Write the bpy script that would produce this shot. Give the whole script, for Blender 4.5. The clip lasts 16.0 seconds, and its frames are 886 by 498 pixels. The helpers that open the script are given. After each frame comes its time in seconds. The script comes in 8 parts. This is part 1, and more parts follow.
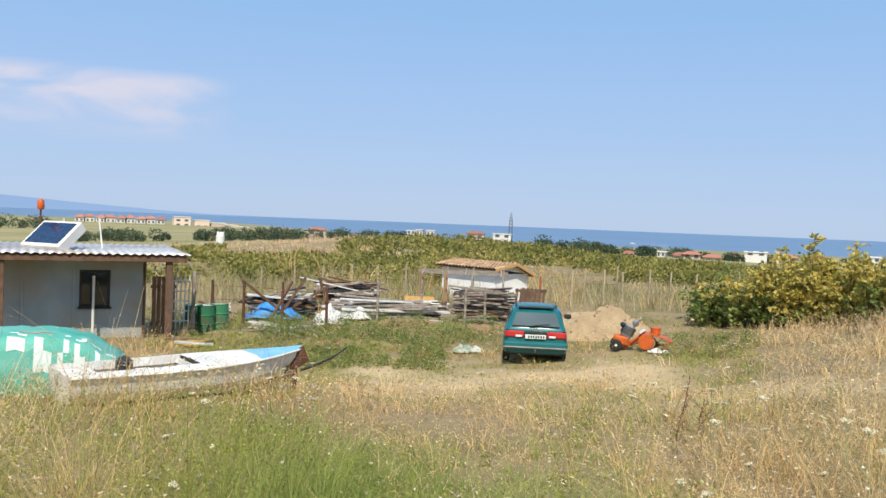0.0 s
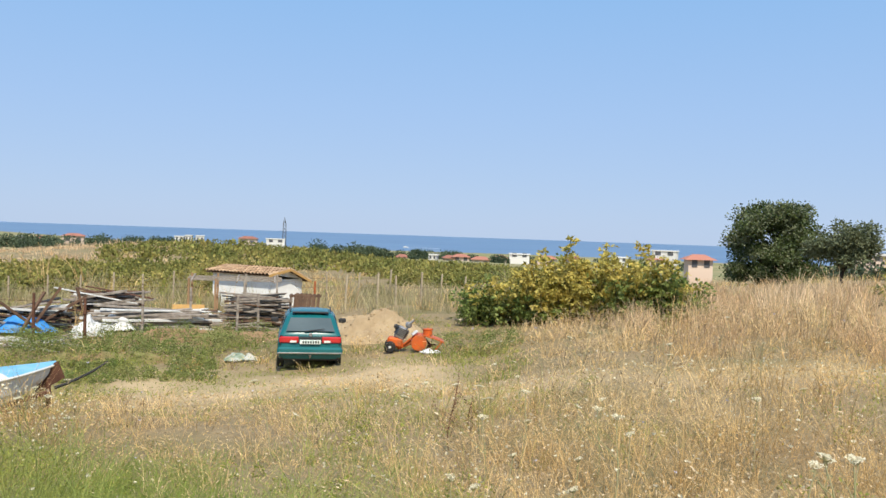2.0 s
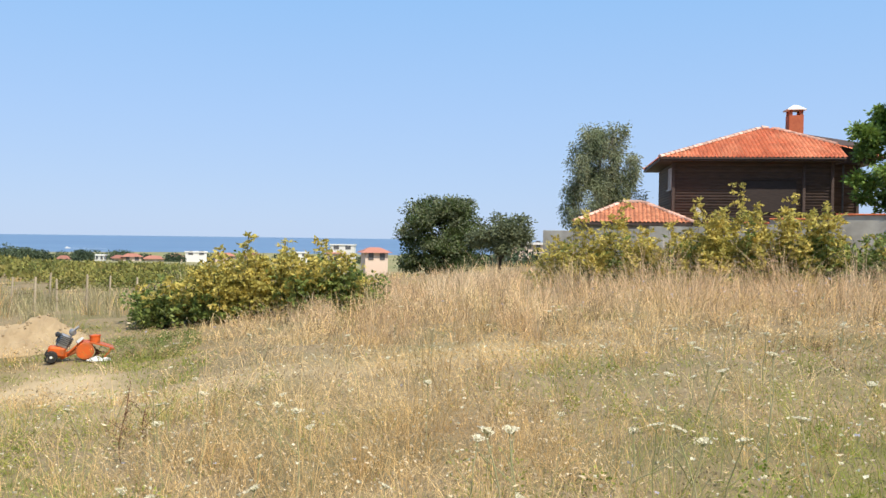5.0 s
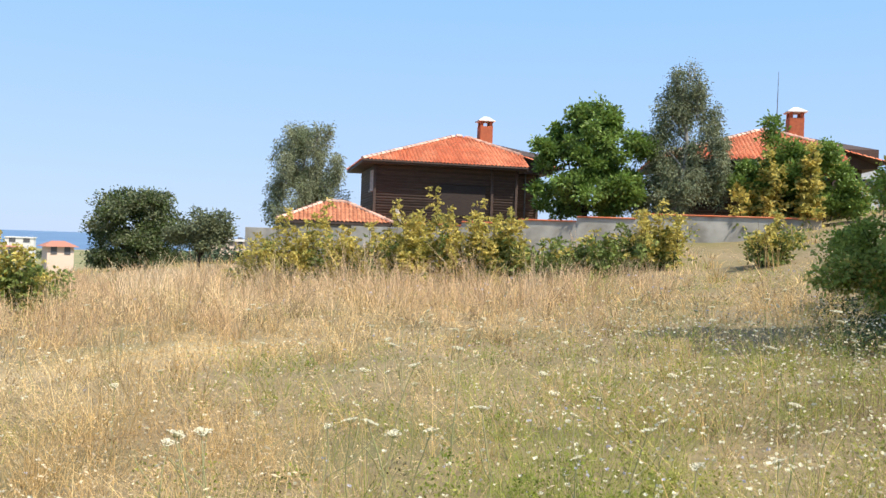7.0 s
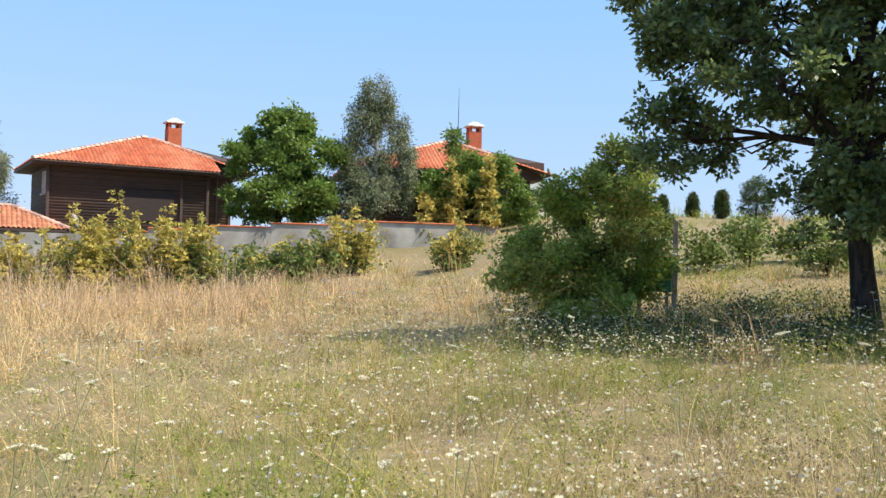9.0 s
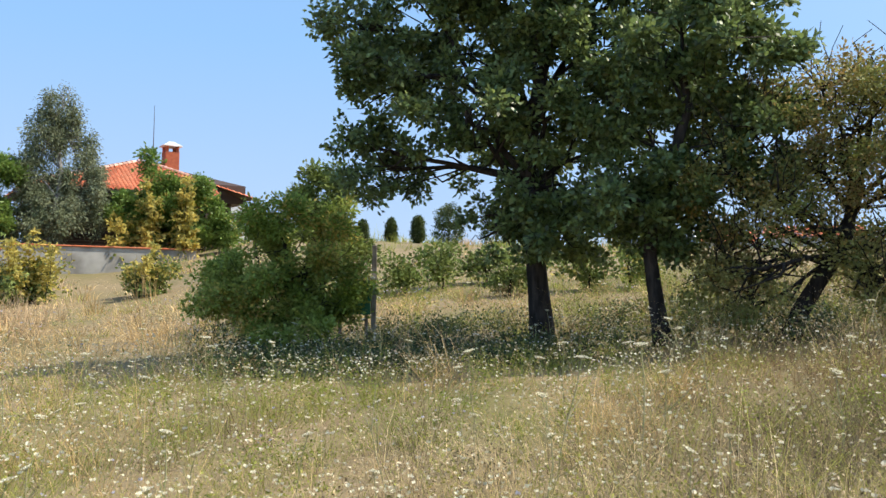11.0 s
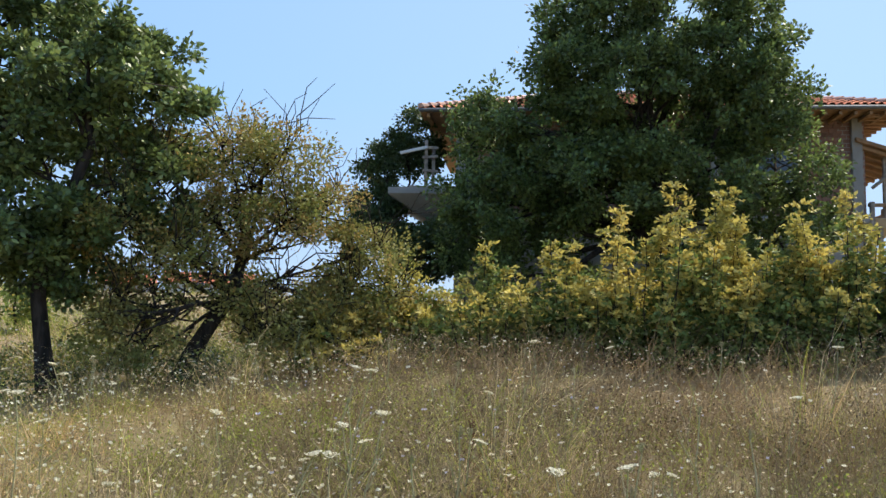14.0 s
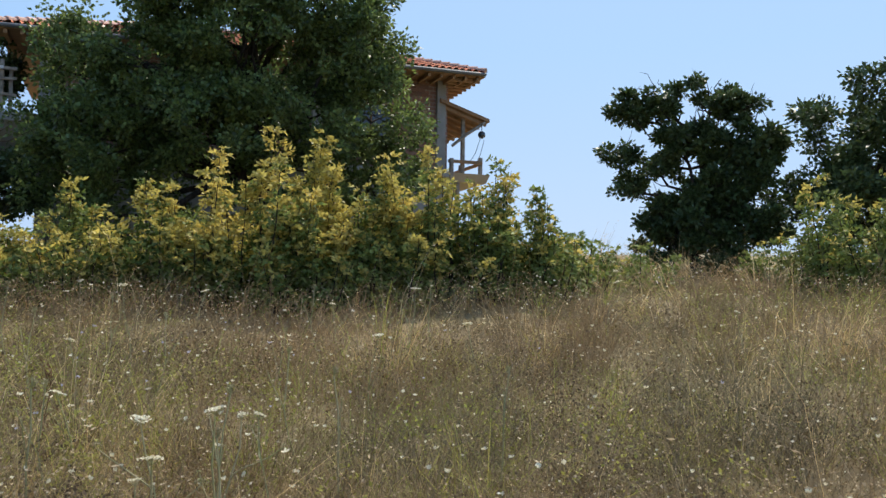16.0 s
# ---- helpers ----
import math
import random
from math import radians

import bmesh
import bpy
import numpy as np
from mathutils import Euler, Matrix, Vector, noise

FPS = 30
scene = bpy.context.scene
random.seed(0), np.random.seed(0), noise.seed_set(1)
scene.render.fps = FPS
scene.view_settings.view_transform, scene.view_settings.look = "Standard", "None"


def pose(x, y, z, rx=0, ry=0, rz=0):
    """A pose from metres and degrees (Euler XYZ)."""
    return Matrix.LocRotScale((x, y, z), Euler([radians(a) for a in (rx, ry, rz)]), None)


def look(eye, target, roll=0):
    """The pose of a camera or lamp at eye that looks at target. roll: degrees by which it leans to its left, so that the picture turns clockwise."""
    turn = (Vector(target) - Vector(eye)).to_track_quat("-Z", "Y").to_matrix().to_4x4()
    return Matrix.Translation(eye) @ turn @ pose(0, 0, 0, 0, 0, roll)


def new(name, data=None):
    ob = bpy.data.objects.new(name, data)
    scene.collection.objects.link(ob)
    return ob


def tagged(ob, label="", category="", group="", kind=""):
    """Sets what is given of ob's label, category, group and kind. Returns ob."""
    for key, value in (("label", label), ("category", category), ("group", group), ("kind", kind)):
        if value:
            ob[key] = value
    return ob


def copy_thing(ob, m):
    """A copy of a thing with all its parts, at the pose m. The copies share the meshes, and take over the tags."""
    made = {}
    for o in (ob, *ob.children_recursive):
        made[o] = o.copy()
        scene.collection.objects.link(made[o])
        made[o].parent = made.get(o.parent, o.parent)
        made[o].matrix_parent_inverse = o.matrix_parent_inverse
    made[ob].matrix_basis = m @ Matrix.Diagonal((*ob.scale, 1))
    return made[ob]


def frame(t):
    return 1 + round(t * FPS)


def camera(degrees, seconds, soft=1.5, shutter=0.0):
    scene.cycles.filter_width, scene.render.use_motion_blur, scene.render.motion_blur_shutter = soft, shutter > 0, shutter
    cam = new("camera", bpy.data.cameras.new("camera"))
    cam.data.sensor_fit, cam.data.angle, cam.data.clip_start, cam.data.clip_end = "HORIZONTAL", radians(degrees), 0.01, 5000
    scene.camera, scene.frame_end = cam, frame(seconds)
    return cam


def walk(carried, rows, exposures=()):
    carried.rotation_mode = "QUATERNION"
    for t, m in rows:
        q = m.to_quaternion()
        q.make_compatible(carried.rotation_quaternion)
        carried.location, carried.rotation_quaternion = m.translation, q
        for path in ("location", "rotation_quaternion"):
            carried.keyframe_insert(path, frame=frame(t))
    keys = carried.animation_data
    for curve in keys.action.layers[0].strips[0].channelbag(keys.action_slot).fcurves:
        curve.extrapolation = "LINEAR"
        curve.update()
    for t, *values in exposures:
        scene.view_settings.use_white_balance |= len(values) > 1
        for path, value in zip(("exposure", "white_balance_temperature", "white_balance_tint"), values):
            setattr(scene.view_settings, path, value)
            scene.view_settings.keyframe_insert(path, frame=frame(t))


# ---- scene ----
EYE = 1.65      # height of the camera over the trodden grass
ARM = 0.08      # the camera turns round a point a little behind it

# seconds, heading (anticlockwise from +y), pitch, roll
PATH = [
    (0, 0.00, -1.91, -2.28),
    (0.5, -3.25, -1.82, -2.04),
    (1, -7.23, -1.57, -2.01),
    (1.5, -11.07, -1.22, -2.06),
    (2, -14.74, -1.07, -1.98),
    (2.5, -18.12, -0.62, -1.64),
    (3, -22.39, -1.64, -0.84),
    (3.2, -24.66, -1.48, -1.01),
    (5.3, -37.58, -1.32, -1.25),
    (5.5, -39.17, -1.65, -1.68),
    (6, -43.06, -1.50, -2.02),
    (6.5, -49.17, -1.23, -2.44),
    (7, -54.87, -0.50, -2.09),
    (7.5, -60.36, -0.36, -2.04),
    (8, -66.55, -0.20, -2.30),
    (8.2, -68.92, -0.10, -2.27),
    (10.3, -84.95, 1.93, -0.87),
    (10.5, -87.99, 2.15, -0.97),
    (11, -94.04, 2.54, -0.83),
    (11.5, -99.40, 3.01, -1.34),
    (12, -104.31, 6.65, -0.88),
    (12.5, -111.78, 7.75, -0.95),
    (13, -119.80, 6.25, -1.09),
    (13.5, -125.56, 5.70, -0.81),
    (14, -132.06, 6.12, -1.22),
    (14.5, -140.15, 6.10, -1.38),
    (15, -147.00, 4.60, -1.11),
    (15.5, -153.59, 2.61, -0.61),
    (16, -157.83, 2.85, -0.77),
]
cam = camera(53.83, 16.0)
walk(cam, [(t, pose(-ARM * math.sin(radians(yaw)), ARM * math.cos(radians(yaw)), EYE, 90 + pitch, roll, yaw))
           for t, yaw, pitch, roll in PATH],
     exposures=[(0.0, 0.38), (3.0, 0.42), (5.5, 0.56), (7.0, 0.70), (8.5, 0.74), (11.0, 0.66), (12.0, 0.74), (13.3, 0.72), (14.1, 0.68), (15.0, 0.66), (15.5, 0.70), (16.0, 0.52)])

# ---- light ----
SUN_AZ, SUN_EL = 182.0, 53.0
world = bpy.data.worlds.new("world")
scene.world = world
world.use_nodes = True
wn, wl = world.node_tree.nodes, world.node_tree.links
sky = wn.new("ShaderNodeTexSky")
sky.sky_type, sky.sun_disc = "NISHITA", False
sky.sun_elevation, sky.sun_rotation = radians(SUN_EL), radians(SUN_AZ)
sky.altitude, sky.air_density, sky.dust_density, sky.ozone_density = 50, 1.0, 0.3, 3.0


def world_math(op, a, b=None, c=None):
    n = wn.new("ShaderNodeMath")
    n.operation = op
    for i, v in enumerate((a, b, c)):
        if v is None:
            continue
        if isinstance(v, (int, float)):
            n.inputs[i].default_value = v
        else:
            wl.new(v, n.inputs[i])
    return n.outputs[0]


def world_range(v, lo, hi, smooth="SMOOTHSTEP"):
    n = wn.new("ShaderNodeMapRange")
    n.interpolation_type = smooth
    wl.new(v, n.inputs["Value"])
    n.inputs["From Min"].default_value, n.inputs["From Max"].default_value = lo, hi
    return n.outputs["Result"]


def world_mix(fac, a, b):
    n = wn.new("ShaderNodeMix")
    n.data_type = "RGBA"
    for v, s in ((fac, n.inputs["Factor"]), (a, n.inputs["A"]), (b, n.inputs["B"])):
        if isinstance(v, (tuple, float)):
            s.default_value = (*v, 1) if isinstance(v, tuple) else v
        else:
            wl.new(v, s)
    return n.outputs["Result"]


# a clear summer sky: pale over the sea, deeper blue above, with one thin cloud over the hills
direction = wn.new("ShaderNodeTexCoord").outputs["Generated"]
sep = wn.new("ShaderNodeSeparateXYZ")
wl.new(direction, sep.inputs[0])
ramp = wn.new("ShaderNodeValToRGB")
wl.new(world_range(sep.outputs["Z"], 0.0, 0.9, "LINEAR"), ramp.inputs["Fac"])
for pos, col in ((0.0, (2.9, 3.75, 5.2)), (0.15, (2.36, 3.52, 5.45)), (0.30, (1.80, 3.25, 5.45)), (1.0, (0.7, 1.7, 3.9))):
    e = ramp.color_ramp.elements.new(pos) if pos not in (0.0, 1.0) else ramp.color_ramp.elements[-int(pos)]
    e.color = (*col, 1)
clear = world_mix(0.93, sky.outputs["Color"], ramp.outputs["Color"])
glare = wn.new("ShaderNodeVectorMath")
glare.operation = "DOT_PRODUCT"
wl.new(direction, glare.inputs[0])
glare.inputs[1].default_value = (math.sin(radians(SUN_AZ)) * math.cos(radians(SUN_EL)), math.cos(radians(SUN_AZ)) * math.cos(radians(SUN_EL)), math.sin(radians(SUN_EL)))
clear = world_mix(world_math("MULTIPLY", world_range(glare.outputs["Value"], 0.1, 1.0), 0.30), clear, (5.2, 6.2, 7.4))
bearing = world_math("MULTIPLY", world_math("ARCTAN2", sep.outputs["X"], sep.outputs["Y"]), 57.3)
rise = world_math("MULTIPLY", world_math("ARCSINE", sep.outputs["Z"]), 57.3)
wisps = wn.new("ShaderNodeTexNoise")
wisps.inputs["Scale"].default_value, wisps.inputs["Detail"].default_value, wisps.inputs["Distortion"].default_value = 9.0, 8.0, 0.8
stretch = wn.new("ShaderNodeMapping")
stretch.inputs["Scale"].default_value = (1, 1, 3.2)
wl.new(direction, stretch.inputs["Vector"])
wl.new(stretch.outputs["Vector"], wisps.inputs["Vector"])
above = world_math("SUBTRACT", 1.0, world_range(rise, 7.7, 8.7))
east = world_math("SUBTRACT", 1.0, world_range(bearing, -18.0, -13.0))
cloud = world_math("MULTIPLY", world_range(rise, 3.4, 6.8), above)
cloud = world_math("MULTIPLY", cloud, east)
cloud = world_math("MULTIPLY", cloud, world_range(bearing, -60.0, -34.0))
cloud = world_math("MULTIPLY", cloud, world_range(wisps.outputs["Fac"], 0.2, 0.75))
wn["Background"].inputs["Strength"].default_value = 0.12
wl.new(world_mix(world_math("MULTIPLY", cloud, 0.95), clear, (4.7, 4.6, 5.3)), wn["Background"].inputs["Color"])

sun_lamp = new("sun", bpy.data.lights.new("sun", "SUN"))
sun_lamp.data.energy, sun_lamp.data.angle, sun_lamp.data.color = 4.1, radians(0.6), (1.0, 0.92, 0.77)
_e, _a = radians(SUN_EL), radians(SUN_AZ)
sun_lamp.matrix_world = look((0, 0, 0), (-math.sin(_a) * math.cos(_e), -math.cos(_a) * math.cos(_e), -math.sin(_e)))

# ---- materials ----
def material(name, color, rough=0.8, color2=None, scale=4.0, detail=4.0, metal=0.0, bump=0.0, bump_scale=40.0, island=0.0, obj_random=0.0,
             spec=0.3, color3=None, scale3=0.4, stretch=(1, 1, 1), through_light=0.0, worn=None):
    """A principled material: two noise scales between its colours, fine bump, and variation from piece to piece."""
    m = bpy.data.materials.new(name)
    m.use_nodes = True
    n, l = m.node_tree.nodes, m.node_tree.links
    bsdf = n["Principled BSDF"]
    bsdf.inputs["Roughness"].default_value = rough
    bsdf.inputs["Metallic"].default_value = metal
    bsdf.inputs["Specular IOR Level"].default_value = spec
    coord = n.new("ShaderNodeNewGeometry") if not obj_random else n.new("ShaderNodeTexCoord")
    source = coord.outputs["Position"] if not obj_random else coord.outputs["Object"]
    mapping = n.new("ShaderNodeMapping")
    mapping.inputs["Scale"].default_value = stretch
    l.new(source, mapping.inputs["Vector"])
    source = mapping.outputs["Vector"]

    def noise_of(s, d):
        t = n.new("ShaderNodeTexNoise")
        t.inputs["Scale"].default_value, t.inputs["Detail"].default_value = s, d
        l.new(source, t.inputs["Vector"])
        return t.outputs["Fac"]

    def ramp(fac, lo=0.35, hi=0.65):
        r = n.new("ShaderNodeMapRange")
        r.inputs["From Min"].default_value, r.inputs["From Max"].default_value = lo, hi
        l.new(fac, r.inputs["Value"])
        return r.outputs["Result"]

    def mix(fac, a, b):
        x = n.new("ShaderNodeMix")
        x.data_type = "RGBA"
        if hasattr(fac, "is_linked"):
            l.new(fac, x.inputs["Factor"])
        else:
            x.inputs["Factor"].default_value = fac
        for value, socket in ((a, x.inputs["A"]), (b, x.inputs["B"])):
            if isinstance(value, tuple):
                socket.default_value = (*value, 1)
            else:
                l.new(value, socket)
        return x.outputs["Result"]

    out = color
    if color2:
        out = mix(ramp(noise_of(scale, detail)), out, color2)
    if color3:
        out = mix(ramp(noise_of(scale3, 3.0), 0.45, 0.7), out, color3)
    if worn:
        trodden = n.new("ShaderNodeAttribute")
        trodden.attribute_name = "worn"
        out = mix(trodden.outputs["Fac"], out, worn)
        pasture = n.new("ShaderNodeAttribute")
        pasture.attribute_name = "pasture"
        out = mix(pasture.outputs["Fac"], out, mix(ramp(noise_of(0.03, 6.0)), (0.20, 0.21, 0.085), (0.33, 0.28, 0.14)))
    if island or obj_random:
        hsv = n.new("ShaderNodeHueSaturation")
        r = n.new("ShaderNodeMapRange")
        amount = island or obj_random
        r.inputs["To Min"].default_value, r.inputs["To Max"].default_value = 1 - amount, 1 + amount
        if island:
            l.new(n.new("ShaderNodeNewGeometry").outputs["Random Per Island"], r.inputs["Value"])
        else:
            l.new(n.new("ShaderNodeObjectInfo").outputs["Random"], r.inputs["Value"])
        l.new(r.outputs["Result"], hsv.inputs["Value"])
        if isinstance(out, tuple):
            hsv.inputs["Color"].default_value = (*out, 1)
        else:
            l.new(out, hsv.inputs["Color"])
        out = hsv.outputs["Color"]
    if isinstance(out, tuple):
        bsdf.inputs["Base Color"].default_value = (*out, 1)
    else:
        l.new(out, bsdf.inputs["Base Color"])
    if bump:
        b = n.new("ShaderNodeBump")
        b.inputs["Strength"].default_value, b.inputs["Distance"].default_value = bump, 0.02
        l.new(noise_of(bump_scale, 3.0), b.inputs["Height"])
        l.new(b.outputs["Normal"], bsdf.inputs["Normal"])
    if through_light:
        tr, ms = n.new("ShaderNodeBsdfTranslucent"), n.new("ShaderNodeMixShader")
        if isinstance(out, tuple):
            tr.inputs["Color"].default_value = (*out, 1)
        else:
            l.new(out, tr.inputs["Color"])
        ms.inputs["Fac"].default_value = through_light
        l.new(bsdf.outputs["BSDF"], ms.inputs[1])
        l.new(tr.outputs["BSDF"], ms.inputs[2])
        l.new(ms.outputs["Shader"], n["Material Output"].inputs["Surface"])
    return m


def glass_material(name, tint=(0.02, 0.025, 0.03), rough=0.05):
    return material(name, tint, rough=rough, spec=0.8)


# ---- terrain ----
RINGS = (0, 6, 14, 22, 32, 50, 90, 150)
SLOPES = {  # heading: heights at the rings past the first
    -80: (-0.3, -0.8, -1.05, -1.3, -1.6, -2.0, -4.0), -28: (-0.5, -1.3, -1.85, -2.3, -2.6, -4.0, -7.0), 0: (-0.5, -1.3, -2.03, -1.98, -2.4, -2.8, -1.8),
    15: (-0.45, -1.1, -1.62, -1.4, -2.2, -3.0, -4.0), 28: (-0.3, -0.55, -0.75, -0.95, -1.4, -3.0, -6.0), 40: (-0.15, -0.3, -0.42, -0.5, -0.45, -1.5, -5.0),
    55: (0.0, 0.0, -0.1, -0.2, 0.9, 1.3, 0.0), 71: (0.06, 0.2, 0.42, 0.85, 2.45, 3.4, 3.0), 85: (0.17, 0.48, 1.1, 2.0, 4.1, 6.1, 6.0),
    100: (0.27, 0.74, 1.36, 2.2, 3.9, 5.9, 7.0), 115: (0.42, 1.16, 1.72, 2.45, 3.9, 5.9, 7.0), 136: (0.55, 1.5, 1.98, 2.55, 3.5, 5.6, 7.0),
    170: (0.5, 1.54, 2.03, 2.65, 3.5, 5.6, 7.0), 220: (0.25, 0.7, 1.0, 1.5, 2.5, 3.5, 4.0), 280: (-0.3, -0.8, -1.05, -1.3, -1.6, -2.0, -4.0)}
_az = np.array(sorted(SLOPES), float)
_hz = np.array([(0, *SLOPES[a]) for a in sorted(SLOPES)])
SEA = -20.0


def height(x, y):
    """Ground height, for arrays or single numbers."""
    x, y = np.asarray(x, float), np.asarray(y, float)
    r, az = np.hypot(x, y), (np.degrees(np.arctan2(x, y)) + 80) % 360 - 80
    i = np.clip(np.searchsorted(_az, az, side="right") - 1, 0, len(_az) - 2)
    u = np.clip((az - _az[i]) / (_az[i + 1] - _az[i]), 0, 1)
    u = u * u * (3 - 2 * u)
    rr = np.clip(r, 0, 149.99)
    j = np.clip(np.searchsorted(RINGS, rr, side="right") - 1, 0, len(RINGS) - 2)
    ra = np.array(RINGS, float)
    v = (rr - ra[j]) / (ra[j + 1] - ra[j])

    def along(k):
        # a smooth curve through the ring heights
        h = _hz[k]
        idx = np.arange(len(k)) if k.ndim else None
        get = (lambda q: h[idx, q]) if k.ndim else (lambda q: h[q])
        m0 = (get(np.clip(j + 1, 0, 7)) - get(np.clip(j - 1, 0, 7))) / (ra[np.clip(j + 1, 0, 7)] - ra[np.clip(j - 1, 0, 7)])
        m1 = (get(np.clip(j + 2, 0, 7)) - get(j)) / (ra[np.clip(j + 2, 0, 7)] - ra[j])
        d = ra[j + 1] - ra[j]
        return ((2 * v**3 - 3 * v**2 + 1) * get(j) + (v**3 - 2 * v**2 + v) * d * m0
                + (-2 * v**3 + 3 * v**2) * get(j + 1) + (v**3 - v**2) * d * m1)

    near = along(i) * (1 - u) + along(i + 1) * u
    near = near + np.minimum(r / 12, 1) * (0.05 * np.sin(x * 0.9 + 1.3 * np.sin(y * 0.5)) * np.sin(y * 0.8 + x * 0.23) + 0.03 * np.sin(x * 2.3 + y * 1.7))
    seaward = np.clip((50 - az) / 12, 0, 1) * np.clip((az + 75) / 10, 0, 1)
    left = np.clip((-4 - az) / 10, 0, 1)
    far = seaward * (left * -7.6 + (1 - left) * -15.0) + (1 - seaward) * 4.5
    far = far + 1.2 * np.sin(x * 0.011 + 0.6) * np.sin(y * 0.013) * seaward
    w = np.clip((r - 150) / 450, 0, 1)
    mid = near * (1 - w) + far * w - 3.0 * np.sin(np.pi * w) * left * seaward
    shore = np.clip((r - 780) / 160, 0, 1) * seaward
    return mid * (1 - shore) + (-26) * shore


def at(az, r, up=0.0):
    """The place on the ground at a heading (clockwise from +y) and distance."""
    x, y = r * math.sin(radians(az)), r * math.cos(radians(az))
    return Vector((x, y, float(height(x, y)) + up))


def eye_z(el, r):
    return EYE + r * math.tan(radians(el))


# ---- mesh building ----
def mesh_of(name, verts, faces, mats, index=None, smooth=False):
    """A mesh from numpy arrays: verts (n, 3), faces (m, 3 or 4)."""
    me = bpy.data.meshes.new(name)
    verts, faces = np.asarray(verts, np.float32), np.asarray(faces, np.int32)
    k = faces.shape[1]
    me.vertices.add(len(verts))
    me.vertices.foreach_set("co", verts.ravel())
    me.loops.add(faces.size)
    me.loops.foreach_set("vertex_index", faces.ravel())
    me.polygons.add(len(faces))
    me.polygons.foreach_set("loop_start", np.arange(0, faces.size, k, dtype=np.int32))
    for m in mats:
        me.materials.append(m)
    if index is not None:
        me.polygons.foreach_set("material_index", np.asarray(index, np.int32))
    if smooth:
        me.polygons.foreach_set("use_smooth", np.ones(len(faces), bool))
    me.update(calc_edges=True)
    me.validate()
    return me


def empty(name, place, label="", category="", group="", turn=0.0, kind=""):
    ob = new(name)
    ob.empty_display_size = 0.2
    ob.matrix_world = pose(*place, 0, 0, turn)
    return tagged(ob, label, category, group, kind)


def child(ob, parent):
    ob.parent = parent
    return ob


def part(name, bm, mat, parent=None, label="", smooth=False):
    """Links a bmesh as one mesh object under a thing or a part, in its local coordinates."""
    me = bpy.data.meshes.new(name)
    bm.to_mesh(me)
    bm.free()
    for m in mat if isinstance(mat, (list, tuple)) else [mat]:
        me.materials.append(m)
    if smooth:
        me.polygons.foreach_set("use_smooth", np.ones(len(me.polygons), bool))
    ob = new(name, me)
    if parent:
        ob.parent = parent
    if label:
        ob["label"] = label
    return ob


def box_bm(size, place=(0, 0, 0), bevel=0.0, turn=(0, 0, 0), bm=None, taper=1.0):
    """A box of size (x, y, z), its base centre at place; bevelled; its top may taper."""
    bm = bm or bmesh.new()
    made = bmesh.ops.create_cube(bm, size=1)["verts"]
    for v in made:
        k = taper if v.co.z > 0 else 1.0
        v.co = Vector((v.co.x * size[0] * k, v.co.y * size[1] * k, (v.co.z + 0.5) * size[2]))
    if bevel:
        edges = list({e for v in made for e in v.link_edges})
        res = bmesh.ops.bevel(bm, geom=edges, offset=bevel, segments=1, affect="EDGES")
        made = list({v for f in res["faces"] for v in f.verts} | {v for v in made if v.is_valid})
    m = pose(*place, *turn)
    for v in made:
        v.co = m @ v.co
    return bm


def tube_arrays(lines, sides=6):
    """Verts and quads of tapered tubes along polylines: lines of (points, radii)."""
    verts, faces, base = [], [], 0
    ang = np.linspace(0, 2 * np.pi, sides, endpoint=False)
    for pts, rad in lines:
        pts = np.asarray(pts, float)
        tan = np.gradient(pts, axis=0)
        tan /= np.linalg.norm(tan, axis=1)[:, None] + 1e-9
        ref = np.array([1.0, 0.13, 0.07]) if abs(tan[0][2]) > 0.7 else np.array([0.0, 0.1, 1.0])
        for p, t, r in zip(pts, tan, rad):
            s = np.cross(t, ref)
            s /= np.linalg.norm(s) + 1e-9
            b = np.cross(t, s)
            verts.append(p + r * (np.cos(ang)[:, None] * s + np.sin(ang)[:, None] * b))
        for k in range(len(pts) - 1):
            a = base + k * sides + np.arange(sides)
            c = base + k * sides + (np.arange(sides) + 1) % sides
            faces.append(np.stack([a, c, c + sides, a + sides], 1))
        base += len(pts) * sides
    return np.concatenate(verts), np.concatenate(faces)


def tubes(name, lines, mat, parent=None, sides=6, label=""):
    v, f = tube_arrays(lines, sides)
    ob = new(name, mesh_of(name, v, f, [mat], smooth=True))
    if parent:
        ob.parent = parent
    if label:
        ob["label"] = label
    return ob


def unit(v):
    return v / (np.linalg.norm(v, axis=-1, keepdims=True) + 1e-9)


def leaf_arrays(rng, pts, axis, length, width, fold=0.15):
    """One folded four-cornered leaf at each point, along its axis."""
    n = len(pts)
    side = unit(np.cross(axis, rng.normal(size=(n, 3))))
    up = np.cross(axis, side)
    ln = (length * rng.uniform(0.65, 1.25, n))[:, None]
    wd = (width * rng.uniform(0.7, 1.2, n))[:, None]
    mid = pts + axis * ln * 0.45
    v = np.stack([pts, mid + side * wd * 0.5 + up * wd * fold, pts + axis * ln, mid - side * wd * 0.5 + up * wd * fold], 1)
    return v.reshape(-1, 3), np.arange(4 * n).reshape(-1, 4)


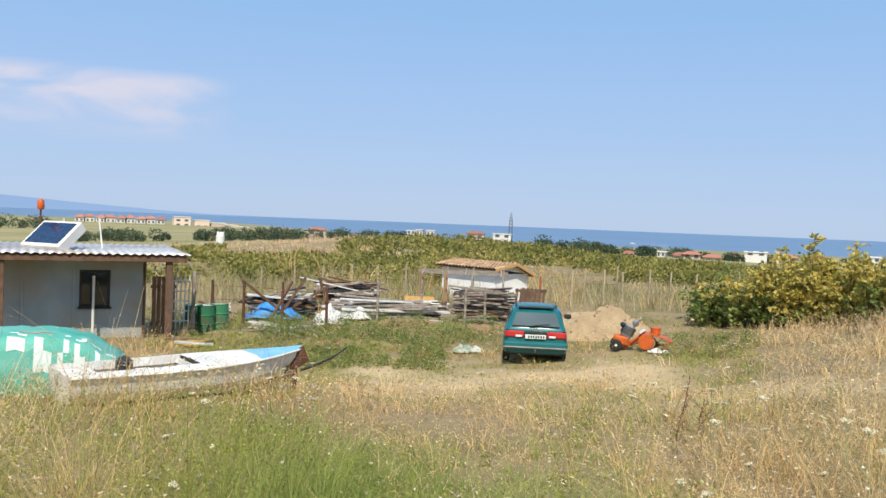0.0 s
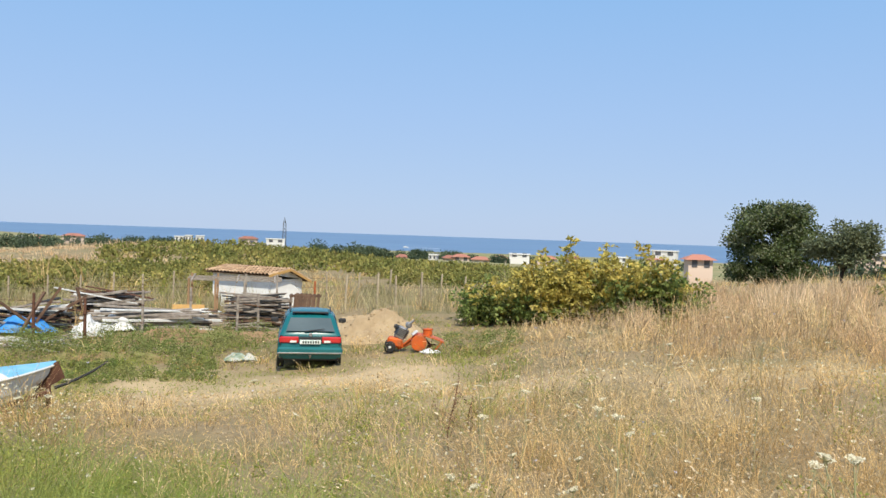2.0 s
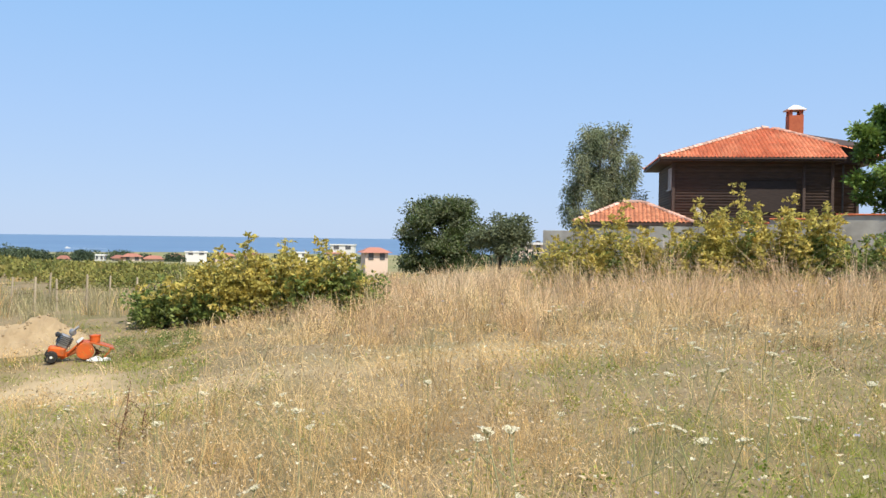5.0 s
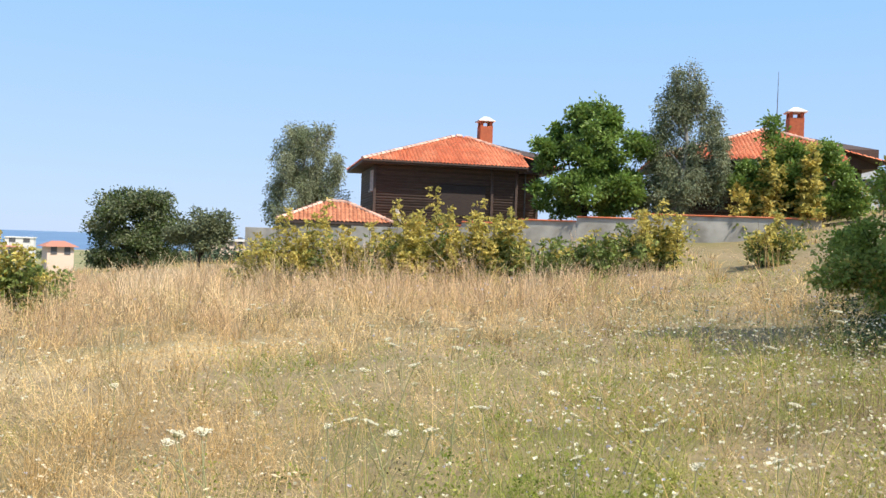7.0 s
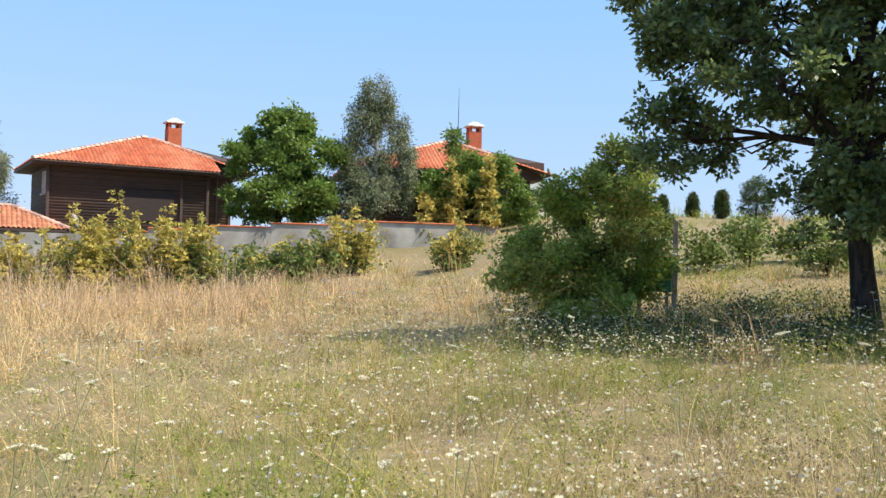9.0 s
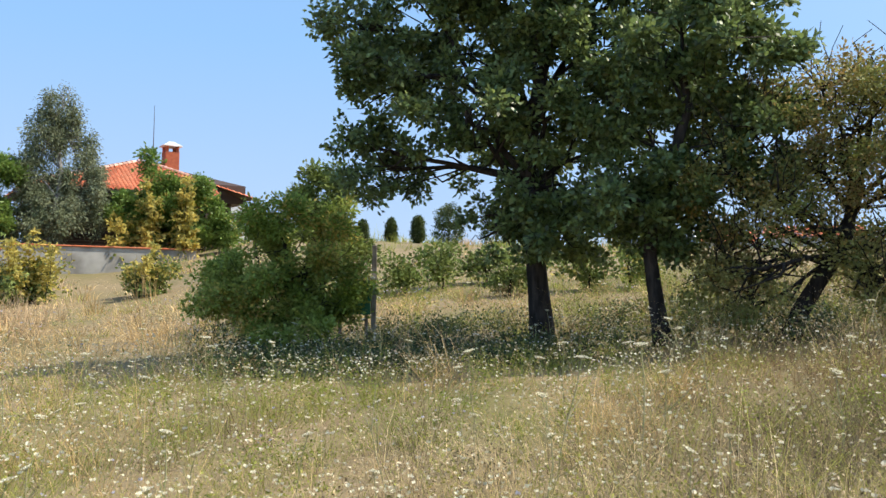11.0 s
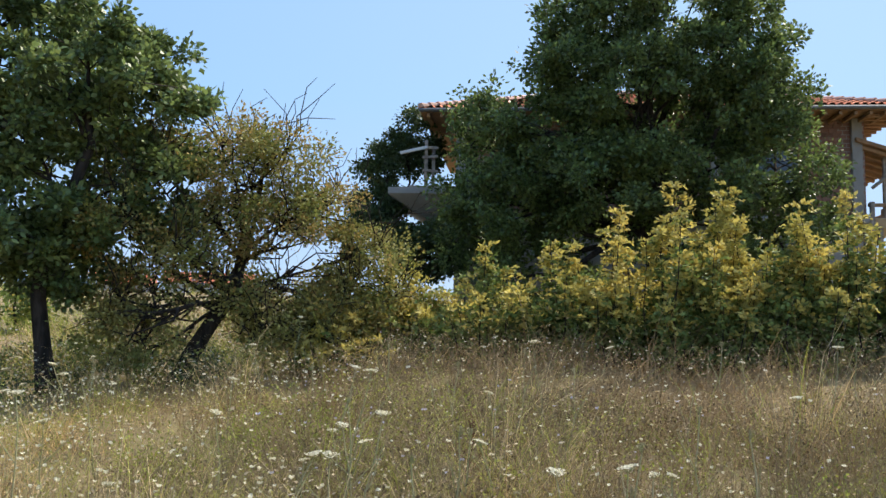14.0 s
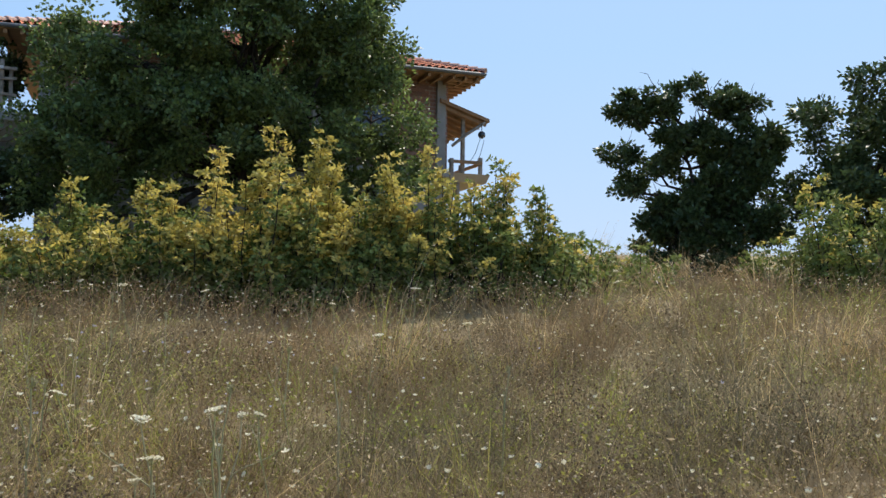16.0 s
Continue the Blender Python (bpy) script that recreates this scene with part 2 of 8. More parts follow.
def in_lobes(rng, lobes, n, shell=0.55):
    """Points inside ellipsoids (x, y, z, rx, ry, rz), crowded towards their skins."""
    lo = np.array(lobes, float)
    w = (lo[:, 3] * lo[:, 4] * lo[:, 5]) ** 0.7
    k = rng.choice(len(lo), n, p=w / w.sum())
    d = unit(rng.normal(size=(n, 3)))
    q = (shell + (1 - shell) * rng.random(n)) * rng.uniform(0.8, 1.12, n)
    return lo[k, :3] + d * q[:, None] * lo[k, 3:], d, k


def foliage(rng, lobes, clusters, per, sigma, leaf, wide, droop=0.0, shell=0.55, lift=0.0):
    """Leaves in clumps on the skins of lobes."""
    c, d, _ = in_lobes(rng, lobes, clusters, shell)
    off = rng.normal(size=(clusters * per, 3)) * np.array([1, 1, 0.75])
    pts = np.repeat(c, per, 0) + off * sigma
    out = np.repeat(d, per, 0)
    if droop:
        hang = rng.random(len(pts)) ** 2 * droop
        pts[:, 2] -= hang
    axis = unit(out * 0.45 + off * 0.7 + rng.normal(size=(len(pts), 3)) * 0.45 + np.array([0, 0, lift - droop * 0.9]))
    return leaf_arrays(rng, pts, axis, leaf, wide), c


def bent(rng, a, b, n=7, sag=0.12):
    """A crooked but smooth polyline from a to b."""
    a, b = np.asarray(a, float), np.asarray(b, float)
    t = np.linspace(0, 1, n)[:, None]
    p = a + (b - a) * t
    size = np.linalg.norm(b - a) * sag
    for k in (1, 2, 3):
        p = p + np.sin(np.pi * k * t) * rng.normal(size=3) * size / (k * 1.6)
    return p


def side_frame(az):
    """Rightwards and onwards as seen from the camera's stand."""
    a = radians(az)
    return np.array([math.cos(a), -math.sin(a), 0.0]), np.array([math.sin(a), math.cos(a), 0.0])


def tree(name, label, category, az, r, lobes, trunk_top, trunk_r, bark, leaf_mats, clusters, per, sigma, leaf, wide, seed,
         group="", droop=0.0, shell=0.55, lean=(0.0, 0.0), yellow=0.0, twigs=0, sink=0.05, lift=0.0, bare=0, mix_scale=1.0, billows=0, fine=1.0):
    """A tapered trunk, limbs to each lobe and a crown of leaves. Lobes: (right, on, height over base, radius right, on, up)."""
    rng = np.random.default_rng(seed)
    base = at(az, r)
    thing = empty(name, base, label, category, group)
    rt, fw = side_frame(az)
    loc = []
    for u, v, z, ru, rv, rz in lobes:
        loc.append((*(rt * u + fw * v + np.array([0, 0, z])), (ru + rv) / 2 if abs(ru - rv) < 0.01 else abs(rt[0]) * ru + abs(fw[0]) * rv,
                    (ru + rv) / 2 if abs(ru - rv) < 0.01 else abs(rt[1]) * ru + abs(fw[1]) * rv, rz))
    top = rt * lean[0] + fw * lean[1] + np.array([0, 0, trunk_top])
    lines = []
    tp = bent(rng, (0, 0, -sink), top, 7, 0.07)
    lines.append((tp, trunk_r * np.array([1.5, 1.12, 1.0, 0.88, 0.78, 0.62, 0.45])))
    for x, y, z, rx, ry, rz in loc:
        k = rng.integers(3, 7)
        if tp[k][2] > z:
            k = 3
        limb = bent(rng, tp[k], (x, y, z), 6, 0.13)
        lr = max(0.012, trunk_r * rng.uniform(0.28, 0.42))
        own = [(limb, np.linspace(lr, lr * 0.35, 6))]
        for _ in range(twigs):
            d = unit(rng.normal(size=3))
            end = np.array([x, y, z]) + d * np.array([rx, ry, rz]) * rng.uniform(0.7, 1.0)
            tw = bent(rng, limb[rng.integers(2, 6)], end, 5, 0.18)
            own.append((tw, np.linspace(lr * 0.4, 0.004, 5)))
        for _ in range(bare):
            end = np.array([x, y, z]) + np.array([rng.normal() * rx * 0.7, rng.normal() * ry * 0.7, rz * rng.uniform(1.1, 1.75)])
            tw = bent(rng, (x, y, z), end, 5, 0.14)
            own.append((tw, np.linspace(0.011, 0.004, 5)))
        if trunk_r > 0.1:
            tubes("limb", own, bark, thing, 6)
        else:
            lines += own
    tubes("trunk", lines, bark, thing, 6)
    if billows:
        # each lobe breaks up into smaller tufts round its skin
        small = []
        for x, y, z, rx, ry, rz in loc:
            for _ in range(billows):
                d = unit(rng.normal(size=3))
                q, k = rng.uniform(0.45, 1.0), rng.uniform(0.24, 0.42) * fine
                small.append((x + d[0] * rx * q, y + d[1] * ry * q, z + d[2] * rz * q, rx * k, ry * k, rz * k * 0.85))
        loc = small
    (v, f), c = foliage(rng, loc, clusters, per, sigma, leaf, wide, droop, shell, lift)
    index = None
    if len(leaf_mats) > 1:
        cz = np.repeat((c[:, 2] - min(q[2] - q[5] for q in loc)) / max(0.1, max(q[2] + q[5] for q in loc) - min(q[2] - q[5] for q in loc)), per)
        patch = np.repeat(np.sin(c[:, 0] * 2.1 * mix_scale + seed) * np.sin(c[:, 1] * 1.9 * mix_scale + 1.7 * seed) * np.sin(c[:, 2] * 2.7 * mix_scale), per)
        chance = 0.65 * np.repeat(rng.random(len(c)), per) + 0.35 * rng.random(len(f))
        index = (chance < yellow * (0.45 + 0.8 * cz) + 0.4 * patch * (yellow > 0)).astype(int)
    child(new("crown", mesh_of("crown", v, f, leaf_mats, index)), thing)
    return thing

# ---- ground, sea and distance ----
soil = material("field_soil", (0.22, 0.165, 0.088), 0.95, (0.32, 0.24, 0.13), 9.0, 10.0, bump=1.0, bump_scale=22.0, color3=(0.17, 0.15, 0.06), scale3=0.35, worn=(0.52, 0.39, 0.225))
sea_mat = material("sea_water", (0.105, 0.18, 0.29), 0.45, (0.125, 0.205, 0.315), 0.004, 3.0, spec=0.4)
_r = np.concatenate([[0.0], np.arange(0.6, 45, 0.6), np.geomspace(46, 4950, 80)])
_t = np.radians(np.arange(0, 360, 1.5))
_x, _y = np.outer(_r[1:], np.sin(_t)).ravel(), np.outer(_r[1:], np.cos(_t)).ravel()
_v = np.vstack([[0, 0, 0], np.stack([_x, _y, height(_x, _y)], 1)])
_n = len(_t)
_k = np.arange((len(_r) - 2) * _n)
_a, _b = 1 + _k, 1 + (_k // _n) * _n + (_k % _n + 1) % _n
_f = np.stack([_a, _a + _n, _b + _n, _b], 1)
_c = np.stack([np.zeros(_n, int), 1 + np.arange(_n), 1 + (np.arange(_n) + 1) % _n, 1 + (np.arange(_n) + 1) % _n], 1)[:, :3]
_me = mesh_of("ground", _v, _f, [soil], smooth=True)
ground = tagged(new("ground", _me), "sloping dry meadow soil falling away to the coast", "ground", kind="structure")
bm = bmesh.new()
bm.from_mesh(_me)
bm.verts.ensure_lookup_table()
for i in range(_n):
    bm.faces.new((bm.verts[0], bm.verts[1 + i], bm.verts[1 + (i + 1) % _n])).smooth = True
bmesh.ops.recalc_face_normals(bm, faces=bm.faces)
bm.to_mesh(_me)
bm.free()

bm = bmesh.new()
_s = [bm.verts.new((rr * math.sin(radians(a)), rr * math.cos(radians(a)), SEA)) for rr in (600, 4950) for a in range(-75, 52, 3)]
_h = len(_s) // 2
for i in range(_h - 1):
    bm.faces.new((_s[i], _s[i + 1], _s[_h + i + 1], _s[_h + i]))
bmesh.ops.recalc_face_normals(bm, faces=bm.faces)
tagged(part("water", bm, sea_mat), "calm deep blue sea reaching the horizon", "sea", kind="structure")

# far coast across the bay: a ridge whose blue haze is painted as a glow
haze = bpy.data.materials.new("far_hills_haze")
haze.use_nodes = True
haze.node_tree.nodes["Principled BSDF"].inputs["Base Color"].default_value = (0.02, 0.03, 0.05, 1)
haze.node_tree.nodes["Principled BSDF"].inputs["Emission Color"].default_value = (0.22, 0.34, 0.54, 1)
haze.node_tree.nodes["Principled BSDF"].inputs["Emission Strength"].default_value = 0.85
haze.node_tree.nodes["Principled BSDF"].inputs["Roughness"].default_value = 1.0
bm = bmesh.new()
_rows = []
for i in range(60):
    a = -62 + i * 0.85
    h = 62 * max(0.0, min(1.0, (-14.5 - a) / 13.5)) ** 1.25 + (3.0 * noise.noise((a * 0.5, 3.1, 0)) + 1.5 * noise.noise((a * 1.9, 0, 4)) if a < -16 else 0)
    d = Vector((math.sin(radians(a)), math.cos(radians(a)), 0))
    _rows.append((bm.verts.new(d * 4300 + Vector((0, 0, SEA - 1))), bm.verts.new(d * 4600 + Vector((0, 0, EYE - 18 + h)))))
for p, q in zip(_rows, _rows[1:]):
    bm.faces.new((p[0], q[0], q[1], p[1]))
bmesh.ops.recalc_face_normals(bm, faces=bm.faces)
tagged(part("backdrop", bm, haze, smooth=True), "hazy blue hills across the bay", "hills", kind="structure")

# ---- trees and shrubs ----
bark = material("grey_brown_bark", (0.062, 0.048, 0.038), 0.95, (0.02, 0.016, 0.013), 14.0, 6.0, bump=1.0, bump_scale=35.0, stretch=(1, 1, 0.3))
pale_bark = material("pale_bark", (0.42, 0.40, 0.37), 0.9, (0.12, 0.11, 0.10), 6.0, 6.0, bump=0.5, bump_scale=30.0)
oak_leaf = material("oak_leaf", (0.118, 0.168, 0.052), 0.42, (0.21, 0.265, 0.088), 1.5, island=0.6, through_light=0.38, spec=0.55)
dark_leaf = material("dark_leaf", (0.066, 0.098, 0.03), 0.5, (0.115, 0.15, 0.048), 1.2, island=0.55, through_light=0.36, spec=0.35)
lush_leaf = material("walnut_leaf", (0.15, 0.24, 0.045), 0.5, (0.23, 0.325, 0.08), 0.9, island=0.35, through_light=0.35)
birch_leaf = material("birch_leaf", (0.19, 0.225, 0.12), 0.6, (0.28, 0.30, 0.18), 0.8, island=0.35, through_light=0.3)
olive_leaf = material("grey_green_leaf", (0.13, 0.155, 0.08), 0.6, (0.19, 0.21, 0.115), 1.0, island=0.4, through_light=0.25)
broad_leaf = material("broad_oak_leaf", (0.10, 0.148, 0.042), 0.42, (0.17, 0.22, 0.066), 1.2, island=0.6, through_light=0.45, spec=0.5)
# darker oak leaf copy: the shade of backlit crowns is in its colour
shaded_leaf = material("shaded_oak_leaf", (0.055, 0.085, 0.028), 0.5, (0.085, 0.12, 0.04), 1.2, island=0.5, through_light=0.2, spec=0.4)
bush_leaf = material("shrub_leaf", (0.14, 0.195, 0.046), 0.6, (0.24, 0.28, 0.08), 1.1, island=0.45, through_light=0.32)
lime_leaf = material("lime_green_leaf", (0.24, 0.33, 0.06), 0.6, (0.36, 0.41, 0.10), 1.1, island=0.4, through_light=0.4)
yellow_leaf = material("yellow_leaf", (0.62, 0.49, 0.13), 0.6, (0.44, 0.39, 0.10), 1.3, island=0.35, through_light=0.4)
plum_leaf = material("plum_leaf", (0.21, 0.235, 0.06), 0.6, (0.36, 0.31, 0.10), 1.4, island=0.4, through_light=0.3)
rust_leaf = material("rusty_leaf", (0.47, 0.35, 0.11), 0.65, (0.36, 0.23, 0.085), 1.4, island=0.35, through_light=0.3)

tree("oak_tree", "oak tree with dense dark green lobed leaves over shaded grass", "tree", 100.63, 14.0,
     [(-2.6, 0, 2.9, 0.9, 0.9, 0.7), (-2.2, 0.2, 4.5, 1.2, 1.2, 0.9), (-2.9, -0.2, 4.3, 0.7, 0.7, 0.6), (-0.9, 0.3, 6.1, 1.5, 1.5, 1.3), (0.6, 0, 7.2, 1.5, 1.5, 1.3),
      (0.0, 0.3, 4.4, 1.6, 1.6, 1.3), (1.3, 0.2, 5.4, 1.3, 1.3, 1.2), (0.1, -0.5, 2.4, 1.0, 1.0, 0.8), (-1.2, -0.9, 3.6, 1.0, 1.0, 0.8), (1.4, 0.5, 3.4, 1.0, 1.0, 0.9), (-0.5, 1.4, 3.2, 1.2, 1.2, 0.9), (-0.7, 0, 1.9, 0.8, 0.8, 0.6), (0.8, 0, 2.0, 0.9, 0.9, 0.6), (0.1, -0.6, 1.8, 0.8, 0.8, 0.55), (-0.3, -0.3, 5.4, 1.2, 1.2, 1.0), (-1.8, 0.2, 5.6, 0.9, 0.9, 0.9), (1.4, 0, 6.2, 0.9, 0.9, 0.9), (2.0, 0, 4.4, 0.8, 0.8, 0.8), (-1.2, 0, 7.4, 1.1, 1.1, 0.9), (-3.2, 0, 5.3, 0.75, 0.75, 0.55), (-2.9, 0.1, 3.4, 0.6, 0.6, 0.5)],
     4.9, 0.155, bark, [oak_leaf], 6400, 13, 0.062, 0.105, 0.068, 11, twigs=8, billows=19, fine=0.72, shell=0.3, lean=(0.1, 0))
tree("oak_tree", "slender oak tree with dark green leaves beside a larger oak", "tree", 108.13, 12.6,
     [(0.0, 0.2, 2.3, 1.0, 1.0, 0.8), (0.9, 0, 3.7, 1.0, 1.0, 0.9), (0.1, 0, 4.1, 1.1, 1.1, 0.9), (-0.8, 0.1, 3.6, 1.0, 1.0, 0.9), (1.2, 0, 2.4, 0.6, 0.6, 0.6), (-0.6, -0.4, 1.9, 0.7, 0.7, 0.5), (0.1, 0, 1.7, 0.8, 0.8, 0.5), (0.9, 0, 4.5, 0.7, 0.7, 0.6), (1.4, 0, 3.1, 0.6, 0.6, 0.7), (0.3, 0, 4.9, 0.7, 0.7, 0.5)],
     3.8, 0.105, bark, [oak_leaf], 2500, 13, 0.062, 0.102, 0.066, 12, twigs=7, billows=18, fine=0.75, shell=0.3, lean=(0.25, 0))
tree("plum_tree", "gnarled old fruit tree with sparse browning leaves and bare twigs", "tree", 115.4, 12.6,
     [(-0.5, 0, 3.1, 0.75, 0.75, 0.55), (0.45, 0, 3.3, 0.8, 0.8, 0.5), (1.35, 0, 3.3, 0.8, 0.8, 0.5), (2.0, 0, 2.6, 0.7, 0.7, 0.55), (0.4, 0.2, 2.2, 0.8, 0.8, 0.6), (1.3, 0, 2.2, 0.85, 0.85, 0.6), (-0.75, -0.2, 2.2, 0.7, 0.7, 0.6),
      (2.7, 0, 1.9, 0.7, 0.7, 0.55), (-0.75, -0.2, 1.1, 0.55, 0.55, 0.5), (1.4, 0, 1.3, 0.8, 0.8, 0.55), (2.3, 0, 1.2, 0.7, 0.7, 0.6), (-0.45, -0.2, 0.5, 0.6, 0.6, 0.45), (3.0, 0, 1.2, 0.6, 0.6, 0.5), (1.6, 0, 0.6, 0.7, 0.7, 0.45), (0.9, 0.3, 2.8, 0.8, 0.8, 0.5), (-0.95, -0.2, 0.75, 0.5, 0.5, 0.5), (-0.35, -0.3, 1.2, 0.5, 0.5, 0.5), (1.1, -0.3, 0.75, 0.6, 0.6, 0.45), (2.2, -0.2, 0.6, 0.7, 0.7, 0.5), (0.6, 0.5, 1.4, 0.7, 0.7, 0.5), (-0.1, -0.4, 1.8, 0.6, 0.6, 0.5)],
     2.1, 0.12, bark, [plum_leaf, rust_leaf], 4600, 11, 0.1, 0.062, 0.038, 13, billows=11, fine=1.05, twigs=12, lean=(0.8, 0), yellow=0.36, bare=9, shell=0.25)
tree("broad_oak", "big dense dark green tree in front of a brick house", "tree", 145.03, 24.0,
     [(-1.4, 0, 8.0, 1.7, 1.7, 2.0), (0.8, 0, 8.6, 2.3, 2.3, 2.0), (2.4, 0, 7.0, 1.9, 1.9, 2.0), (-2.6, 0, 5.5, 2.3, 2.3, 2.0), (0.2, -0.6, 5.2, 2.6, 2.6, 2.2),
      (3.2, 0, 4.4, 1.8, 1.8, 1.6), (-3.6, 0, 3.0, 2.0, 2.0, 1.6), (1.4, 0, 2.6, 2.2, 2.2, 1.5), (-1.2, 0, 2.2, 2.0, 2.0, 1.5), (-4.2, 0, 5.0, 1.5, 1.5, 1.6), (-3.4, -0.5, 3.6, 1.6, 1.6, 1.4), (3.4, 0, 2.4, 1.6, 1.6, 1.4), (0.4, 0, 10.2, 1.6, 1.6, 1.2), (0.4, -1.0, 3.9, 2.2, 2.2, 1.6), (-1.8, -0.8, 4.2, 2.0, 2.0, 1.7), (2.2, -0.6, 5.6, 1.9, 1.9, 1.6), (-0.4, -0.8, 6.8, 2.2, 2.2, 1.8), (-4.7, -0.2, 3.4, 1.3, 1.3, 1.4), (-4.4, 0, 6.2, 0.8, 0.8, 0.8), (-5.0, 0.4, 6.2, 0.6, 0.6, 0.7), (-4.9, 0.3, 5.2, 0.8, 0.8, 0.9), (-4.8, 0.3, 4.2, 0.8, 0.8, 0.9), (-4.6, 0.5, 2.2, 1.2, 1.2, 1.1), (-3.6, 0, 1.4, 1.3, 1.3, 1.0), (-5.3, 0.5, 3.0, 0.8, 0.8, 0.9), (4.2, 0, 3.9, 1.0, 1.0, 1.0), (2.9, 0, 7.6, 1.3, 1.3, 1.4), (3.2, 0, 6.0, 1.3, 1.3, 1.2), (-2.0, 0, 8.6, 1.0, 1.0, 1.6), (2.2, 0, 8.9, 1.1, 1.1, 1.0), (1.0, -0.5, 7.2, 1.6, 1.6, 1.4), (-1.9, -0.5, 7.0, 1.3, 1.3, 1.3), (-2.6, 0.2, 7.0, 1.0, 1.0, 1.2), (-0.6, -0.4, 8.6, 1.2, 1.2, 1.2)],
     6.0, 0.28, bark, [broad_leaf], 8200, 15, 0.105, 0.135, 0.09, 14, twigs=3, shell=0.45, billows=20, fine=0.72)
tree("dark_tree", "dark leafy tree beside an unfinished house", "tree", 128.0, 29.6,
     [(29.6 * math.tan(radians(a - 128.0)), y, eye_z(e, 29.6 + y) - at(128.0, 29.6).z, q, q, q * 0.95) for a, e, y, q in (
         (129.9, 14.3, 0.0, 0.6), (129.3, 13.2, 0.2, 0.55), (131.0, 12.4, 0.9, 0.75), (130.3, 11.6, 0.6, 0.7), (128.3, 12.3, 0.0, 0.7), (127.6, 10.6, -0.2, 0.75),
         (128.5, 9.6, -0.3, 0.7), (128.0, 8.2, -0.6, 1.1), (127.2, 7.0, -0.6, 1.2), (129.2, 6.4, -1.4, 1.1), (130.8, 5.6, -2.2, 1.1), (132.4, 6.2, -2.6, 1.2))],
     4.0, 0.16, bark, [shaded_leaf], 2300, 17, 0.12, 0.13, 0.085, 15, twigs=3, billows=12, shell=0.3, fine=0.8)
tree("field_oak", "dark oak with an open ragged crown", "tree", 174.1, 21.0,
     [(u * (0.74 if u > 0 else 0.98), v, z, a, b, c * 0.94) for u, v, z, a, b, c in ((-1.7, 0, 4.1, 0.5, 0.5, 0.42), (-0.8, 0, 4.35, 0.6, 0.6, 0.45), (0.3, 0, 4.4, 0.65, 0.65, 0.5), (1.3, 0, 3.9, 0.5, 0.5, 0.45), (2.0, 0, 3.3, 0.5, 0.5, 0.45), (-1.85, 0, 3.0, 0.42, 0.42, 0.4), (-1.55, 0, 2.2, 0.45, 0.45, 0.35),
      (-0.4, 0, 3.3, 0.7, 0.7, 0.6), (0.7, 0, 3.1, 0.7, 0.7, 0.6), (0.0, 0, 2.2, 0.85, 0.85, 0.7), (0.9, 0, 1.8, 0.8, 0.8, 0.7), (1.85, 0, 2.2, 0.65, 0.65, 0.55), (-0.4, 0, 1.1, 0.7, 0.7, 0.6), (0.7, 0, 0.8, 0.8, 0.8, 0.6), (2.0, 0, 1.2, 0.7, 0.7, 0.6), (-1.0, 0, 3.8, 0.5, 0.5, 0.4), (-0.9, 0, 2.6, 0.45, 0.45, 0.4), (-0.9, 0, 1.6, 0.6, 0.6, 0.5), (-0.8, -0.2, 0.8, 0.75, 0.75, 0.6), (0.1, -0.3, 1.4, 0.8, 0.8, 0.6), (0.2, -0.3, 0.6, 0.9, 0.9, 0.5), (1.4, -0.2, 1.4, 0.8, 0.8, 0.6), (0.3, 0, 3.7, 0.6, 0.6, 0.5), (1.5, 0, 3.0, 0.6, 0.6, 0.5))],
     3.2, 0.15, bark, [shaded_leaf], 3700, 14, 0.07, 0.12, 0.075, 16, twigs=6, fine=0.8, bare=1, billows=9, shell=0.3)
tree("field_oak", "dark oak at the edge of the meadow", "tree", 184.53, 22.0,
     [(-0.9, 0, 3.6, 1.2, 1.2, 1.0), (0.8, 0, 4.2, 1.6, 1.6, 1.2), (0, 0, 2.2, 1.6, 1.6, 1.2), (-1.4, 0, 2.4, 0.9, 0.9, 0.9), (-0.9, 0, 1.0, 1.0, 1.0, 0.9)],
     3.0, 0.18, bark, [shaded_leaf], 1900, 14, 0.08, 0.125, 0.08, 17, twigs=3, billows=12, shell=0.3)
tree("round_tree", "broad round dark green tree on the dry rise", "tree", 35.5, 66.0,
     [(0, 0, 3.1, 3.2, 3.2, 2.6), (-1.5, 0, 2.1, 2.0, 2.0, 1.8), (1.8, 0, 2.3, 1.9, 1.9, 2.0), (0.3, 0, 4.7, 2.1, 2.1, 1.3), (0, 0, 1.0, 3.0, 3.0, 1.1)],
     2.2, 0.25, bark, [dark_leaf, olive_leaf], 2400, 15, 0.17, 0.2, 0.13, 18, yellow=0.5, billows=18, shell=0.35)
tree("small_tree", "small grey-green tree with a crooked trunk on dry grass", "tree", 39.4, 43.0,
     [(-0.1, 0, 2.7, 1.1, 1.1, 0.9), (0.8, 0, 2.3, 0.8, 0.8, 0.7), (-0.7, 0, 2.1, 0.8, 0.8, 0.6), (0.4, 0, 1.8, 0.9, 0.9, 0.4)],
     1.4, 0.1, bark, [olive_leaf], 420, 22, 0.16, 0.17, 0.08, 19, twigs=3, billows=9, shell=0.3)
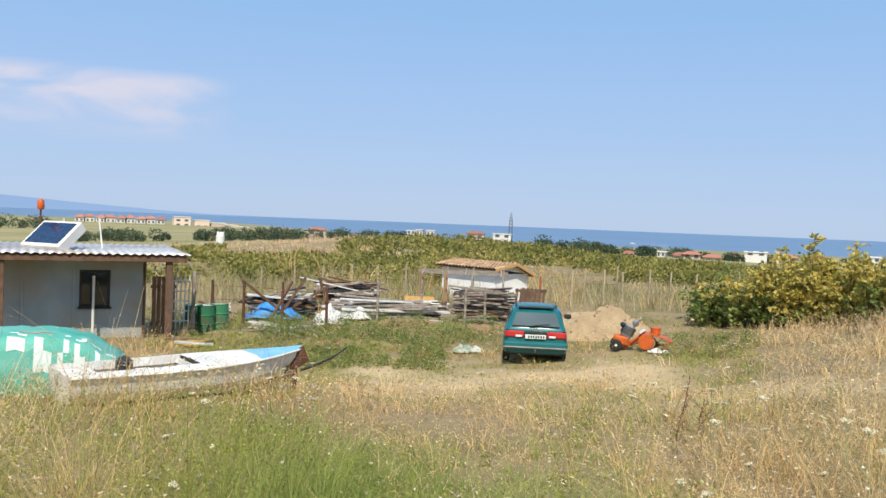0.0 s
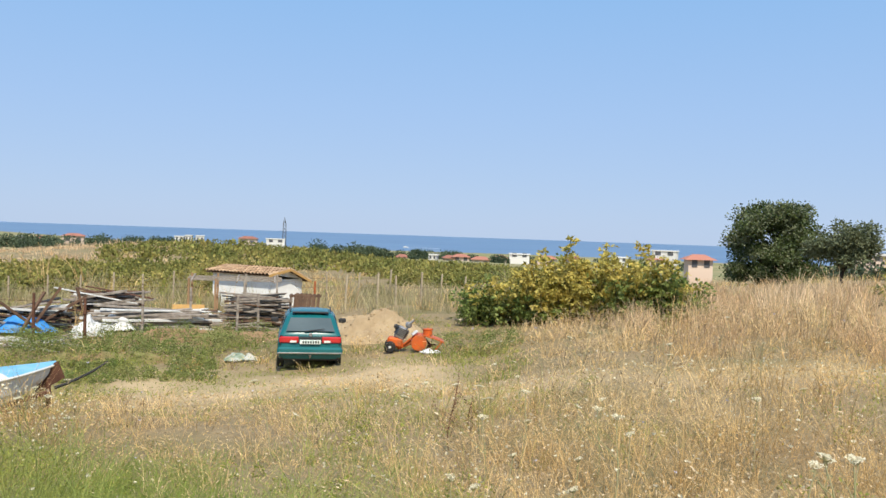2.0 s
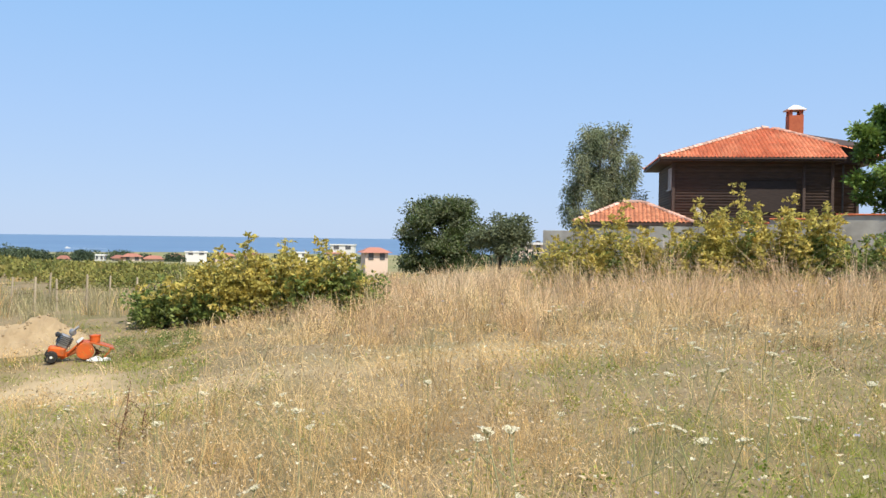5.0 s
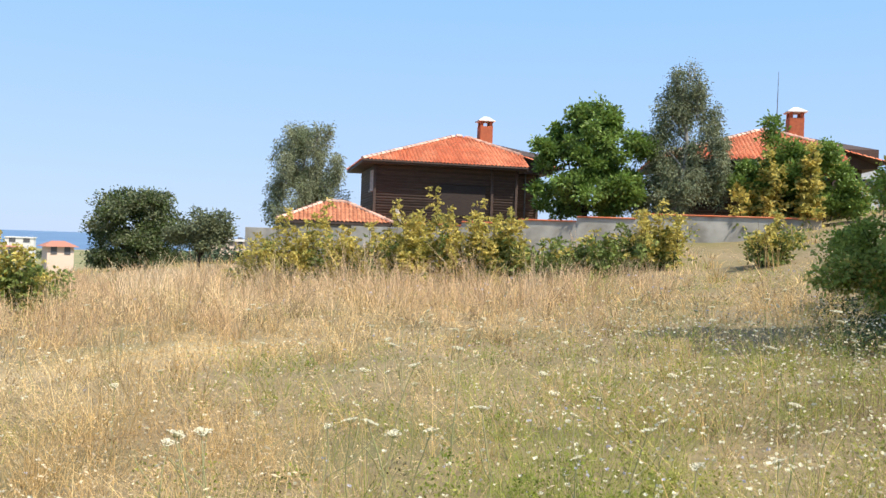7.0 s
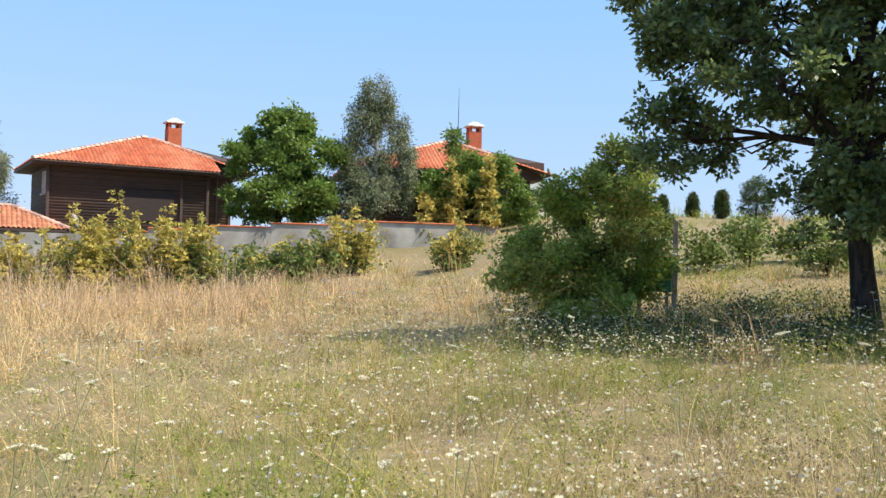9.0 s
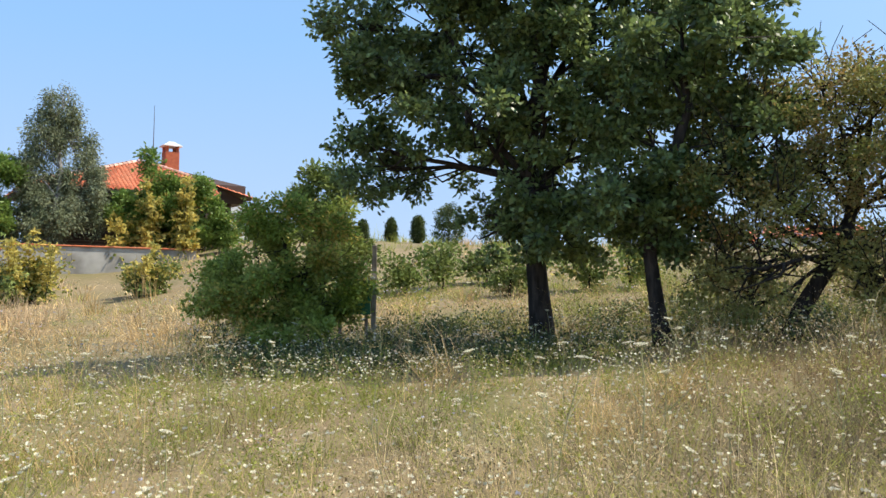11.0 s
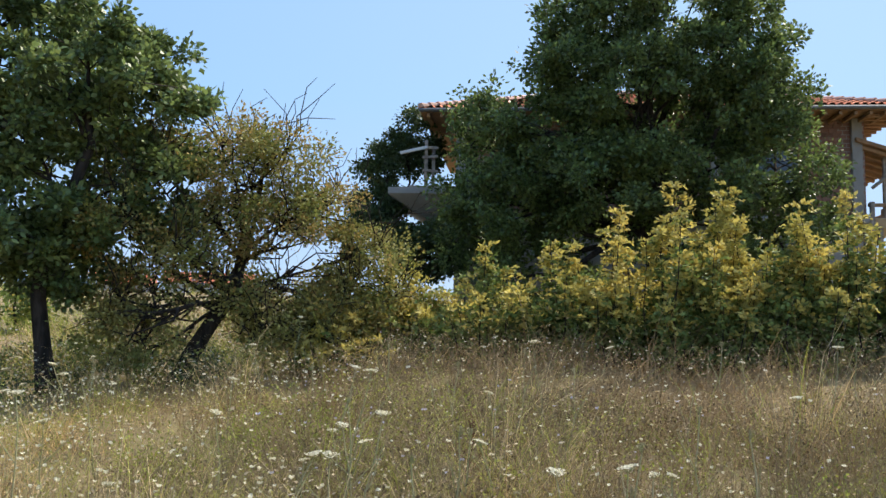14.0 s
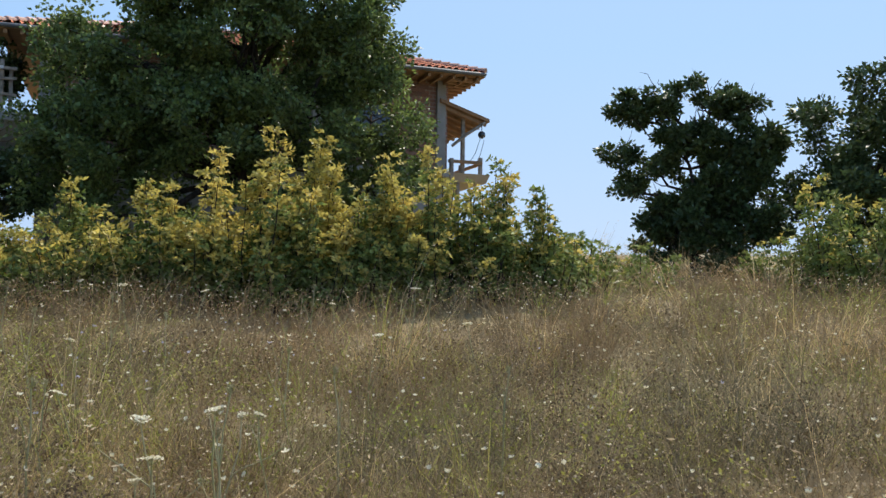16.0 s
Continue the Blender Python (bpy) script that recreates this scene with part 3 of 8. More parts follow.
tree("birch_tree", "tall birch with drooping grey-green branches", "tree", 45.9, 54.0,
     [(-0.7, 0, 8.0, 0.8, 0.8, 0.9), (0.8, 0, 8.2, 0.7, 0.7, 0.8), (0.0, 0, 7.2, 1.2, 1.2, 1.1), (-1.1, 0, 6.2, 1.3, 1.3, 1.5), (1.1, 0, 6.0, 1.3, 1.3, 1.6), (0, 0, 3.6, 1.8, 1.8, 1.5), (1.6, 0, 3.8, 1.0, 1.0, 1.4), (-1.7, 0, 4.0, 0.8, 0.8, 1.4), (0.2, 0, 5.2, 1.3, 1.3, 1.3)],
     7.4, 0.12, pale_bark, [birch_leaf], 2000, 20, 0.15, 0.19, 0.06, 20, billows=12, shell=0.3, droop=1.1, twigs=4, fine=0.75)
tree("walnut_tree", "bright green broad-leaved tree behind a garden wall", "tree", 64.3, 45.5,
     [(0, 0, 6.3, 1.4, 1.4, 1.1), (-1.3, 0, 5.0, 1.6, 1.6, 1.4), (1.1, 0, 4.8, 1.6, 1.6, 1.5), (0, 0, 2.8, 2.3, 2.3, 1.6), (-1.6, 0, 2.4, 1.2, 1.2, 1.2), (0.6, 0, 7.0, 0.7, 0.7, 0.6), (-0.7, 0, 6.7, 0.7, 0.7, 0.6), (1.7, 0, 3.0, 1.0, 1.0, 1.2), (-2.0, 0, 4.2, 0.7, 0.7, 0.7)],
     4.0, 0.18, bark, [lush_leaf, dark_leaf], 2300, 15, 0.15, 0.22, 0.13, 21, twigs=2, billows=13, shell=0.3, yellow=0.12, fine=0.85)
tree("birch_tree", "tall birch with thin drooping grey branches behind a wall", "tree", 69.7, 46.0,
     [(0.3, 0, 8.3, 0.7, 0.7, 1.2), (-0.4, 0, 6.9, 1.1, 1.1, 1.3), (0.9, 0, 6.6, 1.2, 1.2, 1.4), (-1.1, 0, 5.0, 1.2, 1.2, 1.4), (1.1, 0, 4.2, 1.6, 1.6, 1.6), (-0.2, 0, 3.0, 1.9, 1.9, 1.6), (1.8, 0, 5.2, 0.7, 0.7, 1.0), (-1.6, 0, 2.6, 1.0, 1.0, 1.0), (0.9, 0, 7.7, 0.5, 0.5, 0.7), (2.0, 0, 3.2, 0.7, 0.7, 1.0)],
     7.6, 0.13, pale_bark, [birch_leaf, olive_leaf], 2300, 20, 0.13, 0.17, 0.055, 22, billows=14, shell=0.3, droop=1.0, twigs=5, yellow=0.4, fine=0.75)
tree("climbing_shrub", "tall green shrub with yellowing shoots against a house", "shrub", 76.7, 46.6,
     [(-1.7, 0, 1.8, 1.3, 1.3, 1.4), (0.1, 0, 2.3, 1.5, 1.5, 1.6), (1.5, 0, 2.5, 1.3, 1.3, 1.4), (-0.5, 0, 3.9, 1.0, 1.0, 0.9), (-1.1, 0, 4.9, 0.42, 0.42, 0.75), (1.0, 0, 3.9, 1.0, 1.0, 0.8), (2.2, 0, 1.5, 1.1, 1.1, 1.1), (-2.1, 0, 2.9, 0.7, 0.7, 0.8)],
     3.0, 0.1, bark, [lush_leaf, yellow_leaf], 1300, 18, 0.15, 0.2, 0.12, 23, billows=11, shell=0.3, yellow=0.1, twigs=2)
tree("wild_bush", "dense green bush with yellowing upper leaves in tall grass", "shrub", 83.8, 15.4,
     [(-0.75, 0, 1.3, 0.6, 0.6, 0.5), (0.0, 0, 1.85, 0.65, 0.65, 0.55), (0.75, 0, 1.8, 0.55, 0.55, 0.5), (-0.25, -0.2, 0.9, 0.75, 0.75, 0.6), (0.75, -0.1, 0.8, 0.6, 0.6, 0.6), (-0.85, 0, 0.55, 0.65, 0.65, 0.5), (0.05, 0, 2.35, 0.5, 0.5, 0.35), (0.95, 0, 2.3, 0.35, 0.35, 0.4),
      (0.2, -0.4, 0.45, 0.8, 0.8, 0.45), (0.3, 0, 1.3, 0.6, 0.6, 0.6), (-0.5, 0, 2.2, 0.3, 0.3, 0.3), (1.2, 0, 1.3, 0.4, 0.4, 0.5), (-1.25, 0, 0.9, 0.4, 0.4, 0.4)],
     1.4, 0.06, bark, [lime_leaf, yellow_leaf], 2500, 13, 0.075, 0.085, 0.05, 24, yellow=0.24, twigs=5, shell=0.1, billows=10, fine=1.1)
tree("young_tree", "young green tree rising behind a bush", "tree", 86.2, 19.0,
     [(0, 0, 2.7, 0.7, 0.7, 0.7), (-0.4, 0, 1.9, 0.8, 0.8, 0.8), (0.5, 0, 1.7, 0.6, 0.6, 0.7), (0.1, 0, 3.0, 0.35, 0.35, 0.4)],
     1.8, 0.06, bark, [bush_leaf], 700, 14, 0.09, 0.1, 0.06, 25, twigs=3, billows=8, shell=0.2)

# hedges: heading, distance, half width, height, share of yellow, seed
for az, r, w, h, yel, seed in [
        # thicket on the meadow's far side, its core
        (17.4, 30, 1.1, 1.5, 0.12, 40), (19.6, 29.5, 1.1, 1.5, 0.35, 41), (21.6, 29, 1.0, 1.8, 0.45, 42), (23.6, 29, 1.1, 2.3, 0.5, 43), (25.6, 28.5, 1.0, 2.0, 0.5, 44), (27.6, 28, 1.0, 2.2, 0.3, 45), (29.8, 28, 0.9, 1.7, 0.25, 46),
        # along the garden wall
        (42.3, 36, 1.0, 1.6, 0.6, 50), (44.4, 35, 1.2, 2.5, 0.6, 51), (46.6, 34.5, 1.2, 2.8, 0.6, 52), (49.0, 34, 1.2, 2.2, 0.5, 53), (51.2, 34, 1.2, 2.6, 0.55, 54), (53.4, 34, 1.2, 3.3, 0.6, 55), (55.6, 34, 1.2, 3.1, 0.6, 56),
        (58.0, 34, 1.2, 2.8, 0.5, 57), (60.4, 33, 1.1, 2.1, 0.25, 58), (62.8, 33, 1.2, 1.35, 0.06, 59), (65.2, 33, 1.1, 1.4, 0.1, 60), (67.6, 34, 1.0, 2.0, 0.3, 61), (69.8, 34, 0.9, 2.4, 0.55, 62), (75.6, 33, 1.0, 1.6, 0.35, 63),
        # low bushes on the rise behind the oaks
        (91.63, 25, 1.0, 1.2, 0.04, 64), (94.03, 26, 1.0, 1.3, 0.04, 65), (96.83, 27, 0.9, 1.1, 0.08, 66), (98.43, 23, 0.9, 1.3, 0.1, 67), (103.63, 24, 1.0, 1.2, 0.12, 68), (106.03, 25, 0.9, 1.3, 0.08, 69)]:
    rng = np.random.default_rng(seed + 500)
    lobes = [(rng.uniform(-0.5, 0.5) * w, rng.uniform(-0.3, 0.3), h * q, w * rng.uniform(0.45, 0.75), w * 0.6, h * rng.uniform(0.18, 0.3)) for q in (0.25, 0.4, 0.55, 0.7, 0.8)]
    lobes.append((rng.uniform(-0.4, 0.4) * w, 0, h * 0.9, 0.22, 0.22, h * 0.16))
    tree("hedge_shrub", "green shrub with yellowing leaves at the meadow's edge", "shrub", az, r, [(u, v, z * (0.72 if r < 37 and seed < 64 else 1), a, b, c * 0.9) for u, v, z, a, b, c in lobes], h * 0.6, 0.035, bark,
         [bush_leaf, yellow_leaf], 58, 22, 0.13, 0.14, 0.085, seed, group="shrubs round the meadow", yellow=yel, twigs=2, billows=5, shell=0.3)


def shoot_shrub(az, r, w, h, yel, seed, size=1.0, stems=15, cone=0.0):
    """Upright stems with arching feathered leaves, yellowing towards their tips."""
    rng = np.random.default_rng(seed + 700)
    th = empty("ash_shrub", at(az, r), "upright leafy shrub with yellow-green shoots in a thicket", "shrub", "thicket of yellowing shoots")
    rt, fw = side_frame(az)
    lines, pts, axes, tint = [], [], [], []
    for k in range(int(stems + 7 * w)):
        hh = h * (1.0 if k == 0 else rng.uniform(0.3, 0.93) ** (1 - cone))
        u, q = rng.uniform(-1, 1) * w * (0.2 if k == 0 else 1.0), rng.uniform(-1, 1) * w
        hh *= 1 - cone * min(1.0, math.hypot(u, q) / w) if k else 1.06
        if cone and 0 < k < 5:
            hh, u, q = h * (1.02 - 0.05 * k), u * 0.35, q * 0.35
        base = rt * u * 0.75 + fw * q * 0.75
        top = rt * u * 1.15 + fw * q * 1.15 + np.array([0, 0, hh])
        stem = bent(rng, base, top, 9, 0.05)
        lines.append((stem[::2], np.linspace(0.014, 0.004, 5)))
        turn_at = 1.25 - yel * rng.uniform(0.7, 1.5)
        nodes = int(hh / (0.085 * size))
        for j in range(nodes):
            t = 0.08 + 0.92 * (j + rng.random()) / nodes
            f = t * 8
            i = min(7, int(f))
            p = stem[i] + (stem[i + 1] - stem[i]) * (f - i)
            for _ in range(2 if t < 0.9 else 3):
                a = rng.uniform(0, 2 * np.pi)
                out = np.array([math.cos(a), math.sin(a), rng.uniform(-0.35, 0.95)])
                ln = rng.uniform(0.14, 0.30) * (1.1 - 0.45 * t) * (0.4 + 0.6 * size)
                hue = t + rng.normal() * 0.13 > turn_at
                for s in np.linspace(0.25, 1.0, 4):
                    c = p + out * ln * s + np.array([0, 0, -0.35 * ln * s * s])
                    for sd in (-1, 1):
                        side = np.array([-math.sin(a) * sd, math.cos(a) * sd, -0.25])
                        pts.append(c)
                        axes.append(side * 0.7 + out * 0.5 + rng.normal(size=3) * 0.55)
                        tint.append(hue)
    for line in lines:
        tubes("stem", [line], bark, th, 4)
    v, f = leaf_arrays(rng, np.array(pts), unit(np.array(axes)), 0.092 * size, 0.052 * size)
    child(new("foliage", mesh_of("foliage", v, f, [bush_leaf, yellow_leaf], np.array(tint, int))), th)
    return th


# peaks of the near thicket: heading, elevation of the tip, distance, half width, share of yellow, seed
for az, el, r, w, yel, seed in [
        (125.3, 2.5, 12.4, 0.5, 0.85, 70), (127.0, 3.2, 13.0, 0.55, 0.5, 71), (128.9, 5.4, 13.2, 0.6, 0.6, 72), (131.2, 3.9, 13.0, 0.55, 0.35, 73), (135.2, 6.0, 12.8, 0.65, 0.42, 74), (137.5, 3.4, 12.9, 0.5, 0.2, 75),
        (139.6, 6.6, 12.8, 0.62, 0.42, 76), (141.7, 4.3, 13.1, 0.5, 0.25, 77), (143.8, 7.8, 12.8, 0.62, 0.6, 78), (147.0, 8.9, 12.8, 0.75, 0.5, 79), (148.7, 6.0, 12.3, 0.5, 0.35, 91), (150.3, 9.7, 12.8, 0.6, 0.7, 80), (152.3, 6.2, 12.6, 0.5, 0.3, 92), (154.2, 8.0, 12.8, 0.6, 0.55, 81),
        (157.4, 8.5, 13.0, 0.6, 0.42, 82), (159.6, 7.0, 13.2, 0.55, 0.3, 93), (161.6, 8.3, 13.4, 0.6, 0.32, 83), (164.0, 6.4, 13.6, 0.55, 0.25, 84)]:
    shoot_shrub(az, r, w * 1.2, eye_z(el, r) - at(az, r).z, yel * 0.95, seed, 0.9, 24, 0.38)
for az, r, w, h, yel, seed in [(166.63, 14.5, 0.6, 1.0, 0.15, 85), (170.03, 15.5, 0.7, 0.8, 0.1, 86), (178.6, 17.5, 0.7, 0.9, 0.12, 87), (181.63, 17.0, 0.9, 2.1, 0.25, 88), (185.53, 17.0, 0.9, 2.0, 0.2, 89)]:
    shoot_shrub(az, r, w, h, yel, seed)
# arching shoots rising out of the far thicket and along the garden wall
for az, r, w, h, yel, seed in [
        (17.8, 29.4, 0.7, 1.5, 0.25, 401), (19.8, 28.9, 0.8, 1.7, 0.5, 402), (21.7, 28.4, 0.8, 2.2, 0.7, 403), (23.4, 28.4, 0.9, 2.4, 0.9, 404), (25.4, 28.0, 0.8, 2.1, 0.8, 405), (27.4, 27.5, 0.9, 2.2, 0.55, 406), (29.4, 27.5, 0.7, 1.8, 0.3, 407),
        (42.6, 35.3, 0.8, 1.8, 0.75, 410), (44.6, 34.4, 1.0, 2.9, 0.7, 411), (47.2, 33.8, 1.0, 3.1, 0.7, 412), (49.6, 33.4, 1.0, 2.4, 0.6, 413), (52.0, 33.4, 1.0, 3.0, 0.65, 414), (54.4, 33.3, 1.0, 3.5, 0.7, 415), (56.8, 33.3, 1.0, 3.2, 0.7, 416),
        (59.2, 33.0, 0.9, 2.7, 0.5, 417), (61.6, 32.4, 0.9, 1.6, 0.2, 418), (64.0, 32.3, 1.0, 1.6, 0.12, 419), (66.4, 32.6, 0.9, 1.8, 0.25, 420), (69.0, 33.2, 0.8, 2.5, 0.6, 421), (75.6, 32.6, 0.7, 1.7, 0.45, 422)]:
    shoot_shrub(az, r, w, h, yel * 1.25, seed, 1.75, 12)
for az, r, w, h, yel, seed in [(75.1, 45.2, 0.45, 4.0, 1.0, 430), (77.6, 45.2, 0.45, 3.9, 1.0, 431), (73.6, 45.0, 0.5, 2.6, 1.0, 433)]:
    shoot_shrub(az, r, w, h, yel, seed, 2.7, 8)

# cypresses and a conifer on the rise
for az, r, w, h, seed in [(88.73, 62, 0.35, 1.5, 90), (90.58, 62, 0.42, 1.75, 91), (92.33, 62, 0.5, 2.0, 92), (94.33, 60, 1.2, 3.0, 93), (97.53, 60, 1.4, 3.2, 94)]:
    tree("cypress" if w < 1 else "conifer", "dark green clipped evergreen on the hilltop", "tree", az, r,
         [(0, 0, h * 0.3, w, w, h * 0.32), (0, 0, h * 0.6, w * 0.85, w * 0.85, h * 0.32), (0, 0, h * 0.8, w * 0.5, w * 0.5, h * 0.2)],
         h * 0.6, 0.08, bark, [dark_leaf], 520, 18, 0.07, 0.1, 0.06, seed, group="evergreens on the hilltop", shell=0.6)

# ---- buildings ----
tile_red = material("terracotta_tiles", (0.60, 0.175, 0.08), 0.85, (0.48, 0.125, 0.06), 3.0, 5.0, island=0.18, color3=(0.66, 0.25, 0.13), scale3=0.6)
tile_pale = material("weathered_tiles", (0.58, 0.24, 0.13), 0.85, (0.45, 0.17, 0.09), 3.0, 5.0, island=0.2)
ridge_mat = material("mortared_ridge_tiles", (0.60, 0.30, 0.20), 0.9, (0.66, 0.45, 0.36), 5.0, obj_random=0.3)
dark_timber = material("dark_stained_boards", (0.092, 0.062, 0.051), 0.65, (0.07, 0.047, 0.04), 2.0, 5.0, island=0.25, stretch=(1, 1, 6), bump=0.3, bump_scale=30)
# lighter copy of the boards: sun on the set-back wall put into its colour
lit_timber = material("sunlit_brown_boards", (0.13, 0.085, 0.066), 0.7, (0.10, 0.065, 0.05), 2.0, 5.0, island=0.2, stretch=(1, 1, 6))
# the dark mottle holds stains and dappled tree shade alike
render_white = material("stained_dappled_render", (0.46, 0.44, 0.40), 0.9, (0.22, 0.205, 0.18), 0.9, 6.0, bump=0.3, bump_scale=18, color3=(0.40, 0.38, 0.33), scale3=0.5)
brick_red = material("chimney_brick", (0.45, 0.13, 0.06), 0.85, (0.36, 0.10, 0.05), 6.0, bump=0.4, bump_scale=25)
white_cap = material("white_chimney_cap", (0.75, 0.73, 0.70), 0.8, (0.6, 0.58, 0.55), 3.0)
pane_dark = glass_material("dark_window_glass")
white_paint = material("white_paint", (0.72, 0.71, 0.68), 0.6, (0.6, 0.59, 0.56), 3.0)
concrete = material("raw_concrete", (0.33, 0.32, 0.30), 0.95, (0.24, 0.235, 0.22), 1.6, 6.0, bump=0.4, bump_scale=20)
beige_plaster = material("beige_soffit", (0.46, 0.40, 0.31), 0.9, (0.38, 0.33, 0.26), 1.2)
pine = material("raw_pine", (0.35, 0.215, 0.12), 0.8, (0.27, 0.165, 0.09), 5.0, stretch=(1, 1, 0.2), island=0.2)
grey_wood = material("grey_weathered_wood", (0.36, 0.315, 0.265), 0.9, (0.20, 0.165, 0.135), 6.0, 5.0, island=0.3, bump=0.3, bump_scale=40)
brown_wood = material("brown_old_wood", (0.16, 0.095, 0.06), 0.85, (0.10, 0.06, 0.04), 6.0, 5.0, island=0.3)
zinc = material("zinc_sheet", (0.62, 0.63, 0.64), 0.45, (0.5, 0.51, 0.52), 1.5, metal=0.6, color3=(0.42, 0.33, 0.26), scale3=1.1)
front_shadow_mat = material("dark_front_shadow", (0.035, 0.026, 0.024), 0.8, (0.05, 0.036, 0.032), 3.0, stretch=(1, 1, 8))
gutter_mat = material("gutter_metal", (0.17, 0.175, 0.18), 0.65, (0.12, 0.12, 0.125), 3.0, metal=0.3)


def brickwork():
    m = bpy.data.materials.new("hollow_brick_wall")
    m.use_nodes = True
    n, l = m.node_tree.nodes, m.node_tree.links
    tc, br, bp = n.new("ShaderNodeTexCoord"), n.new("ShaderNodeTexBrick"), n.new("ShaderNodeBump")
    mp = n.new("ShaderNodeMapping")
    mp.inputs["Rotation"].default_value = (radians(90), 0, 0)
    l.new(tc.outputs["Object"], mp.inputs["Vector"])
    l.new(mp.outputs["Vector"], br.inputs["Vector"])
    br.inputs["Scale"].default_value = 1.0
    br.inputs["Brick Width"].default_value, br.inputs["Row Height"].default_value, br.inputs["Mortar Size"].default_value = 0.25, 0.14, 0.012
    br.inputs["Color1"].default_value, br.inputs["Color2"].default_value, br.inputs["Mortar"].default_value = (0.29, 0.15, 0.105, 1), (0.22, 0.12, 0.09, 1), (0.30, 0.275, 0.245, 1)
    l.new(br.outputs["Color"], n["Principled BSDF"].inputs["Base Color"])
    n["Principled BSDF"].inputs["Roughness"].default_value = 0.9
    bp.inputs["Strength"].default_value = 0.6
    l.new(br.outputs["Fac"], bp.inputs["Height"])
    bp.invert = True
    l.new(bp.outputs["Normal"], n["Principled BSDF"].inputs["Normal"])
    return m


brick_wall = brickwork()


def tile_slope(a, b, c, d, wide=0.22, run=0.36, lift=0.075):
    """Barrel tiles over a roof slope: eave from a to b, top edge from d (over a's side) to c. Verts and quads."""
    a, b, c, d = (np.array(p, float) for p in (a, b, c, d))
    eu = (b - a) / np.linalg.norm(b - a)
    up = d - a
    up = up - eu * np.dot(up, eu)
    depth = np.linalg.norm(up)
    ev = up / depth
    nrm = np.cross(eu, ev)
    if nrm[2] < 0:
        nrm = -nrm
    L = np.linalg.norm(b - a)
    du, cu = np.dot(d - a, eu), np.dot(c - a, eu)
    verts, faces, k = [], [], 0
    cols = int(L / wide)
    w = L / cols
    for i in range(cols):
        u = (i + 0.5) * w
        top = depth
        if u < du:
            top = depth * u / du
        if u > cu:
            top = depth * (L - u) / max(1e-6, L - cu)
        j = 0
        while j * run < top - 0.05:
            v0, v1 = j * run, min(top, j * run + run * 1.12)
            for v, h in ((v0, lift * 0.4), (v1, 0.0)):
                for q, z in ((0.0, 0.0), (0.25, 0.85), (0.6, 1.0), (0.8, 0.2), (1.0, 0.0)):
                    verts.append(a + eu * (i + q) * w + ev * v + nrm * (h + lift * z))
            for q in range(4):
                faces.append((k + q, k + q + 1, k + q + 6, k + q + 5))
            k += 10
            j += 1
    return np.array(verts), np.array(faces)


_ridge_mesh = {}


def ridge_line(parent, p, q, mat, step=0.36, rad=0.12):
    """Half-round ridge tiles from p to q, each its own piece on one shared mesh."""
    p, q = Vector(p), Vector(q)
    if mat.name not in _ridge_mesh:
        bm = bmesh.new()
        rows = []
        for x, s in ((0, 1.25), (step * 1.1, 0.8)):
            rows.append([bm.verts.new((x, rad * s * math.cos(radians(t)), rad * s * math.sin(radians(t)) - 0.02)) for t in (0, 36, 72, 108, 144, 180)])
        for k in range(5):
            bm.faces.new((rows[0][k], rows[0][k + 1], rows[1][k + 1], rows[1][k]))
        bm.faces.new(rows[0])
        bmesh.ops.recalc_face_normals(bm, faces=bm.faces)
        me = bpy.data.meshes.new("ridge_tile")
        bm.to_mesh(me)
        bm.free()
        me.materials.append(mat)
        _ridge_mesh[mat.name] = me
    d = (q - p).normalized()
    m = Matrix((d, Vector((0, 0, 1)).cross(d).normalized(), d.cross(Vector((0, 0, 1)).cross(d).normalized()))).transposed().to_4x4()
    for k in range(int((q - p).length / step)):
        ob = new("ridge_tile", _ridge_mesh[mat.name])
        ob.parent = parent
        ob.matrix_local = Matrix.Translation(p + d * k * step + Vector((0, 0, 0.06))) @ m


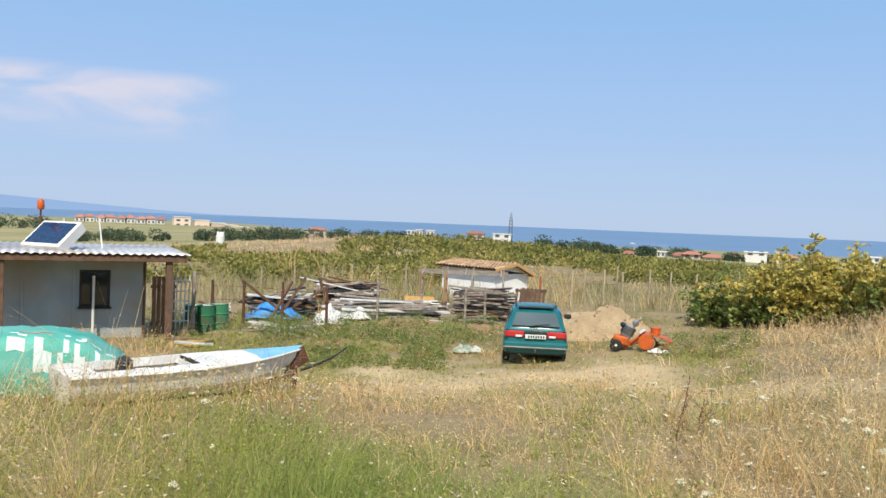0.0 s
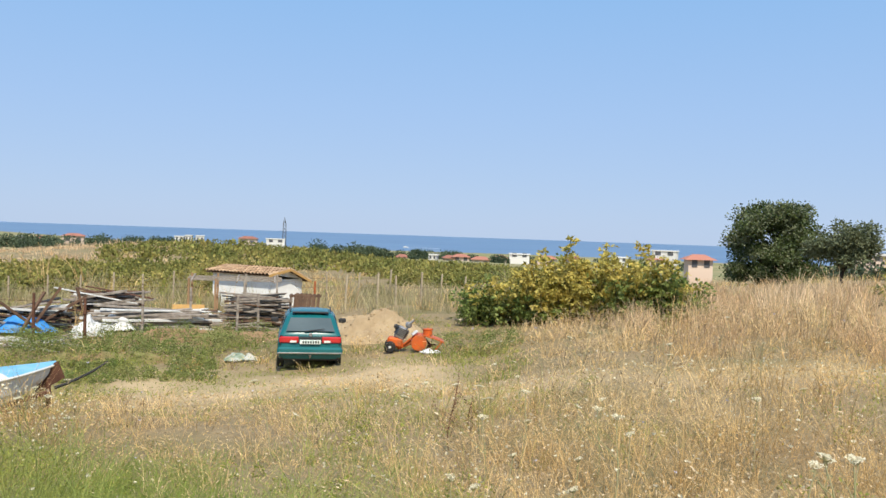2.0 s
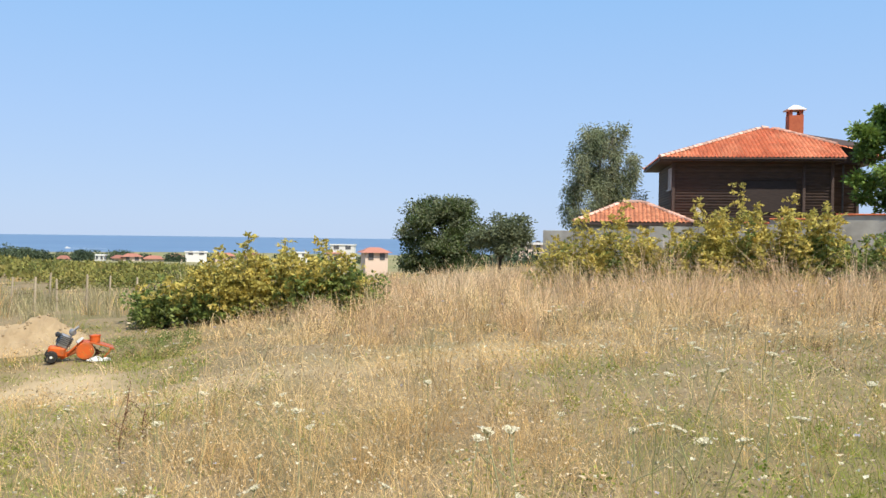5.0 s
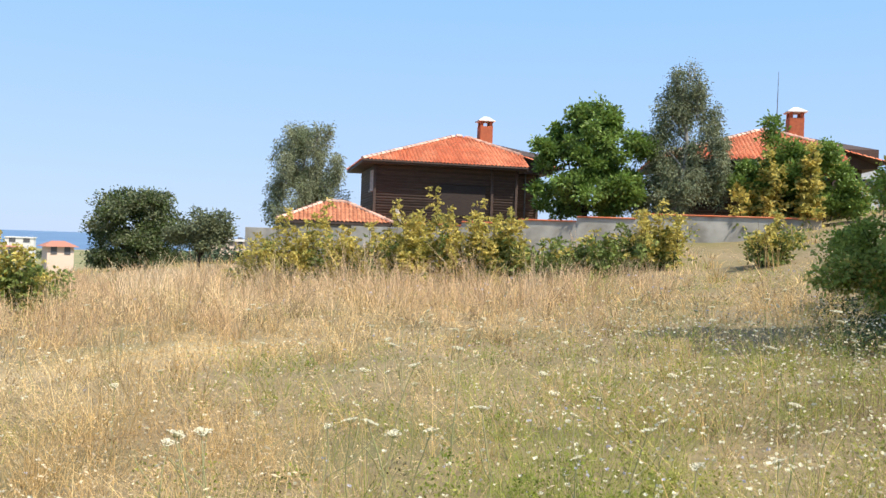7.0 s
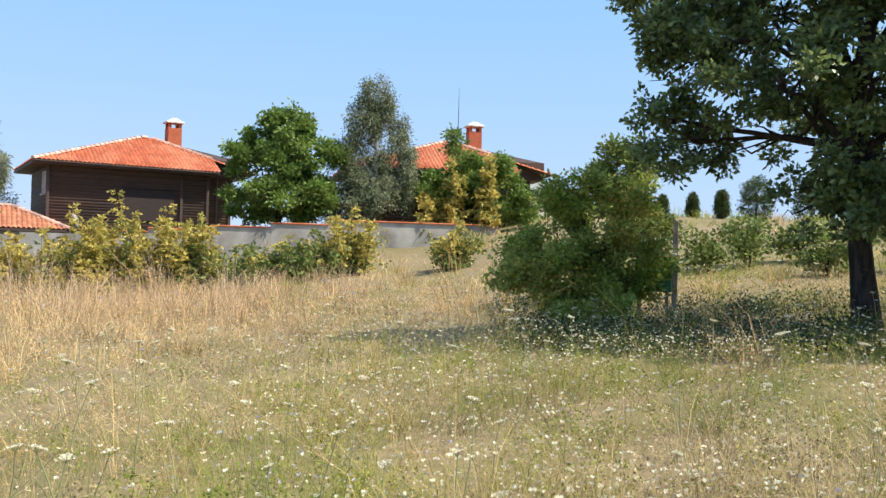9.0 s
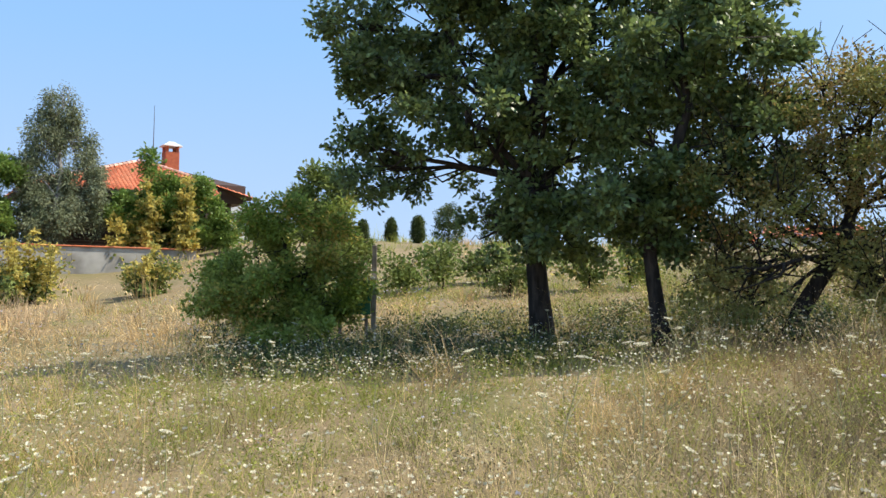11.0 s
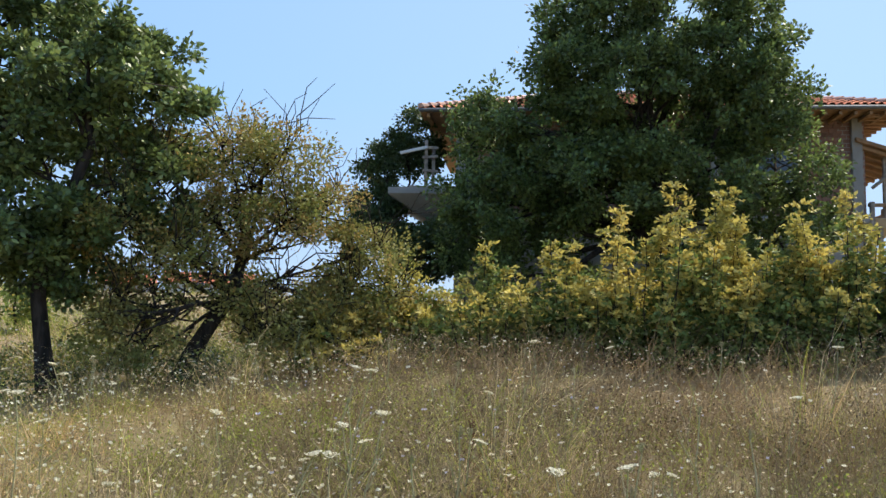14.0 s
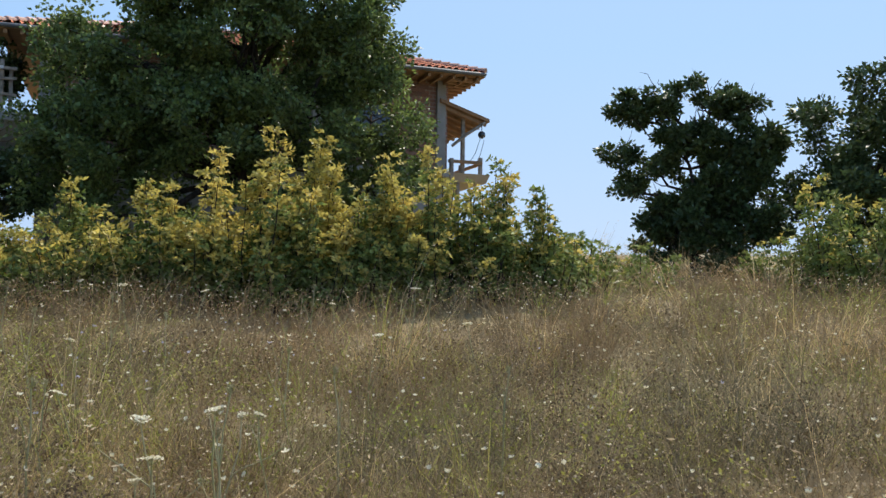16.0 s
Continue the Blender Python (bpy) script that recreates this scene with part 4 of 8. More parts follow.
def hip_roof(parent, x0, y0, x1, y1, z, rise, ridge, mat, soffit_mat, thick=0.16, wide=0.22, run=0.36, notch=None):
    """Tiled hip roof; ridge: (x start, x end, y). Soffit slab below; ridge tiles on hips."""
    r0, r1 = (ridge[0], ridge[2], z + rise), (ridge[1], ridge[2], z + rise)
    A, B, C, D = (x0, y0, z), (x1, y0, z), (x1, y1, z), (x0, y1, z)
    sets = [tile_slope(A, B, r1, r0, wide, run), tile_slope(B, C, r1, r1, wide, run), tile_slope(C, D, r0, r1, wide, run), tile_slope(D, A, r0, r0, wide, run)]
    if notch:
        xn, yn = notch
        zn = z + rise * (yn - y0) / (ridge[2] - y0)
        v, f = sets[0]
        keep = np.array([not (v[q[0]][0] > xn and v[q[0]][1] < yn - 0.02) for q in f])
        sets[0] = (v, f[keep])
    base, vs, fs = 0, [], []
    for v, f in sets:
        vs.append(v)
        fs.append(f + base)
        base += len(v)
    roof = new("roof", mesh_of("roof", np.concatenate(vs), np.concatenate(fs), [mat]))
    roof.parent = parent
    # the boarded underside and the fascia
    bm = bmesh.new()
    low = [bm.verts.new(p) for p in (A, B, C, D)]
    top = [bm.verts.new((p[0], p[1], p[2] - 0.02)) for p in (r0, r1)]
    if not notch:
        bot = [bm.verts.new((p[0], p[1], p[2] - thick)) for p in (A, B, C, D)]
        bm.faces.new(bot[::-1])
        for i in range(4):
            bm.faces.new((low[i], low[(i + 1) % 4], bot[(i + 1) % 4], bot[i]))
        bm.faces.new((low[0], low[1], top[1], top[0]))
    else:
        n0, n1, n2 = (bm.verts.new(p) for p in ((xn, y0, z), (xn, yn, zn), (x1 - (yn - y0) * 0.0, yn, zn)))
        bot = [bm.verts.new((p[0], p[1], p[2] - thick)) for p in (A, (xn, y0, z), (xn, yn, z), (x1, yn, z), C, D)]
        bm.faces.new(bot[::-1])
        bm.faces.new((low[0], n0, n1, top[1], top[0]))
        bm.faces.new((n1, n2, top[1]))
        bm.faces.new((low[0], n0, bot[1], bot[0]))
        bm.faces.new((n0, n1, bot[2], bot[1]))
        bm.faces.new((n1, n2, bot[3], bot[2]))
        bm.faces.new((low[2], low[3], bot[5], bot[4]))
        bm.faces.new((low[3], low[0], bot[0], bot[5]))
    bm.faces.new((low[1], low[2], top[1]))
    bm.faces.new((low[2], low[3], top[0], top[1]))
    bm.faces.new((low[3], low[0], top[0]))
    part("soffit", bm, soffit_mat, parent, "dark boarded eaves")
    for p, q in ((A, r0), (B, r1), (C, r1), (D, r0), (r0, r1)):
        if notch and p == B:
            k = (yn - y0) / (ridge[2] - y0)
            p = tuple(p[i] + (q[i] - p[i]) * k for i in range(3))
        ridge_line(parent, p, q, ridge_mat)


def boards(parent, x0, x1, y, z0, z1, mat, step=0.16, name="cladding", normal=-1, along="x"):
    """Lapped horizontal boards on a wall face."""
    vs, fs, k = [], [], 0
    n = max(1, int((z1 - z0) / step))
    h = (z1 - z0) / n
    for i in range(n):
        za, zb = z0 + i * h, z0 + (i + 1) * h - 0.012
        for s, z in ((0.035, za), (0.012, zb)):
            for x in (x0, x1):
                p = (x, y + normal * s, z) if along == "x" else (y + normal * s, x, z)
                vs.append(p)
        vs += [(x0, y, za) if along == "x" else (y, x0, za), (x1, y, za) if along == "x" else (y, x1, za)]
        fs += [(k, k + 1, k + 3, k + 2), (k + 4, k + 5, k + 1, k)]
        k += 6
    ob = new(name, mesh_of(name, np.array(vs), np.array(fs), [mat]))
    ob.parent = parent
    return ob


def window(parent, x, y, z, w, h, frame_mat, panes=2, name="window", turn=0.0, deep=0.08):
    """A framed window; x, z its lower left; faces -y."""
    holder = part(name, box_bm((w, 0.03, h), (w / 2, 0.03, 0)), pane_dark, parent)
    holder.matrix_local = pose(x, y, z, 0, 0, turn)
    bm = bmesh.new()
    t = 0.06
    for px, pz, sx, sz in ((w / 2, -t, w + 2 * t, t), (w / 2, h, w + 2 * t, t), (-t / 2, 0, t, h), (w + t / 2, 0, t, h)):
        box_bm((sx, deep, sz), (px, 0, pz), 0.005, bm=bm)
    for i in range(1, panes):
        box_bm((0.05, deep * 0.8, h), (w * i / panes, 0, 0), 0.004, bm=bm)
    part("window_frame", bm, frame_mat, holder)
    part("window_sill", box_bm((w + 0.2, 0.16, 0.05), (w / 2, -0.05, -0.115), 0.01), frame_mat, holder)
    return holder


def chimney(parent, x, y, z0, z1, w=1.0, name="chimney"):
    body = part(name, box_bm((w * 0.82, w * 0.82, z1 - z0), (0, 0, 0), 0.015), brick_red, parent, "orange brick chimney")
    body.matrix_local = pose(x, y, z0)
    for dx in (-1, 1):
        for dy in (-1, 1):
            part("cap_pier", box_bm((0.18, 0.18, 0.3), (dx * w * 0.3, dy * w * 0.3, z1 - z0), 0.01), brick_red, body)
    bm = box_bm((w * 1.08, w * 1.08, 0.08), (0, 0, z1 - z0 + 0.3), 0.01)
    box_bm((w * 1.0, w * 1.0, 0.25), (0, 0, z1 - z0 + 0.38), taper=0.25, bm=bm)
    part("cap", bm, white_cap, body, "white plastered chimney cap")
    part("flashing", box_bm((w * 1.0, w * 1.0, 0.12), (0, 0, 0), 0.01, taper=0.9), ridge_mat, body)
    return body


def timber_house(place, turn, label, antenna=False):
    """Two storeys clad with dark boards under a hip roof; origin under the front left eave corner, x along the front, y to the back."""
    h = empty("timber_house", place, label, "house", turn=turn)
    W, D, EZ = 12.0, 9.0, 4.9
    # walls with thickness, front set back at the right end
    for x0, y0, x1, y1 in ((0.9, 0.9, 9.4, 1.1), (9.2, 1.1, 9.4, 2.6), (9.4, 2.4, 11.2, 2.6), (11.0, 2.6, 11.2, 8.1), (0.9, 7.9, 11.0, 8.1), (0.9, 1.1, 1.1, 7.9)):
        part("wall", box_bm((x1 - x0, y1 - y0, EZ - 0.1 + 1.0), ((x0 + x1) / 2, (y0 + y1) / 2, -1.0)), dark_timber, h)
    boards(h, 0.9, 5.6, 0.9, 0.0, EZ - 0.2, dark_timber)
    boards(h, 5.6, 9.4, 0.9, 0.0, EZ - 0.2, dark_timber)
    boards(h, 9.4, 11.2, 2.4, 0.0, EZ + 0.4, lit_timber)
    boards(h, 0.9, 8.1, 0.9, 0.0, EZ - 0.2, dark_timber, along="y")
    for x, y in ((0.86, 0.84), (7.9, 0.84), (9.4, 0.84), (11.2, 2.34)):
        part("corner_post", box_bm((0.16, 0.16, EZ - 0.15), (x, y, 0), 0.01), dark_timber, h)
    # dark panel standing in for the deep shadow rectangle on the front boards
    part("shutter", box_bm((2.9, 0.05, 1.75), (6.05, 0.83, 1.95), 0.01), front_shadow_mat, h, "dark panel painted as a shadow on the front")
    window(h, 0.83, 2.6, 3.3, 0.9, 1.1, white_paint, turn=-90, name="window")
    part("downpipe", box_bm((0.09, 0.09, EZ), (10.4, 2.3, 0), 0.02), gutter_mat, h)
    hip_roof(h, 0, 0, W, D, EZ, 2.15, (6.4, 7.0, 4.5), tile_red, dark_timber, notch=(9.85, 1.9))
    part("gutter", box_bm((9.85, 0.1, 0.07), (4.92, -0.06, EZ - 0.08), 0.03), dark_timber, h)
    chimney(h, 8.2, 4.2, EZ + 1.5, EZ + 2.85)
    if antenna:
        tubes("antenna", [([(7.3, 4.6, EZ + 1.5), (7.3, 4.6, EZ + 4.0), (7.3, 4.6, EZ + 5.6)], (0.03, 0.025, 0.012))], gutter_mat, h, 5)
    return h


_h1 = Vector((50 * math.sin(radians(49.42)), 50 * math.cos(radians(49.42)), 1.26))
house_one = timber_house(_h1, -43, "two-storey dark timber house with an orange tiled roof")
house_two = timber_house(Vector((48 * math.sin(radians(68.3)), 48 * math.cos(radians(68.3)), 1.62)), -61.8, "dark timber house half hidden by trees", antenna=True)

# outbuilding by the wall
g = empty("outbuilding", (33.4, 34.5, 0.2), "low rendered outbuilding with a tiled hip roof", "outbuilding", turn=-47)
bm = bmesh.new()
for x0, y0, x1, y1 in ((0.45, 0.45, 5.9, 0.65), (5.7, 0.65, 5.9, 4.0), (0.45, 0.65, 0.65, 4.0), (0.65, 3.8, 5.7, 4.0)):
    box_bm((x1 - x0, y1 - y0, 2.6), ((x0 + x1) / 2, (y0 + y1) / 2, -0.4), bm=bm)
part("wall", bm, render_white, g)
part("opening", box_bm((0.9, 0.06, 0.9), (5.2, 0.43, 1.1), 0.01), pane_dark, g, "dark opening")
hip_roof(g, 0, 0, 6.35, 4.4, 2.3, 1.15, (2.6, 3.7, 2.2), tile_pale, dark_timber, thick=0.12)

# satellite dish on a mast by the outbuilding
dish = empty("satellite_dish", at(51.9, 50.5), "white satellite dish on a thin mast", "satellite dish", turn=-50)
tubes("mast", [([(0, 0, -0.3), (0, 0, 2.2)], (0.03, 0.03))], gutter_mat, dish, 6)
bm = bmesh.new()
_prev = None
for k in range(5):
    rr = 0.46 * k / 4
    ring = [bm.verts.new((rr * math.cos(t * math.pi / 8), -0.12 + 0.7 * rr * rr, rr * math.sin(t * math.pi / 8))) for t in range(16)] if k else [bm.verts.new((0, -0.12, 0))]
    if _prev and len(_prev) == 1:
        for t in range(16):
            bm.faces.new((_prev[0], ring[t], ring[(t + 1) % 16]))
    elif _prev:
        for t in range(16):
            bm.faces.new((_prev[t], ring[t], ring[(t + 1) % 16], _prev[(t + 1) % 16]))
    _prev = ring
bmesh.ops.solidify(bm, geom=bm.faces[:], thickness=0.02)
_d = part("reflector", bm, white_paint, dish, smooth=True)
_d.matrix_local = pose(0, 0, 2.35, -20, 0, 75)
tubes("feed_arm", [([(0, 0, 2.0), (0.3, -0.35, 2.15), (0.34, -0.42, 2.3)], (0.015, 0.012, 0.03))], gutter_mat, dish, 5)

# garden wall with a tile coping, climbing with the ground
wall = empty("garden_wall", (0, 0, 0), "white rendered garden wall with stains and painted tree dapple, tiled coping", "wall", kind="structure")
_w0, _w1 = Vector((31.6, 34.9, 0)), Vector((44.05, 9.2, 0))
_dir = (_w1 - _w0).normalized()
_len = (_w1 - _w0).length
_turn = math.degrees(math.atan2(_dir.y, _dir.x))
for k in range(10):
    p = _w0 + _dir * _len * (k + 0.5) / 10
    top = 2.0 + 1.3 * min(1.0, (k + 0.5) / 7.5) ** 1.4
    gz = float(height(p.x, p.y)) - 0.25
    pa = part("wall_panel", box_bm((_len / 10 - 0.004, 0.25, top - gz), (0, 0, 0), 0.008), render_white, wall)
    pa.matrix_local = pose(p.x, p.y, gz, 0, 0, _turn)
    if k > 2:
        co = part("coping", box_bm((_len / 10 - 0.004, 0.42, 0.07), (0, 0, 0), 0.02), tile_red, wall)
        co.matrix_local = pose(p.x, p.y, top + 0.002, 0, 0, _turn)

# white houses beyond
for az, r, w, hh, turn, el in ((81.3, 88, 5.5, 4.0, -70, 2.4),):
    wh = empty("white_house", at(az, r), "white gabled house seen past the timber house", "house", turn=turn)
    part("wall", box_bm((w, 6, eye_z(4.55, r) - at(az, r).z + 1), (0, 3, -1)), white_paint, wh)
    zt = eye_z(4.55, r) - at(az, r).z
    bm = bmesh.new()
    vs = [bm.verts.new(p) for p in ((-w / 2 - 0.3, -0.3, zt), (w / 2 + 0.3, -0.3, zt - 0.0), (w / 2 + 0.3, 6.3, zt), (-w / 2 - 0.3, 6.3, zt), (-w / 2 + 1.2, -0.3, zt + 1.0), (-w / 2 + 1.2, 6.3, zt + 1.0))]
    for f in ((0, 1, 4), (1, 2, 5, 4), (2, 3, 5), (3, 0, 4, 5), (0, 3, 2, 1)):
        bm.faces.new([vs[i] for i in f])
    part("roof", bm, white_paint, wh)
    window(wh, -1.6, -0.05, zt - 0.7, 0.9, 0.8, white_paint)
    window(wh, 0.2, -0.05, zt - 2.2, 1.4, 1.2, white_paint)

# unfinished brick house behind the thicket
_p = Vector((28 * math.sin(radians(130.23)), 28 * math.cos(radians(130.23)), 2.59))
b3 = empty("brick_house", _p, "unfinished brick house with wide eaves and scaffolding", "house", turn=-138)
EZ3 = 6.66
for x0, y0, x1, y1 in ((1.2, 1.2, 14.3, 1.45), (14.05, 1.45, 14.3, 9.0), (1.2, 1.45, 1.45, 9.0), (1.45, 8.75, 14.05, 9.0)):
    part("upper_wall", box_bm((x1 - x0, y1 - y0, EZ3 - 3.35), ((x0 + x1) / 2, (y0 + y1) / 2, 3.3)), brick_wall, b3, "bare hollow-brick upper storey")
    part("lower_wall", box_bm((x1 - x0, y1 - y0, 4.0), ((x0 + x1) / 2, (y0 + y1) / 2, -0.9)), concrete, b3)
part("floor_slab", box_bm((13.4, 8.4, 0.2), (7.6, 5.1, 3.1), 0.01), concrete, b3)
for x in (1.26, 5.4, 9.6, 14.02):
    part("column", box_bm((0.32, 0.32, EZ3 - 0.1), (x, 1.2, 0), 0.01), concrete, b3)
for x, z in ((3.0, 4.0), (7.0, 4.0), (10.8, 4.0)):
    window(b3, x, 1.16, z, 1.4, 1.5, pine)
hip_roof(b3, 0, 0, 15.25, 10.2, EZ3, 1.85, (5.1, 10.1, 5.1), tile_red, pine, thick=0.14, wide=0.24, run=0.38)
for k in range(34):
    part("rafter", box_bm((0.1, 1.15, 0.12), (0.25 + k * 0.447, 0.62, EZ3 - 0.275), 0.008), pine, b3)
for k in range(22):
    part("rafter", box_bm((1.15, 0.1, 0.12), (14.62, 0.4 + k * 0.44, EZ3 - 0.275), 0.008), pine, b3)
part("gutter", box_bm((15.3, 0.14, 0.12), (7.6, -0.08, EZ3 - 0.13), 0.04), gutter_mat, b3)
# terrace on the left with its slab and formwork
bm = bmesh.new()
vs = [bm.verts.new(p) for p in ((-0.9, -0.6, 3.75), (2.6, -0.6, 3.75), (2.6, 4.0, 3.75), (-0.9, 4.0, 3.75), (-0.9, -0.6, 3.95), (2.6, -0.6, 3.95), (2.6, 4.0, 3.95), (-0.9, 4.0, 3.95), (1.1, 0.9, 2.5), (2.6, 0.9, 2.5), (2.6, 4.0, 2.5), (1.1, 4.0, 2.5))]
for f in ((4, 5, 6, 7), (0, 1, 5, 4), (1, 2, 6, 5), (3, 0, 4, 7), (0, 8, 9, 1), (8, 11, 10, 9), (0, 3, 11, 8), (2, 3, 7, 6), (1, 9, 10, 2), (2, 10, 11, 3)):
    bm.faces.new([vs[i] for i in f])
bmesh.ops.recalc_face_normals(bm, faces=bm.faces)
part("terrace", bm, concrete, b3, "grey concrete terrace slab with a sloping underside")
for x, y, hp in ((0.28, -0.42, 1.55), (0.5, -0.3, 1.35)):
    part("formwork_post", box_bm((0.1, 0.1, hp), (x, y, 3.95), 0.01), grey_wood, b3)
for z, tilt in ((4.45, 4), (4.9, -3), (5.2, 2)):
    part("formwork_rail", box_bm((0.5, 0.06, 0.08), (0.42, -0.49, z), 0.008, (0, tilt, 0)), grey_wood, b3)
part("formwork_rail", box_bm((0.9, 0.1, 0.09), (-0.1, -0.5, 5.12), 0.008, (0, -12, 0)), white_paint, b3)
for x, y, turn in ((0.5, -0.35, 4), (0.9, -0.1, -6), (0.3, 0.1, 9)):
    part("plank", box_bm((1.5, 0.16, 0.05), (x, y, 3.95 + 0.02 * abs(turn) / 4), 0.006, (0, 0, turn)), grey_wood, b3)
# balcony with a lean-to roof on the right side
part("balcony", box_bm((1.5, 4.2, 0.3), (15.06, 3.3, 2.98), 0.01, taper=1.1), beige_plaster, b3, "beige balcony slab")
bm = bmesh.new()
vs = [bm.verts.new(p) for p in ((13.95, 0.9, 5.75), (15.8, 0.9, 5.15), (15.8, 6.0, 5.15), (13.95, 6.0, 5.75), (13.95, 0.9, 5.87), (15.8, 0.9, 5.27), (15.8, 6.0, 5.27), (13.95, 6.0, 5.87))]
for f in ((3, 2, 1, 0), (4, 5, 6, 7), (0, 1, 5, 4), (1, 2, 6, 5), (2, 3, 7, 6), (3, 0, 4, 7)):
    bm.faces.new([vs[i] for i in f])
part("canopy", bm, [pine], b3, "raw timber canopy over the balcony")
for k in range(8):
    part("rafter", box_bm((1.8, 0.09, 0.11), (14.87, 1.1 + k * 0.65, 5.3), 0.008, (0, 18, 0)), pine, b3)
for x, y, z0, z1 in ((15.62, 1.3, 3.28, 3.92), (15.62, 3.3, 3.28, 3.92), (15.62, 5.2, 3.28, 3.92), (14.42, 1.05, -0.5, 3.8), (14.75, 1.3, -0.5, 2.98), (15.0, 5.0, -0.5, 2.98), (14.95, 1.35, 3.28, 5.3)):
    part("prop", box_bm((0.13, 0.13, z1 - z0), (x, y, z0), 0.01), grey_wood, b3)
for z in (3.66,):
    part("handrail", box_bm((1.3, 0.06, 0.12), (15.0, 1.2, z), 0.008), pine, b3)
    part("handrail", box_bm((0.06, 4.0, 0.12), (15.68, 3.3, z), 0.008), pine, b3)
tubes("strut", [([(14.45, 1.1, 4.25), (15.0, 1.0, 4.7), (15.65, 0.95, 5.15)], (0.06, 0.06, 0.06))], grey_wood, b3, 5)
bm = bmesh.new()
bmesh.ops.create_icosphere(bm, subdivisions=2, radius=0.14)
_b = part("lamp_globe", bm, pane_dark, b3, "dark hanging globe", smooth=True)
_b.matrix_local = pose(15.5, 0.9, 4.68)
tubes("cable", [([(15.5, 0.9, 5.06), (15.5, 0.9, 4.84)], (0.02, 0.02)), ([(15.45, 0.9, 4.56), (15.3, 1.0, 4.0), (15.05, 1.1, 3.6)], (0.012, 0.012, 0.012)), ([(15.6, 0.9, 4.5), (15.5, 1.0, 4.0), (15.35, 1.1, 3.6)], (0.012, 0.012, 0.012))], gutter_mat, b3, 4)

# ---- the yard: hut, boat, vehicles, fence and timber ----
hut_panel = material("grey_blue_panel", (0.38, 0.455, 0.49), 0.7, (0.29, 0.35, 0.385), 1.1, 5.0, bump=0.15, bump_scale=12, color3=(0.34, 0.33, 0.29), scale3=0.7)
rust = material("rusty_steel", (0.15, 0.07, 0.042), 0.9, (0.09, 0.042, 0.028), 7.0, 6.0, bump=0.4, bump_scale=30)
barrel_green = material("green_barrel_paint", (0.03, 0.17, 0.08), 0.5, (0.05, 0.22, 0.11), 3.0, obj_random=0.2, color3=(0.14, 0.08, 0.05), scale3=2.0)
boat_white = material("chalky_white_hull", (0.80, 0.79, 0.75), 0.5, (0.70, 0.70, 0.68), 1.6, 6.0, color3=(0.56, 0.55, 0.52), scale3=1.2)
boat_blue = material("faded_blue_deck", (0.16, 0.42, 0.62), 0.5, (0.24, 0.48, 0.64), 3.0)
tarp_green = material("green_tarpaulin", (0.06, 0.34, 0.265), 0.6, (0.11, 0.42, 0.34), 2.2, 5.0, bump=0.5, bump_scale=7, color3=(0.16, 0.42, 0.35), scale3=1.3)
print_white = material("white_print", (0.72, 0.76, 0.74), 0.6, (0.55, 0.68, 0.62), 9.0)
print_red = material("red_print", (0.48, 0.12, 0.12), 0.6, (0.55, 0.3, 0.28), 8.0)
car_paint = material("teal_car_paint", (0.008, 0.115, 0.125), 0.25, (0.010, 0.13, 0.14), 2.0, spec=0.6)
car_dark = material("dark_plastic", (0.025, 0.026, 0.028), 0.6, (0.04, 0.04, 0.04), 6.0)
tyre = material("tyre_rubber", (0.02, 0.02, 0.02), 0.9, (0.04, 0.037, 0.033), 8.0)
red_lens = material("red_lamp_lens", (0.42, 0.015, 0.02), 0.2, (0.5, 0.03, 0.03), 5.0, spec=0.6)
steel = material("dull_steel", (0.42, 0.42, 0.42), 0.4, (0.28, 0.27, 0.26), 5.0, metal=0.7)
orange_paint = material("orange_machine_paint", (0.62, 0.12, 0.02), 0.45, (0.52, 0.10, 0.02), 3.0, color3=(0.30, 0.10, 0.04), scale3=4.0)
blue_sheet = material("blue_tarpaulin", (0.03, 0.20, 0.55), 0.5, (0.06, 0.28, 0.62), 3.0, bump=0.6, bump_scale=6)
clay = material("tan_clay", (0.37, 0.28, 0.17), 0.95, (0.28, 0.205, 0.12), 1.8, 7.0, bump=1.0, bump_scale=10, island=0.15)
bank_earth = material("overgrown_reddish_earth", (0.33, 0.21, 0.12), 0.95, (0.22, 0.15, 0.08), 2.4, 7.0, bump=1.0, bump_scale=14, color3=(0.17, 0.19, 0.06), scale3=0.9)
bag_white = material("dirty_white_sacks", (0.52, 0.53, 0.50), 0.7, (0.20, 0.26, 0.18), 6.0, 6.0, bump=0.6, bump_scale=14)
plastic_white = material("white_plastic_sheet", (0.68, 0.68, 0.66), 0.5, (0.5, 0.5, 0.48), 5.0)
orange_panel = material("ochre_board", (0.55, 0.34, 0.12), 0.8, (0.48, 0.28, 0.10), 4.0)
solar = material("solar_cells", (0.012, 0.03, 0.075), 0.15, (0.02, 0.045, 0.10), 8.0, spec=0.7)
shed_tile = material("shed_tiles", (0.46, 0.32, 0.20), 0.9, (0.34, 0.21, 0.12), 3.0, island=0.25)

